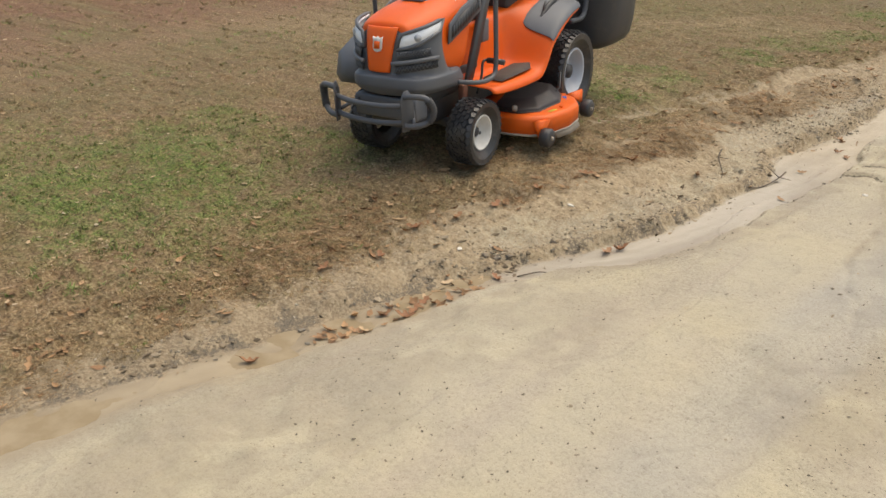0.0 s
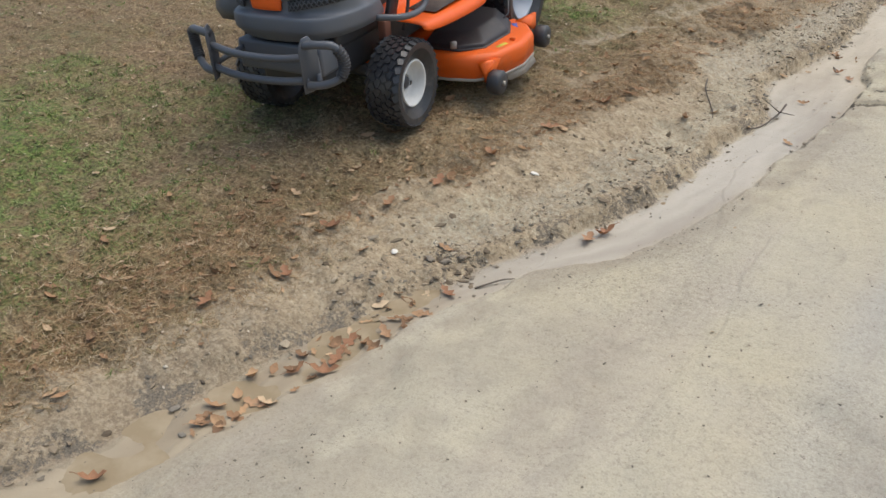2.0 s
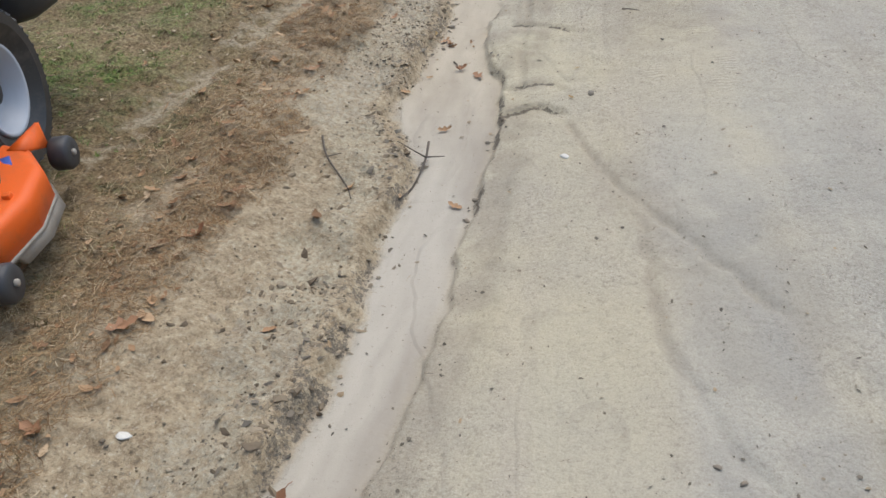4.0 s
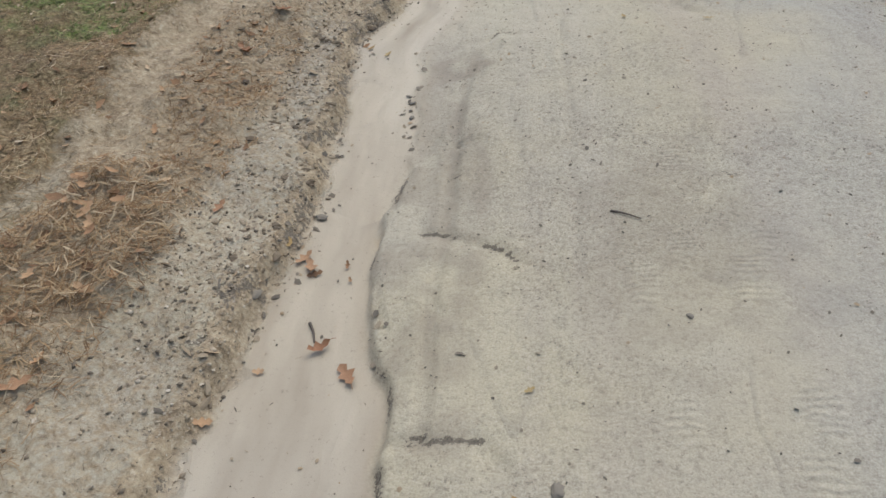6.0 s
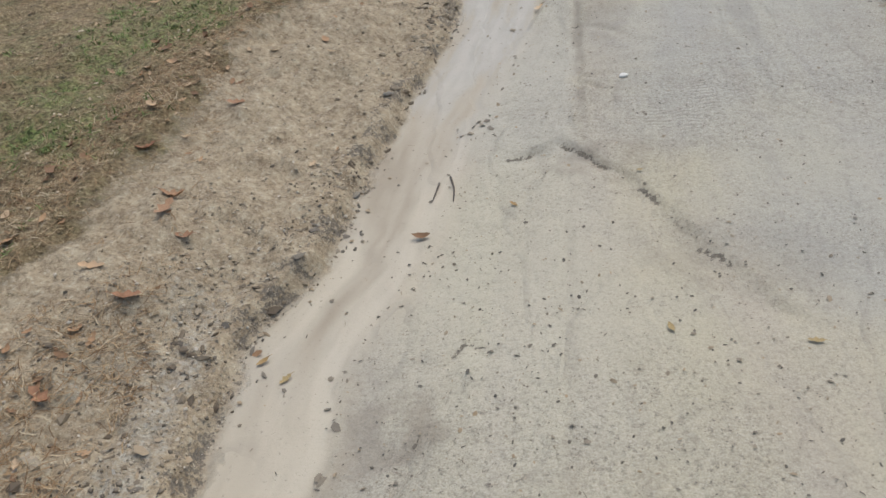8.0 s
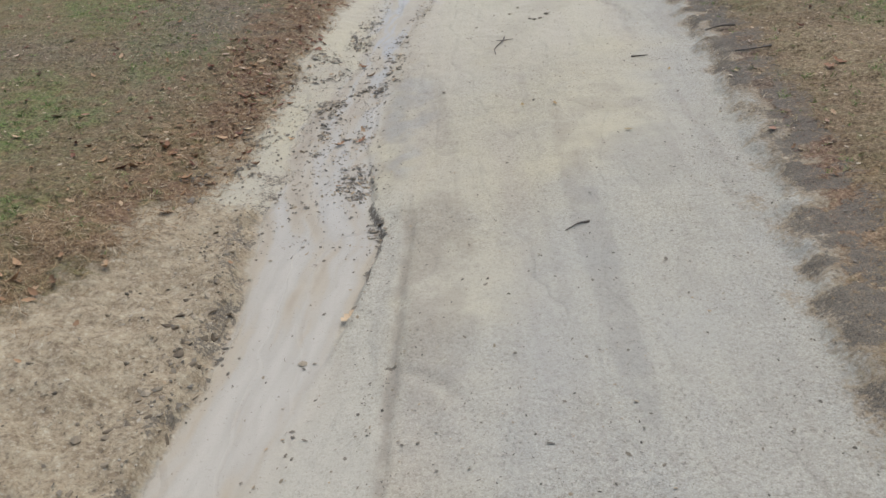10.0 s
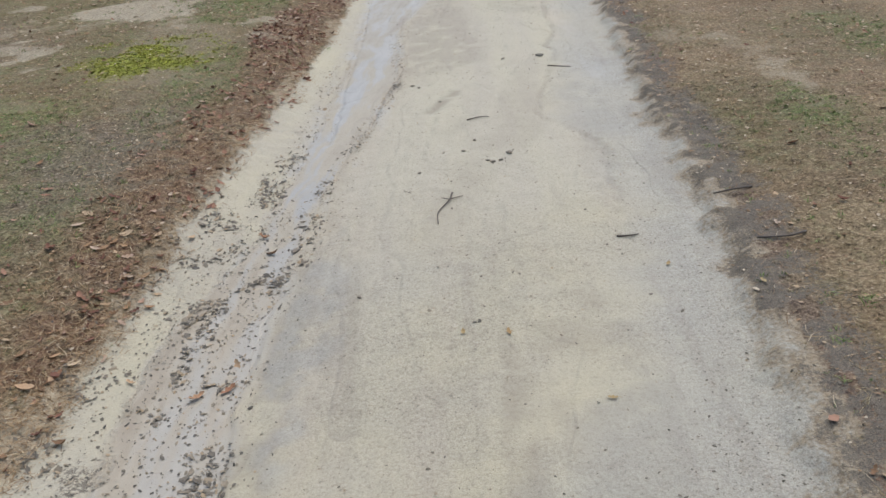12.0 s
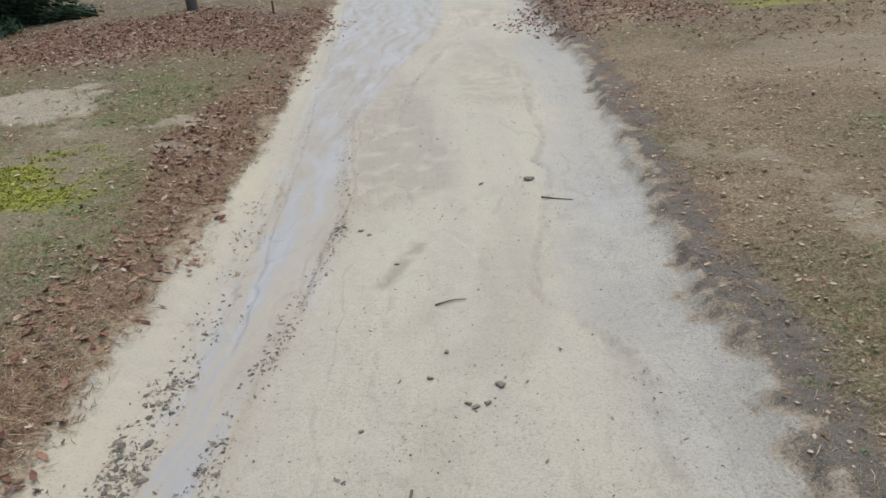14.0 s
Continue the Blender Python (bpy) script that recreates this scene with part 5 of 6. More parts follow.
# ---- loose cover of the ground, each kind one sheet of many small pieces ----
rng = np.random.default_rng(7)


def pieces(name, templates, material, x, y, size, lift=0.0, tilt=0.25, label="", category="", stretch=None, smooth_faces=False, yaw=None):
    """Sows templates (verts, triangles) over plan places and joins them into one mesh of kind stuff."""
    n = len(x)
    z = ground_height(x, y) + lift
    yaw = rng.uniform(0, 2 * math.pi, n) if yaw is None else yaw
    tx, ty = rng.normal(0, tilt, n), rng.normal(0, tilt, n)
    pick = rng.integers(0, len(templates), n)
    verts, faces, base = [], [], 0
    for k, (tv, tf) in enumerate(templates):
        sel = np.where(pick == k)[0]
        if not len(sel):
            continue
        tv, tf = np.asarray(tv, float), np.asarray(tf)
        p = tv[None] * size[sel][:, None, None]
        if stretch is not None:
            p = p * (1 + (rng.random((len(sel), 1, 3)) - 0.5) * stretch)
        a, b = tx[sel][:, None], ty[sel][:, None]
        px, py, pz = p[..., 0], p[..., 1], p[..., 2]
        py, pz = py * np.cos(a) - pz * np.sin(a), py * np.sin(a) + pz * np.cos(a)
        px, pz = px * np.cos(b) + pz * np.sin(b), -px * np.sin(b) + pz * np.cos(b)
        c, s = np.cos(yaw[sel])[:, None], np.sin(yaw[sel])[:, None]
        px, py = px * c - py * s, px * s + py * c
        v = np.stack([px + x[sel][:, None], py + y[sel][:, None], pz + z[sel][:, None]], -1)
        verts.append(v.reshape(-1, 3))
        faces.append((tf[None] + (np.arange(len(sel)) * len(tv))[:, None, None] + base).reshape(-1, 3))
        base += len(sel) * len(tv)
    me = mesh_of(name, np.concatenate(verts), np.concatenate(faces), smooth_faces)
    me.materials.append(material)
    return tagged(new(name, me), label, category, kind="stuff")


def sow(count, x0, x1, y0, y1, chance):
    """Random places in a rectangle, kept by chance(x, y) from 0 to 1."""
    x, y = rng.uniform(x0, x1, count), rng.uniform(y0, y1, count)
    keep = rng.random(count) < chance(x, y)
    return x[keep], y[keep]


def leaf_template(kind, curl):
    """A dry leaf 1 long with a midrib fold: lobed oak or plain oval."""
    r = random.Random(kind * 31 + int(curl * 100))
    n = 7
    v, f = [], []
    for i in range(n):
        u = i / (n - 1)
        w = 0.24 * math.sin(math.pi * min(1, u * 0.96 + 0.03)) ** 0.8
        if kind % 2:
            w *= 1.2 if i % 2 else 0.5
        bend = curl * 0.55 * (u - 0.5) ** 2 * 2
        for s in (-1, 0, 1):
            ww = w * (1 + r.uniform(-0.15, 0.15))
            v.append((u - 0.5, s * ww, bend + abs(s) * ww * curl * 0.7 + r.uniform(-0.02, 0.02)))
    for i in range(n - 1):
        for k in (0, 1):
            a = 3 * i + k
            f += [(a, a + 3, a + 4), (a, a + 4, a + 1)]
    return v, f


def flake_template(seed):
    """A bent scrap of leaf, 1 across."""
    r = random.Random(seed)
    n = 5
    v = [(0, 0, 0.05)] + [(0.5 * r.uniform(0.6, 1) * math.cos(2 * math.pi * k / n), 0.32 * r.uniform(0.6, 1) * math.sin(2 * math.pi * k / n), r.uniform(-0.05, 0.12)) for k in range(n)]
    return v, [(0, 1 + k, 1 + (k + 1) % n) for k in range(n)]


def clod_template(seed):
    """A broken, flattened lump of earth, about 1 across."""
    r = random.Random(seed + 300)
    bm = bmesh.new()
    bmesh.ops.create_icosphere(bm, subdivisions=1, radius=0.5)
    wide, deep, flat = r.uniform(0.9, 1.5), r.uniform(0.5, 0.9), r.uniform(0.3, 0.55)
    v = []
    for q in bm.verts:
        k = r.uniform(0.45, 1.25)
        v.append((q.co.x * k * wide, q.co.y * k * deep, q.co.z * k * flat))
    f = [[q.index for q in face.verts] for face in bm.faces]
    bm.free()
    return v, f


def grit_template(seed):
    r = random.Random(seed)
    v = [tuple(c * r.uniform(0.35, 0.6) * (0.7 if axis == 2 else 1) for axis, c in enumerate(p)) for p in ((1, 0, 0), (-1, 0, 0), (0, 1, 0), (0, -1, 0), (0, 0, 1), (0, 0, -1))]
    return v, [(0, 2, 4), (2, 1, 4), (1, 3, 4), (3, 0, 4), (2, 0, 5), (1, 2, 5), (3, 1, 5), (0, 3, 5)]


def tuft_template(seed, blades, lean, wide, height=1.0):
    """A tuft of bent blades, about 1 across."""
    r = random.Random(seed)
    v, f = [], []
    for _ in range(blades):
        a = r.uniform(0, 2 * math.pi)
        out = r.uniform(0.2, 1.0) * lean
        h = r.uniform(0.5, 1.0) * (1.05 - 0.55 * out) * height
        ox, oy = r.uniform(-0.35, 0.35), r.uniform(-0.35, 0.35)
        c, s = math.cos(a), math.sin(a)
        b = len(v)
        for u, w, reach, up in ((0, wide, 0, 0), (0.5, wide * 0.8, 0.35 * out, 0.65 * h), (1, 0, out, h * (1 - 0.35 * out))):
            if w:
                v += [(ox + c * reach - s * w, oy + s * reach + c * w, up), (ox + c * reach + s * w, oy + s * reach - c * w, up)]
            else:
                v.append((ox + c * reach, oy + s * reach, up))
        f += [(b, b + 1, b + 3), (b, b + 3, b + 2), (b + 2, b + 3, b + 4)]
    return v, f


def straw_template(seed):
    r = random.Random(seed)
    bend = r.uniform(-0.12, 0.12)
    w = r.uniform(0.009, 0.022)
    v = [(-0.5, -w, 0), (-0.5, w, 0), (0, bend - w, 0.03), (0, bend + w, 0.03), (0.5, 0, r.uniform(0, 0.1))]
    return v, [(0, 2, 1), (1, 2, 3), (2, 4, 3)]


DRY_GRASS = scattered("dry_grass", (0.0, (0.11, 0.08, 0.036)), (0.4, (0.24, 0.182, 0.088)), (0.75, (0.36, 0.27, 0.145)), (1.0, (0.54, 0.44, 0.27)))
GREEN_GRASS = scattered("green_grass", (0.0, (0.085, 0.12, 0.032)), (0.5, (0.165, 0.215, 0.06)), (1.0, (0.31, 0.345, 0.13)))
TAN_LITTER = scattered("tan_leaf_bits", (0.0, (0.17, 0.10, 0.05)), (0.3, (0.29, 0.18, 0.095)), (0.65, (0.42, 0.295, 0.17)), (1.0, (0.54, 0.44, 0.31)))
SOIL_CRUMB = scattered("soil_crumb", (0.0, (0.105, 0.078, 0.05)), (0.5, (0.205, 0.155, 0.10)), (1.0, (0.36, 0.285, 0.185)))
BANK_CLOD = scattered("damp_clods", (0.0, (0.115, 0.085, 0.055)), (0.45, (0.20, 0.152, 0.10)), (0.8, (0.30, 0.235, 0.155)), (1.0, (0.40, 0.325, 0.225)))
STRAW = scattered("straw", (0.0, (0.15, 0.082, 0.038)), (0.4, (0.31, 0.19, 0.092)), (0.8, (0.43, 0.30, 0.16)), (1.0, (0.58, 0.47, 0.31)))
LITTER = scattered("dead_leaves", (0.0, (0.20, 0.115, 0.062)), (0.35, (0.33, 0.19, 0.10)), (0.7, (0.47, 0.29, 0.155)), (1.0, (0.58, 0.43, 0.27)))
RED_LITTER = scattered("russet_leaves", (0.0, (0.13, 0.055, 0.036)), (0.35, (0.25, 0.115, 0.072)), (0.75, (0.36, 0.195, 0.122)), (1.0, (0.60, 0.46, 0.33)))
DARK_BITS = scattered("wet_dark_debris", (0.0, (0.11, 0.092, 0.07)), (0.5, (0.205, 0.168, 0.122)), (0.8, (0.30, 0.24, 0.162)), (1.0, (0.40, 0.285, 0.165)), rough=0.7)
CHAFF = scattered("chaff", (0.0, (0.11, 0.085, 0.06)), (0.5, (0.22, 0.165, 0.105)), (1.0, (0.42, 0.33, 0.21)))
GRAVEL = scattered("mixed_gravel", (0.0, (0.12, 0.095, 0.07)), (0.35, (0.26, 0.205, 0.14)), (0.75, (0.40, 0.318, 0.215)), (1.0, (0.54, 0.465, 0.36)), rough=0.8)
GRIT = scattered("dark_grit", (0.0, (0.10, 0.085, 0.062)), (0.6, (0.18, 0.15, 0.11)), (1.0, (0.33, 0.27, 0.19)))
MOSS = scattered("bright_moss", (0.0, (0.20, 0.195, 0.03)), (0.5, (0.29, 0.275, 0.04)), (1.0, (0.38, 0.355, 0.07)))

LEAVES = [leaf_template(k, c) for k, c in ((0, 0.2), (1, 0.35), (1, 0.9), (0, 0.6), (3, 0.5), (2, 0.9))]
FLAKES = [flake_template(k) for k in range(6)]
CLODS = [clod_template(k) for k in range(12)]
GRITS = [grit_template(k) for k in range(8)]
TUFTS = [tuft_template(k, 9, 1.25, 0.035, 0.45) for k in range(8)]
WEEDS = [tuft_template(k + 40, 8, 1.1, 0.055, 0.6) for k in range(6)]
STRAWS = [straw_template(k) for k in range(6)]

def lawn(x, y):
    m = ground_masks(x, y)
    return np.clip(m["turf"] - 0.85 * m["bare"], 0, 1)


# lawn: dense beside the walk, thinner and coarser away from it
def turf_zones(per_m2, chance):
    """Places over the lawn, thinning with distance from the walk."""
    out = []
    for x0, x1, y0, y1, share in ((-10.5, -0.9, -0.2, 13.0, 1.0), (-4.2, -0.4, 13.0, 21.0, 0.6), (1.9, 5.2, 12.0, 20.0, 0.95), (-9, 9, 20.0, 31.0, 0.10), (5.2, 9, 13, 20, 0.25), (-18, -10.5, -1, 16, 0.16)):
        out.append(sow(int(per_m2 * share * (x1 - x0) * (y1 - y0)), x0, x1, y0, y1, lambda x, y: chance(x, y) * np.interp(x, (-10.5, -6.5, -3.6), (0.16, 0.34, 1.0) if x0 < -10 and x1 > -2 else (1, 1, 1))))
    return np.concatenate([q[0] for q in out]), np.concatenate([q[1] for q in out])


def far_scale(x, y):
    """Coarser tufts where they stand further from the walk."""
    return 1 + 0.9 * smooth(3.6, 8.5, -x) + 0.3 * smooth(9, 12, -x) + 0.4 * smooth(19, 22, y)


x, y = turf_zones(290, lambda x, y: lawn(x, y) * np.clip(0.75 + 1.2 * rough_noise(x, y, 0.6, 311), 0.1, 1))
x2, y2 = sow(12000, -2.7, -1.2, 0.4, 9.5, lambda x, y: 0.8 * brown_band(x, y) * smooth(-0.15, 0.15, rough_noise(x, y, 0.4, 313)))
x, y = np.concatenate([x, x2]), np.concatenate([y, y2])
pieces("dry_grass", TUFTS, DRY_GRASS, x, y, rng.uniform(0.02, 0.048, len(x)) * (far_scale(x, y) - 0.3 * smooth(12, 14, y)), -0.002, 0.4, "short matted dry brown lawn grass", "grass")
x, y = turf_zones(620, lambda x, y: lawn(x, y) * np.clip(green(x, y) * (0.7 + rough_noise(x, y, 0.25, 315)) + 0.03 + 0.35 * rough_noise(x, y, 1.1, 317), 0, 1))
pieces("green_grass", WEEDS, GREEN_GRASS, x, y, rng.uniform(0.022, 0.052, len(x)) * far_scale(x, y), -0.003, 0.4, "low green weeds and grass in patches", "grass")
def straw_trail(x, y):
    """The drift of straw and oak leaves that runs along the bank."""
    d = x - trail_line(y) + 0.16 * rough_noise(x, y, 0.5, 431)
    return (1 - smooth(0.06, 0.17 + 0.1 * smooth(4.0, 2.5, y), np.abs(d))) * smooth(-0.3, 0.1, rough_noise(x, y, 0.45, 433)) * (1 - 0.85 * smooth(8.2, 9.0, y))


trail_line = edge(0.5, -1.95, 1.6, -1.9, 2.3, -1.93, 2.64, -1.93, 2.96, -1.86, 3.36, -1.78, 3.7, -1.64, 4.52, -1.48, 5.2, -1.40, 6.2, -1.38, 7.0, -1.30, 7.9, -1.2, 9.0, -1.28, 9.8, -1.42, 11.0, -1.4)


def straw_clumps(x, y):
    """Matted straw lying on the open bank."""
    return np.clip(1.4 * patch(x, y, -1.42, 6.92, 0.24, 0.42, 333) + patch(x, y, -1.36, 7.9, 0.2, 0.65, 334) + patch(x, y, -1.2, 12.9, 0.2, 0.5, 335) + 0.6 * patch(x, y, -1.45, 5.6, 0.15, 0.9, 337), 0, 1)


x, y = turf_zones(420, lambda x, y: lawn(x, y) * (0.4 + 0.5 * (x > 1.5)) * np.clip(0.6 + 1.2 * rough_noise(x, y, 0.4, 321), 0, 1))
x2, y2 = sow(420000, -2.9, -0.4, 0.3, 21.0, lambda x, y: np.clip(0.95 * brown_band(x, y) * np.clip(0.75 + 1.4 * rough_noise(x, y, 0.5, 323), 0, 1) + straw_clumps(x, y) + straw_trail(x, y), 0, 1))
x3, y3 = sow(70000, -2.4, -1.2, 1.2, 5.8, straw_trail)
x, y = np.concatenate([x, x2, x3]), np.concatenate([y, y2, y3])
pieces("straw", STRAWS, STRAW, x, y, rng.uniform(0.02, 0.08, len(x)) * (1 - 0.2 * smooth(5.5, 4.0, y) + 0.35 * patch(x, y, -1.42, 6.92, 0.24, 0.42, 333)), 0.004 + 0.012 * rng.random(len(x)) * straw_trail(x, y) + 0.045 * rng.random(len(x)) * patch(x, y, -1.42, 6.92, 0.24, 0.42, 333), 0.2, "pine straw and dead grass stems lying flat", "straw")

# fallen leaves
x, y = turf_zones(420, lambda x, y: lawn(x, y) * np.clip(0.35 + 0.8 * rough_noise(x, y, 0.7, 325) + 0.5 * smooth(12, 14, y), 0, 1))
x2, y2 = sow(42000, -8.0, 8.0, 16.5, 30.0, lambda x, y: lawn(x, y) * np.clip(0.45 - 0.2 * (x > 1) + 1.2 * rough_noise(x, y, 0.8, 327), 0, 1))
x, y = np.concatenate([x, x2]), np.concatenate([y, y2])
pieces("leaf_bits", FLAKES, TAN_LITTER, x, y, (0.008 + (0.03 + 0.02 * smooth(15, 18, y)) * rng.random(len(x)) ** 2) * far_scale(x, y), 0.005, 0.12, "pale tan leaf bits strewn over the lawn", "leaves", 0.5)
x, y = turf_zones(60, lambda x, y: np.clip(lawn(x, y) * 0.04 + 0.9 * brown_band(x, y) * smooth(-0.2, 0.2, rough_noise(x, y, 0.6, 331)), 0, 1))
x2, y2 = sow(9000, -2.2, -0.9, 0.8, 13.6, lambda x, y: np.clip(0.2 * straw_clumps(x, y) + (0.22 + 0.4 * smooth(5.5, 4.5, y)) * straw_trail(x, y), 0, 1))
x, y = np.concatenate([x, x2]), np.concatenate([y, y2])
heap = patch(x, y, -1.42, 6.92, 0.24, 0.42, 333)
pieces("fallen_leaves", LEAVES, LITTER, x, y, rng.uniform(0.02, 0.055, len(x)) * (far_scale(x, y) ** 0.5 + 0.35 * heap), 0.005 + 0.05 * heap * rng.random(len(x)), 0.14 + 0.15 * heap, "small curled brown leaves strewn over the lawn", "leaves", 0.3, True)
x, y = sow(120000, -8.0, 8.0, 12.5, 31, lambda x, y: np.clip(0.6 * brown_band(x, y) * smooth(-0.2, 0.15, rough_noise(x, y, 0.6, 348)) + 0.95 * patch(x, y, -3.2, 24.5, 3.2, 2.6, 341) + 0.95 * patch(x, y, -0.95, 19.3, 0.3, 1.5, 342) + 0.8 * patch(x, y, 3.6, 25.0, 1.5, 2.8, 343) + 0.25 * patch(x, y, 5.5, 24.0, 2.0, 3.0, 345) + 0.02 * lawn(x, y), 0, 1))
pieces("russet_leaves", LEAVES, RED_LITTER, x, y, rng.uniform(0.025, 0.07, len(x)), 0.006, 0.25, "russet oak leaves drifted along the track edge", "leaves", 0.4, True)
x, y = sow(9000, -2.2, 0.2, 0.7, 14.5, lambda x, y: np.clip(0.012 + 0.14 * brown_band(x, y) + 0.45 * patch(x, y, -1.22, 2.5, 0.15, 0.62, 347), 0, 1) * (x < channel_right(y) + 0.02))
x2, y2 = sow(110, -1.5, -0.95, 1.6, 3.4, lambda x, y: patch(x, y, -1.2, 2.5, 0.17, 0.7, 347) * (x < channel_right(y) + 0.02))
x, y = np.concatenate([x, x2]), np.concatenate([y, y2])
pieces("bank_leaves", LEAVES, LITTER, x, y, rng.uniform(0.025, 0.08, len(x)), 0.006, 0.25, "orange-brown leaves caught on the bank and in the channel", "leaves", 0.3, True)

# gravel of the bank, grit on the track, washed-up debris
def bank_strip(x, y):
    d = channel_left(y) - x
    w = np.maximum(0.25, channel_left(y) - verge_left(y))
    return smooth(-0.02, 0.04, d) * (1 - smooth(0.5, 1.0, d / w)) * (1 - smooth(11.8, 12.8, y)) * (0.35 + 0.65 * smooth(2.4, 3.4, y))


def clumped(x, y, size, seed, cover):
    """Uneven cover that gathers in clumps."""
    return smooth(0.25 - 0.5 * cover, 0.45 - 0.5 * cover, rough_noise(x, y, size, seed, 5))


def debris(x, y):
    a, b = channel_left(y), channel_right(y)
    zone = smooth(11.9, 12.6, y) * (1 - smooth(14.6, 15.1, y)) * smooth(-0.6, -0.3, x - a) * (1 - smooth(-0.08, 0.1, x - b - 0.1 * smooth(13.6, 14.4, y)))
    far = smooth(14.7, 15.3, y)
    far_line = far * (1 - smooth(17.5, 20.5, y)) * ((1 - smooth(0.04, 0.14, np.abs(x - a + 0.08))) * (1 - 0.6 * smooth(15.5, 16.5, y)) + 0.9 * (1 - smooth(0.03, 0.09, np.abs(x - b))))
    lip = (1 - smooth(0.04, 0.2, np.abs(x - a + 0.07))) * smooth(12.2, 11.4, y) * smooth(-0.2, 0.15, rough_noise(x, y, 0.5, 353))
    right_edge = (1 - smooth(0.02, 0.07, np.abs(x - b - 0.01))) * np.clip(np.maximum(right_lip(y) - 0.4, 0.35 * smooth(7.4, 7.8, y) * smooth(9.3, 8.9, y)), 0, 1) * smooth(-0.1, 0.15, rough_noise(x, y, 0.3, 355))
    bars = 0.35 * smooth(8.3, 9.0, y) * (1 - smooth(11.5, 12.5, y)) * (1 - smooth(0.03, 0.14, np.abs(x - b)))
    return np.clip(zone * (0.075 + 0.22 * clumped(x, y, 0.2, 351, 0.5)) * (0.5 + 0.5 * patch(x, y, -0.3, 13.75, 0.42, 0.95, 350) + 0.5 * smooth(13.1, 12.6, y)) + far_line * (0.12 + 0.26 * clumped(x, y, 0.3, 352, 0.55)) + 0.75 * lip * (0.35 + 0.65 * clumped(x, y, 0.22, 358, 0.5)) + 0.5 * right_edge + 0.03 * (x > a) * (x < b) * (y < 12) + bars * clumped(x, y, 0.25, 357, 0.3), 0, 1)


def crack_bits(x, y):
    """Crumbs caught along the small steps and rills."""
    v = np.zeros_like(x)
    for points, depth in STEPS:
        d, t, side = near_line(x, y, points)
        v = np.maximum(v, (1 - smooth(0.01, 0.05, d)) * (1 - smooth(0.7, 1, t)) * min(0.22, depth * 14))
    for points, half, depth in RILLS:
        d, t, side = near_line(x, y, points)
        v = np.maximum(v, (0.5 if points[0][1] > 9 else 0.12) * (1 - smooth(0.01, 0.05, d)))
    d, t, side = near_line(x, y, [(0.08, 9.75), (0.12, 10.4), (0.14, 11.0), (0.16, 11.5)])
    v = np.maximum(v, 0.75 * (1 - smooth(0.01, 0.12, d)))
    apron = 0.5 * patch(x, y, 0.05, 9.72, 0.16, 0.2, 451) + 0.45 * patch(x, y, 0.14, 11.1, 0.1, 0.12, 452) + 0.5 * patch(x, y, -0.42, 8.85, 0.1, 0.35, 453)
    return np.clip(v * (1 - 0.7 * smooth(0.3, 0.5, x) * (np.abs(y - 9.1) < 0.6)) + apron, 0, 1) * clumped(x, y, 0.2, 359, 0.45)


x, y = sow(230000, -2.3, 0.2, 0.7, 15.0, lambda x, y: bank_strip(x, y) * (0.14 + 0.6 * clumped(x, y, 0.45, 361, 0.45)))
pieces("bank_gravel", FLAKES + GRITS[:2], GRAVEL, x, y, 0.005 + 0.017 * rng.random(len(x)) ** 3, 0.002, 0.3, "mixed gravel and soil crumbs on the bank", "gravel", 0.7, True)
x, y = sow(120000, -2.3, 0.2, 0.7, 15.0, lambda x, y: bank_strip(x, y) * (0.06 + 0.7 * clumped(x, y, 0.35, 363, 0.32)))
pieces("soil_crumbs", FLAKES + GRITS[:1], SOIL_CRUMB, x, y, 0.004 + 0.013 * rng.random(len(x)) ** 2.5, 0.0, 0.4, "dark crumbs of wet soil on the bank", "soil", 0.7)
def clod_places(x, y):
    """Broken lumps along the lip of the bank, fewer over the bank itself."""
    d = channel_left(y) + ragged(x, y) - x
    lip = smooth(-0.02, 0.02, d) * (1 - smooth(0.1, 0.3, d + 0.3 * rough_noise(x, y, 0.4, 441)))
    return np.clip(0.75 * lip * clumped(x, y, 0.28, 443, 0.6) + (0.16 + 0.3 * smooth(6.0, 5.0, y)) * bank_strip(x, y) * clumped(x, y, 0.4, 445, 0.4), 0, 1) * (1 - smooth(11.6, 12.4, y))


x, y = sow(30000, -2.1, 0.0, 0.9, 12.5, clod_places)
x2, y2 = sow(500, -1.4, -1.0, 3.0, 3.4, lambda x, y: patch(x, y, -1.2, 3.21, 0.13, 0.08, 449))
x, y = np.concatenate([x, x2]), np.concatenate([y, y2])
pieces("bank_clods", CLODS, BANK_CLOD, x, y, 0.009 + 0.05 * rng.random(len(x)) ** 2.4, -0.003, 0.3, "broken brown lumps of damp earth along the bank's lip", "soil", 0.6)
x, y = sow(190000, -2.3, 2.9, 0.7, 22, lambda x, y: (x > channel_right(y) - 0.02) * (x < verge_right(y) + 0.25) * (0.6 + 0.4 * smooth(1.8, 4.5, y)) * np.clip(0.11 + 0.75 * clumped(x, y, 0.9, 371, 0.25) + 0.35 * (1 - smooth(0.0, 0.2, np.abs(x - channel_right(y) - 0.08))) * clumped(x, y, 0.3, 372, 0.5) + 0.5 * smooth(-0.6, 0.1, x - verge_right(y) + 0.4 * rough_noise(x, y, 0.5, 375)) + 0.15 * patch(x, y, 1.7, 13.6, 0.25, 1.2, 373) + 0.9 * patch(x, y, 0.75, 2.9, 0.35, 0.75, 374), 0, 1))
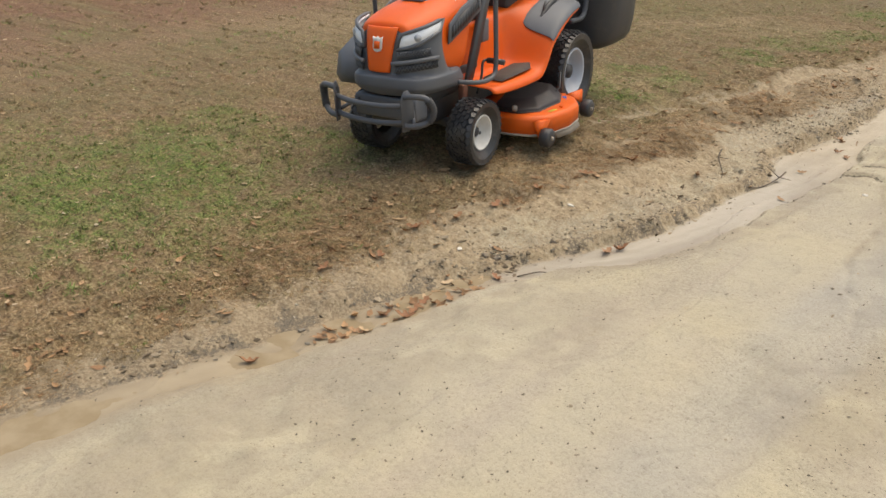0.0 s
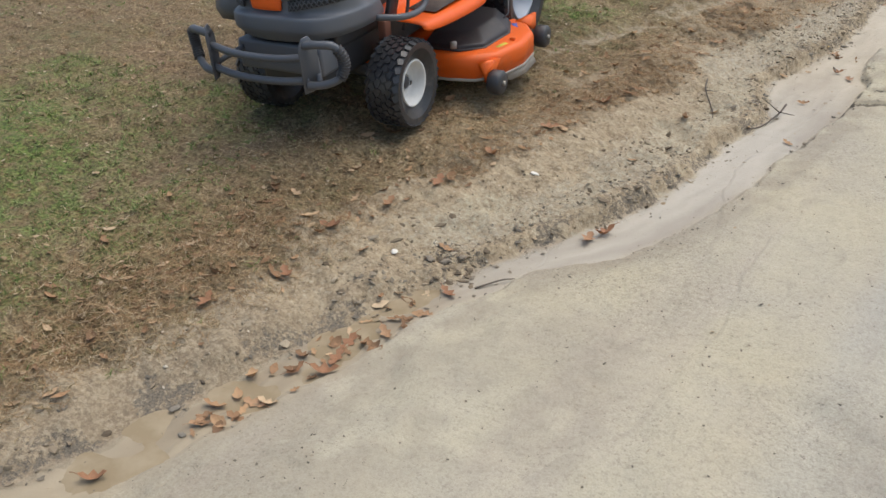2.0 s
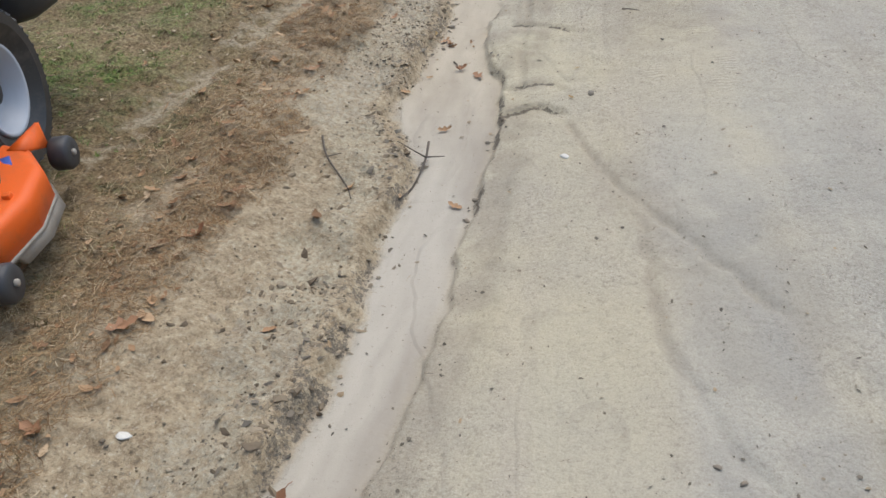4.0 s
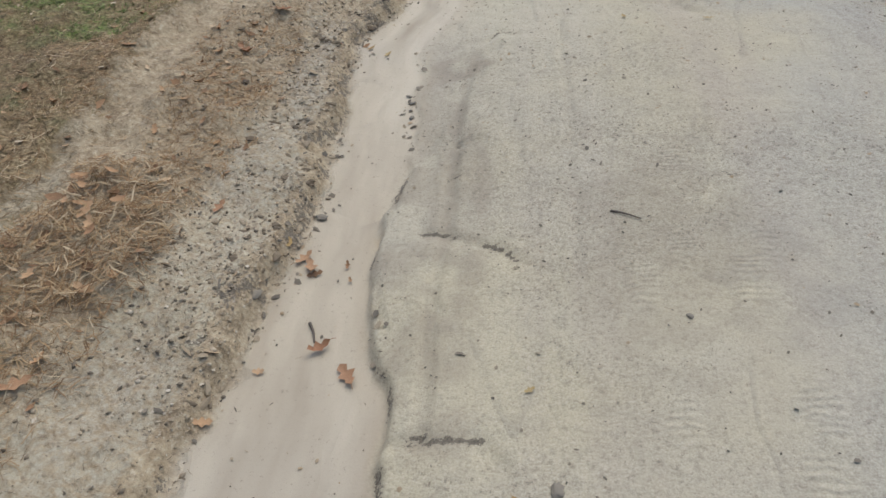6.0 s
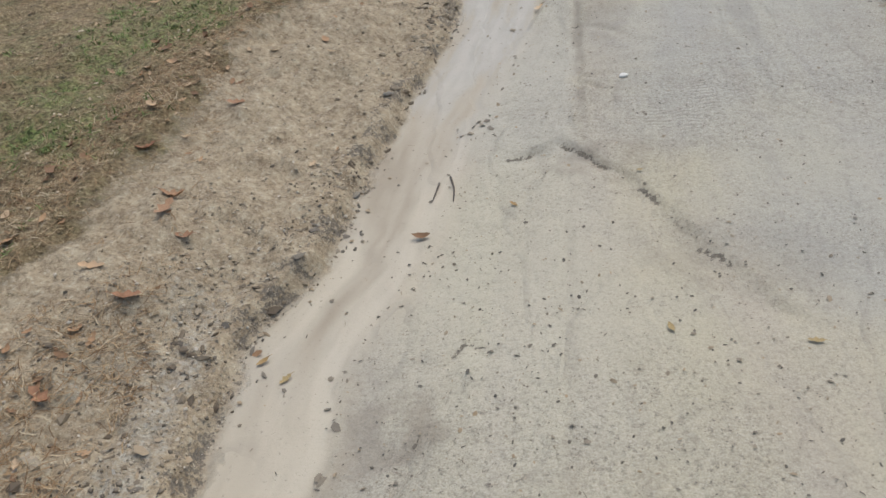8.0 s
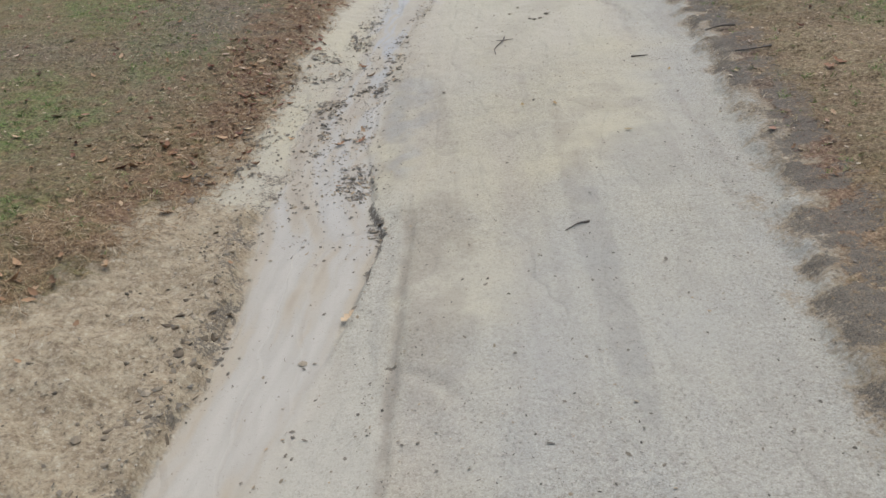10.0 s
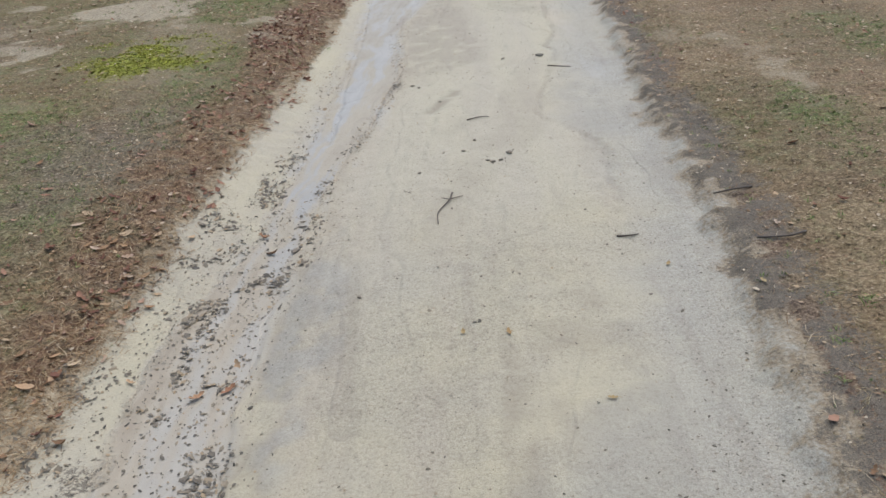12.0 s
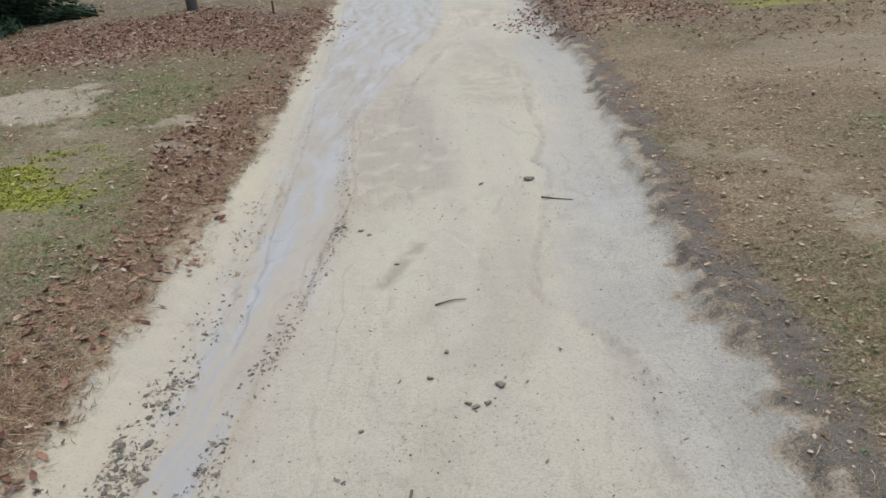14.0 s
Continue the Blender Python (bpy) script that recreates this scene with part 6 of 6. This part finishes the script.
pieces("grit", FLAKES, GRIT, x, y, 0.004 + 0.014 * rng.random(len(x)) ** 4, 0.001, 0.3, "dark grit and soil crumbs strewn over the sand", "grit", 0.9)
x, y = sow(110000, -1.9, 0.6, 1.0, 20.5, debris)
x4, y4 = sow(110000, -1.2, 0.35, 11.8, 15.3, debris)
x, y = np.concatenate([x, x4]), np.concatenate([y, y4])
x2, y2 = sow(75000, -0.6, 3.4, 1.0, 26, lambda x, y: np.clip((x > channel_right(y)) * (x < verge_right(y)) * (0.15 + 0.85 * smooth(1.8, 4.5, y)) * (0.05 + 0.22 * clumped(x, y, 0.8, 384, 0.3) + 0.5 * patch(x, y, 0.1, 9.0, 0.7, 2.6, 386) * clumped(x, y, 0.5, 385, 0.35)) * (1 - 0.6 * smooth(0.8, 1.2, x)) + 0.7 * smooth(-0.12, 0.1, x - verge_right(y) + 0.25 * rough_noise(x, y, 0.4, 381)) * (1 - smooth(0.2, 0.5, x - verge_right(y))) * clumped(x, y, 0.4, 382, 0.5), 0, 1))
x3, y3 = sow(110000, -0.6, 2.0, 2.8, 22.0, crack_bits)
x5, y5 = sow(90000, -0.7, 0.7, 14.6, 21.0, lambda x, y: 0.9 * debris(x, y))
x6, y6 = sow(34000, -0.55, 1.7, 6.8, 24.0, lambda x, y: (x > channel_right(y)) * (x < verge_right(y) - 0.4) * np.clip(0.03 + 0.5 * clumped(x, y, 0.7, 388, 0.25) + 0.4 * smooth(1.4, 0.7, np.abs(y - 8.5)), 0, 0.6))
x3, y3 = np.concatenate([x3, x5, x6]), np.concatenate([y3, y5, y6])
x, y = np.concatenate([x, x2, x3]), np.concatenate([y, y2, y3])
wide = len(x) - len(x3)
size = np.concatenate([0.007 + np.where(debris(x[:wide], y[:wide]) > 0.1, 0.036, 0.018) * rng.random(wide) ** 2.2, 0.005 + (0.012 + 0.013 * smooth(13.5, 15.5, y3)) * rng.random(len(x3)) ** 2.4])
pieces("dark_debris", FLAKES, DARK_BITS, x, y, size, 0.003, 0.25, "wet dark leaf crumbs washed up in the channel", "debris", 1.1)
x, y = sow(16000, -1.6, 2.6, 1.0, 22, lambda x, y: np.clip(0.25 * debris(x, y) + 0.06 * (x > channel_left(y)) * (x < verge_right(y)) * (0.5 + 2 * np.maximum(0, rough_noise(x, y, 0.5, 383))), 0, 1))
x2, y2 = sow(60000, -2.2, 0.0, 0.8, 14.0, lambda x, y: bank_strip(x, y) * (0.08 + 0.5 * clumped(x, y, 0.5, 387, 0.35)))
x, y = np.concatenate([x, x2]), np.concatenate([y, y2])
pieces("chaff", STRAWS, CHAFF, x, y, rng.uniform(0.010, 0.04, len(x)), 0.002, 0.08, "short brown stems and chaff lying on sand and bank", "chaff")

# moss
x, y = sow(12000, -2.8, -1.2, 17.0, 19.2, lambda x, y: ground_masks(x, y)["moss"])
x2, y2 = sow(6000, 4, 9, 22, 25.5, lambda x, y: ground_masks(x, y)["moss"])
x, y = np.concatenate([x, x2]), np.concatenate([y, y2])
pieces("moss", [tuft_template(k + 80, 6, 0.9, 0.22, 0.5) for k in range(5)], MOSS, x, y, rng.uniform(0.015, 0.035, len(x)), -0.003, 0.2, "bright yellow-green moss in a thick patch", "moss")


# ---- water lying in the channel ----
def puddle():
    n = Nodes("muddy_water")
    n.feed(n.bsdf.inputs["IOR"], 1.33)
    mat = n.out(n.mix(n.ramp(n.noise(9, 5), 0.4, 0.65), (0.29, 0.222, 0.135), (0.36, 0.285, 0.185)), 0.42, normal=n.bump(n.noise(30, 3), 0.1, 0.003), spec=0.12)
    rows = []
    for yy in np.arange(0.7, 3.35, 0.05):
        a, b = float(channel_left(yy)) - 0.08, float(channel_right(yy)) + 0.06
        rows.append([(a + (b - a) * k / 6, float(yy), -0.066) for k in range(7)])
    ob = part("water", loft(rows, closed=False), mat, None)
    tagged(ob, "shallow muddy water standing in the erosion channel", "water", kind="structure")


puddle()


# ---- single leaves, stones, clods and twigs ----
def mesh_from(name, template, material, scale=1.0, thick=0.0):
    v, f = template
    me = mesh_of(name, np.asarray(v) * scale, f, True)
    me.materials.append(material)
    return me


def leaf_material(name, lo, hi):
    n = Nodes(name)
    col = n.mix(n.random(), lo, hi)
    col = n.mix(n.math("MULTIPLY", n.ramp(n.noise(60, 4), 0.4, 0.7), 0.55), col, (0.09, 0.045, 0.02))
    return n.out(col, 0.7, normal=n.bump(n.noise(150, 3), 0.3, 0.001))


ORANGE_LEAF = leaf_material("orange_brown_leaf", (0.33, 0.15, 0.07), (0.46, 0.27, 0.14))
YELLOW_LEAF = leaf_material("yellow_leaf", (0.40, 0.24, 0.08), (0.44, 0.33, 0.14))
STONE_MAT = scattered("single_stone", (0, (0.15, 0.13, 0.10)), (1, (0.25, 0.215, 0.165)), rough=0.85)
PALE_STONE = scattered("pale_stone", (0, (0.62, 0.58, 0.5)), (1, (0.7, 0.66, 0.58)), rough=0.7)
CLOD_MAT = scattered("dark_clod", (0, (0.15, 0.122, 0.088)), (1, (0.27, 0.222, 0.165)), rough=0.9)
BARK = painted("wet_bark", (0.115, 0.09, 0.068), 0.75, 0.4, bump=1)


def leaf_mesh(kind, curl, material):
    v, f = leaf_template(kind, curl)
    bm = bmesh.new()
    vs = [bm.verts.new(p) for p in v]
    for a in f:
        bm.faces.new([vs[i] for i in a])
    tube([(-0.5, 0, curl * 0.275), (-0.62, 0.03, curl * 0.3 + 0.02), (-0.74, 0.07, curl * 0.3)], 0.012, 5, bm=bm)
    me = bpy.data.meshes.new("leaf")
    bm.to_mesh(me)
    bm.free()
    for p in me.polygons:
        p.use_smooth = True
    me.materials.append(material)
    return me


ORANGE_LEAVES = [leaf_mesh(k, c, ORANGE_LEAF) for k, c in ((1, 0.5), (3, 0.8), (5, 0.6), (7, 1.2))]
YELLOW_LEAVES = [leaf_mesh(k, c, YELLOW_LEAF) for k, c in ((1, 0.3), (2, 0.5))]


def lay(me, name, x, y, size, label, category, group, lift=0.012, tilt=14, r=random.Random(5)):
    ob = new(name, me)
    z = float(ground_height(np.array([x]), np.array([y]))[0])
    ob.matrix_world = pose(x, y, z + lift, r.uniform(-tilt, tilt), r.uniform(-tilt, tilt), r.uniform(0, 360)) @ Matrix.Scale(size, 4)
    return tagged(ob, label, category, group)


for k, (lx, ly, s) in enumerate(((-1.19, 2.53, 0.10), (-1.14, 2.73, 0.09), (-1.12, 3.06, 0.10), (-1.17, 2.45, 0.11), (-1.24, 2.21, 0.09), (-1.25, 2.4, 0.08), (-1.22, 2.62, 0.1), (-1.36, 1.72, 0.09),
                                 (-1.1, 2.9, 0.08), (-1.3, 2.05, 0.08), (-0.90, 3.74, 0.12), (-0.86, 3.82, 0.11), (-1.11, 7.15, 0.07), (-0.77, 6.95, 0.09), (-0.8, 7.0, 0.08), (-0.67, 6.59, 0.08),
                                 (-0.57, 6.49, 0.10), (-1.19, 9.03, 0.08), (-1.30, 9.14, 0.11), (-1.32, 9.25, 0.1), (-1.31, 9.96, 0.09), (-1.54, 9.55, 0.09), (-0.9, 13.23, 0.10), (-1.2, 12.87, 0.10),
                                 (-1.15, 12.8, 0.11), (-1.62, 3.3, 0.1), (-1.55, 3.55, 0.11), (-1.5, 3.9, 0.1), (-1.44, 4.3, 0.11), (-1.6, 2.7, 0.1), (-1.7, 2.4, 0.1), (-1.4, 4.8, 0.1), (-1.36, 5.1, 0.09), (-1.66, 3.0, 0.11), (-1.38, 6.3, 0.1), (-1.33, 8.3, 0.1), (-1.25, 8.7, 0.1), (-0.30, 13.12, 0.08), (-0.18, 13.16, 0.08), (-0.3, 14.5, 0.07), (2.55, 13.4, 0.11), (2.62, 13.45, 0.1))):
    lay(ORANGE_LEAVES[k % 4], "fallen_leaf", lx, ly, s * 0.9, "curled orange-brown oak leaf on the bank", "leaf", "fallen leaves", 0.006, 10)
for k, (lx, ly, s) in enumerate(((0.74, 8.6, 0.07), (0.37, 8.65, 0.06), (-0.1, 9.36, 0.055), (-0.82, 8.59, 0.07), (-0.07, 6.39, 0.05), (-0.1, 6.06, 0.05), (0.96, 13.34, 0.07), (0.77, 13.37, 0.06),
                                 (2.06, 13.54, 0.07), (1.74, 13.86, 0.06), (-0.73, 8.52, 0.07), (0.35, 9.5, 0.04), (1.3, 12.88, 0.06), (-0.86, 7.05, 0.08))):
    lay(YELLOW_LEAVES[k % 2], "yellow_leaf", lx, ly, s * 0.65, "flat yellowish leaf lying on the sand", "leaf", "yellow leaves", 0.006, 6)

def lump_template(seed, crumbly):
    """A rounded or crumbly lump, 1 across."""
    bm = bmesh.new()
    bmesh.ops.create_icosphere(bm, subdivisions=3, radius=0.5)
    off = Vector((seed * 3.1, seed * 1.7, 0))
    v = []
    for q in bm.verts:
        c = q.co * (1 + 0.45 * noise.noise(q.co * 2.2 + off) + crumbly * noise.noise(q.co * 6.5 + off))
        v.append((c.x * 1.15, c.y * 0.8, c.z * 0.3))
    f = [[q.index for q in face.verts] for face in bm.faces]
    bm.free()
    return v, f


STONE_MESH = [mesh_from("stone", lump_template(k, 0.4), STONE_MAT) for k in range(3)]
PALE_MESH = mesh_from("pale_stone", lump_template(4, 0.15), PALE_STONE)
CLOD_MESH = [mesh_from("clod", lump_template(k, 0.5), CLOD_MAT) for k in (5, 6, 7)]
for k, (sx, sy, s) in enumerate(((-0.01, 6.09, 0.045), (0.36, 6.63, 0.025), (1.56, 17.85, 0.08), (-0.56, 8.04, 0.035), (-0.58, 8.1, 0.03), (-0.55, 7.92, 0.03), (-0.89, 5.9, 0.04), (-0.79, 7.23, 0.05), (0.16, 8.04, 0.02), (-0.9, 6.78, 0.05), (-1.42, 2.04, 0.04), (-1.3, 1.98, 0.03), (-0.7, 10.2, 0.05), (-0.72, 9.5, 0.05))):
    lay(STONE_MESH[k % 3], "stone", sx, sy, s * 0.75, "small dark grey-brown stone", "stone", "stones", s * 0.15, 10)
for sx, sy, s in ((-0.13, 5.51, 0.03), (0.345, 10.3, 0.035), (-1.3, 3.95, 0.035), (-1.42, 3.1, 0.03)):
    lay(PALE_MESH, "pale_stone", sx, sy, s, "small pale quartz stone", "stone", "pale stones", s * 0.15, 10)
for k, (sx, sy, s) in enumerate(((1.11, 15.42, 0.075), (1.05, 15.3, 0.06), (1.0, 15.28, 0.06), (0.97, 15.31, 0.05), (0.82, 15.52, 0.05), (0.54, 15.2, 0.04), (1.23, 17.86, 0.06), (0.66, 16.73, 0.05), (-0.10, 14.34, 0.08),
                                 (-0.65, 14.59, 0.07), (0.9, 15.72, 0.05), (0.23, 3.93, 0.035), (0.28, 3.88, 0.03), (-1.25, 3.2, 0.09), (-1.2, 3.25, 0.07), (-1.29, 3.16, 0.07), (-0.48, 5.3, 0.05), (-0.5, 5.15, 0.045), (-0.92, 12.31, 0.09), (0.3, 13.74, 0.05), (0.42, 17.3, 0.06), (0.48, 17.2, 0.05))):
    lay(CLOD_MESH[k % 3], "clod", sx, sy, s * 0.52, "dark lump of wet earth on the sand", "clod", "clods", s * 0.1, 12)


def twig(line, radius, forks=(), label="thin dark twig lying on the sand"):
    pts = [Vector((px, py, float(ground_height(np.array([px]), np.array([py]))[0]) + radius + dz)) for px, py, dz in line]
    base = pts[0].copy()
    bm = tube([p - base for p in curved(pts, 4)], radius, 7, radius * 0.45)
    ob = part("twig", bm, BARK, None)
    ob.location = base
    for f in forks:
        q = [Vector((px, py, float(ground_height(np.array([px]), np.array([py]))[0]) + radius + dz)) - base for px, py, dz in f]
        part("side_shoot", tube(curved(q, 4), radius * 0.6, 6, radius * 0.3), BARK, ob)
    tagged(ob, label, "twig", "twigs")


twig([(-1.06, 3.15, 0.0), (-1.0, 3.24, 0.012), (-0.97, 3.29, 0.005)], 0.004, label="short brown stick at the channel edge")
twig([(-1.16, 5.62, 0.01), (-1.1, 5.45, 0.02), (-1.0, 5.32, 0.005), (-0.96, 5.22, 0.0)], 0.005, [[(-1.1, 5.45, 0.02), (-1.05, 5.5, 0.01)]], "crooked dark twig on the bank")
twig([(-0.72, 5.72, 0.04), (-0.72, 5.58, 0.02), (-0.75, 5.4, 0.0), (-0.79, 5.26, -0.01)], 0.006, [[(-0.72, 5.6, 0.03), (-0.85, 5.68, 0.02)], [(-0.72, 5.6, 0.03), (-0.64, 5.62, 0.02)]], "forked dark twig across the wet channel")
twig([(0.74, 14.82, 0.01), (0.72, 14.72, 0.01), (0.66, 14.6, 0.0), (0.66, 14.45, 0.0)], 0.006, [[(0.72, 14.74, 0.01), (0.80, 14.79, 0.0)], [(0.72, 14.74, 0.01), (0.68, 14.79, 0.0)]])
twig([(1.56, 14.17, 0.0), (1.62, 14.16, 0.003), (1.67, 14.18, 0.0)], 0.006)
twig([(0.95, 11.88, 0.0), (0.9, 11.86, 0.003), (0.84, 11.81, 0.0)], 0.005)
twig([(1.60, 17.52, 0.0), (1.7, 17.46, 0.003), (1.79, 17.42, 0.0)], 0.006)
twig([(0.86, 16.18, 0.0), (0.95, 16.2, 0.003), (1.02, 16.21, 0.0)], 0.005)
twig([(-0.36, 9.62, 0.0), (-0.335, 9.52, 0.006), (-0.33, 9.44, 0.0)], 0.0045)
twig([(-0.40, 9.58, 0.0), (-0.41, 9.45, 0.003)], 0.004)
twig([(0.98, 1.66, 0.0), (1.05, 1.72, 0.003), (1.12, 1.74, 0.0)], 0.005)
twig([(0.19, 7.13, 0.0), (0.23, 7.11, 0.003), (0.28, 7.08, 0.0)], 0.004)
twig([(-0.72, 6.7, 0.0), (-0.7, 6.66, 0.003), (-0.69, 6.62, 0.0)], 0.005)
twig([(2.35, 14.55, 0.0), (2.24, 14.5, 0.01), (2.14, 14.52, -0.005)], 0.008, label="dark root end at the track edge")
twig([(2.4, 13.95, 0.0), (2.3, 13.92, 0.01), (2.18, 13.96, -0.005)], 0.007, label="dark root end at the track edge")


# ---- far end: young tree, marker post, evergreen ----
def bare_tree(x, y):
    z = float(ground_height(np.array([x]), np.array([y]))[0])
    t = new("tree")
    t.location = (x, y, z)
    tagged(t, "slim bare grey-brown tree trunk above fallen leaves", "tree")
    trunk = curved([(0, 0, -0.05), (-0.04, 0, 0.6), (-0.12, 0.05, 1.5), (-0.2, 0, 3.0), (-0.18, 0.1, 5.0)], 5)
    tr = part("trunk", tube([(0.02, 0, -0.1)] + trunk, 0.10, 12, 0.04), BARK, t)
    r = random.Random(3)
    for k in range(9):
        p = trunk[8 + k]
        a = r.uniform(0, 6.28)
        part("limb", tube(curved([p, p + Vector((0.5 * math.cos(a), 0.5 * math.sin(a), 0.45)), p + Vector((1.0 * math.cos(a), 1.0 * math.sin(a), 1.1))], 4), 0.025, 6, 0.006), BARK, tr)


def marker_post(x, y):
    z = float(ground_height(np.array([x]), np.array([y]))[0])
    p = new("marker_post")
    p.location = (x, y, z)
    tagged(p, "thin rust-brown driveway marker post with a pale cap", "marker post")
    part("post", tube([(0, 0, -0.1), (0, 0, 0.22)], 0.018, 10), RUST, p)
    part("cap", tube([(0, 0, 0.205), (0, 0, 0.27), (0, 0, 0.28)], 0.03, 10), EMBLEM, p, "pale reflective cap")


def evergreen(x, y):
    z = float(ground_height(np.array([x]), np.array([y]))[0])
    t = new("evergreen_tree")
    t.location = (x, y, z)
    tagged(t, "dark green evergreen with boughs down to the ground", "tree")
    part("trunk", tube([(0, 0, -0.1), (0.05, 0, 1.5), (0, 0, 4.2)], 0.11, 10, 0.02), BARK, t)
    r = np.random.default_rng(11)
    n = 7000
    h = 4.0 * r.uniform(0.0, 1.0, n) ** 1.8
    a = r.uniform(0, 2 * math.pi, n)
    reach = (1.95 - 0.42 * h) * (0.75 + 0.25 * np.sin(5 * a + 3 * h)) * np.sqrt(r.uniform(0.15, 1, n))
    px, py, pz = reach * np.cos(a), reach * np.sin(a), h - 0.2 * reach + 0.2
    pz = np.maximum(pz, 0.03 + 0.1 * r.random(n))
    tv, tf = tuft_template(5, 6, 1.0, 0.06)
    tv, tf = np.asarray(tv), np.asarray(tf)
    s = r.uniform(0.1, 0.24, n)
    v = tv[None] * s[:, None, None]
    c, sn = np.cos(a)[:, None], np.sin(a)[:, None]
    vx, vz = v[..., 2] * 0.9 + v[..., 0] * 0.4, v[..., 0] * 0.9 - v[..., 2] * 0.35
    v = np.stack([vx * c - v[..., 1] * sn + px[:, None], vx * sn + v[..., 1] * c + py[:, None], vz + pz[:, None]], -1)
    me = mesh_of("crown", v.reshape(-1, 3), (tf[None] + (np.arange(n) * len(tv))[:, None, None]).reshape(-1, 3), False)
    me.materials.append(NEEDLES)
    crown = new("crown", me)
    crown.parent = t


NEEDLES = scattered("evergreen_needles", (0, (0.015, 0.035, 0.018)), (0.6, (0.03, 0.06, 0.028)), (1, (0.05, 0.085, 0.035)))
bare_tree(-2.82, 26.5)
marker_post(-1.41, 25.9)
evergreen(-6.3, 26.2)
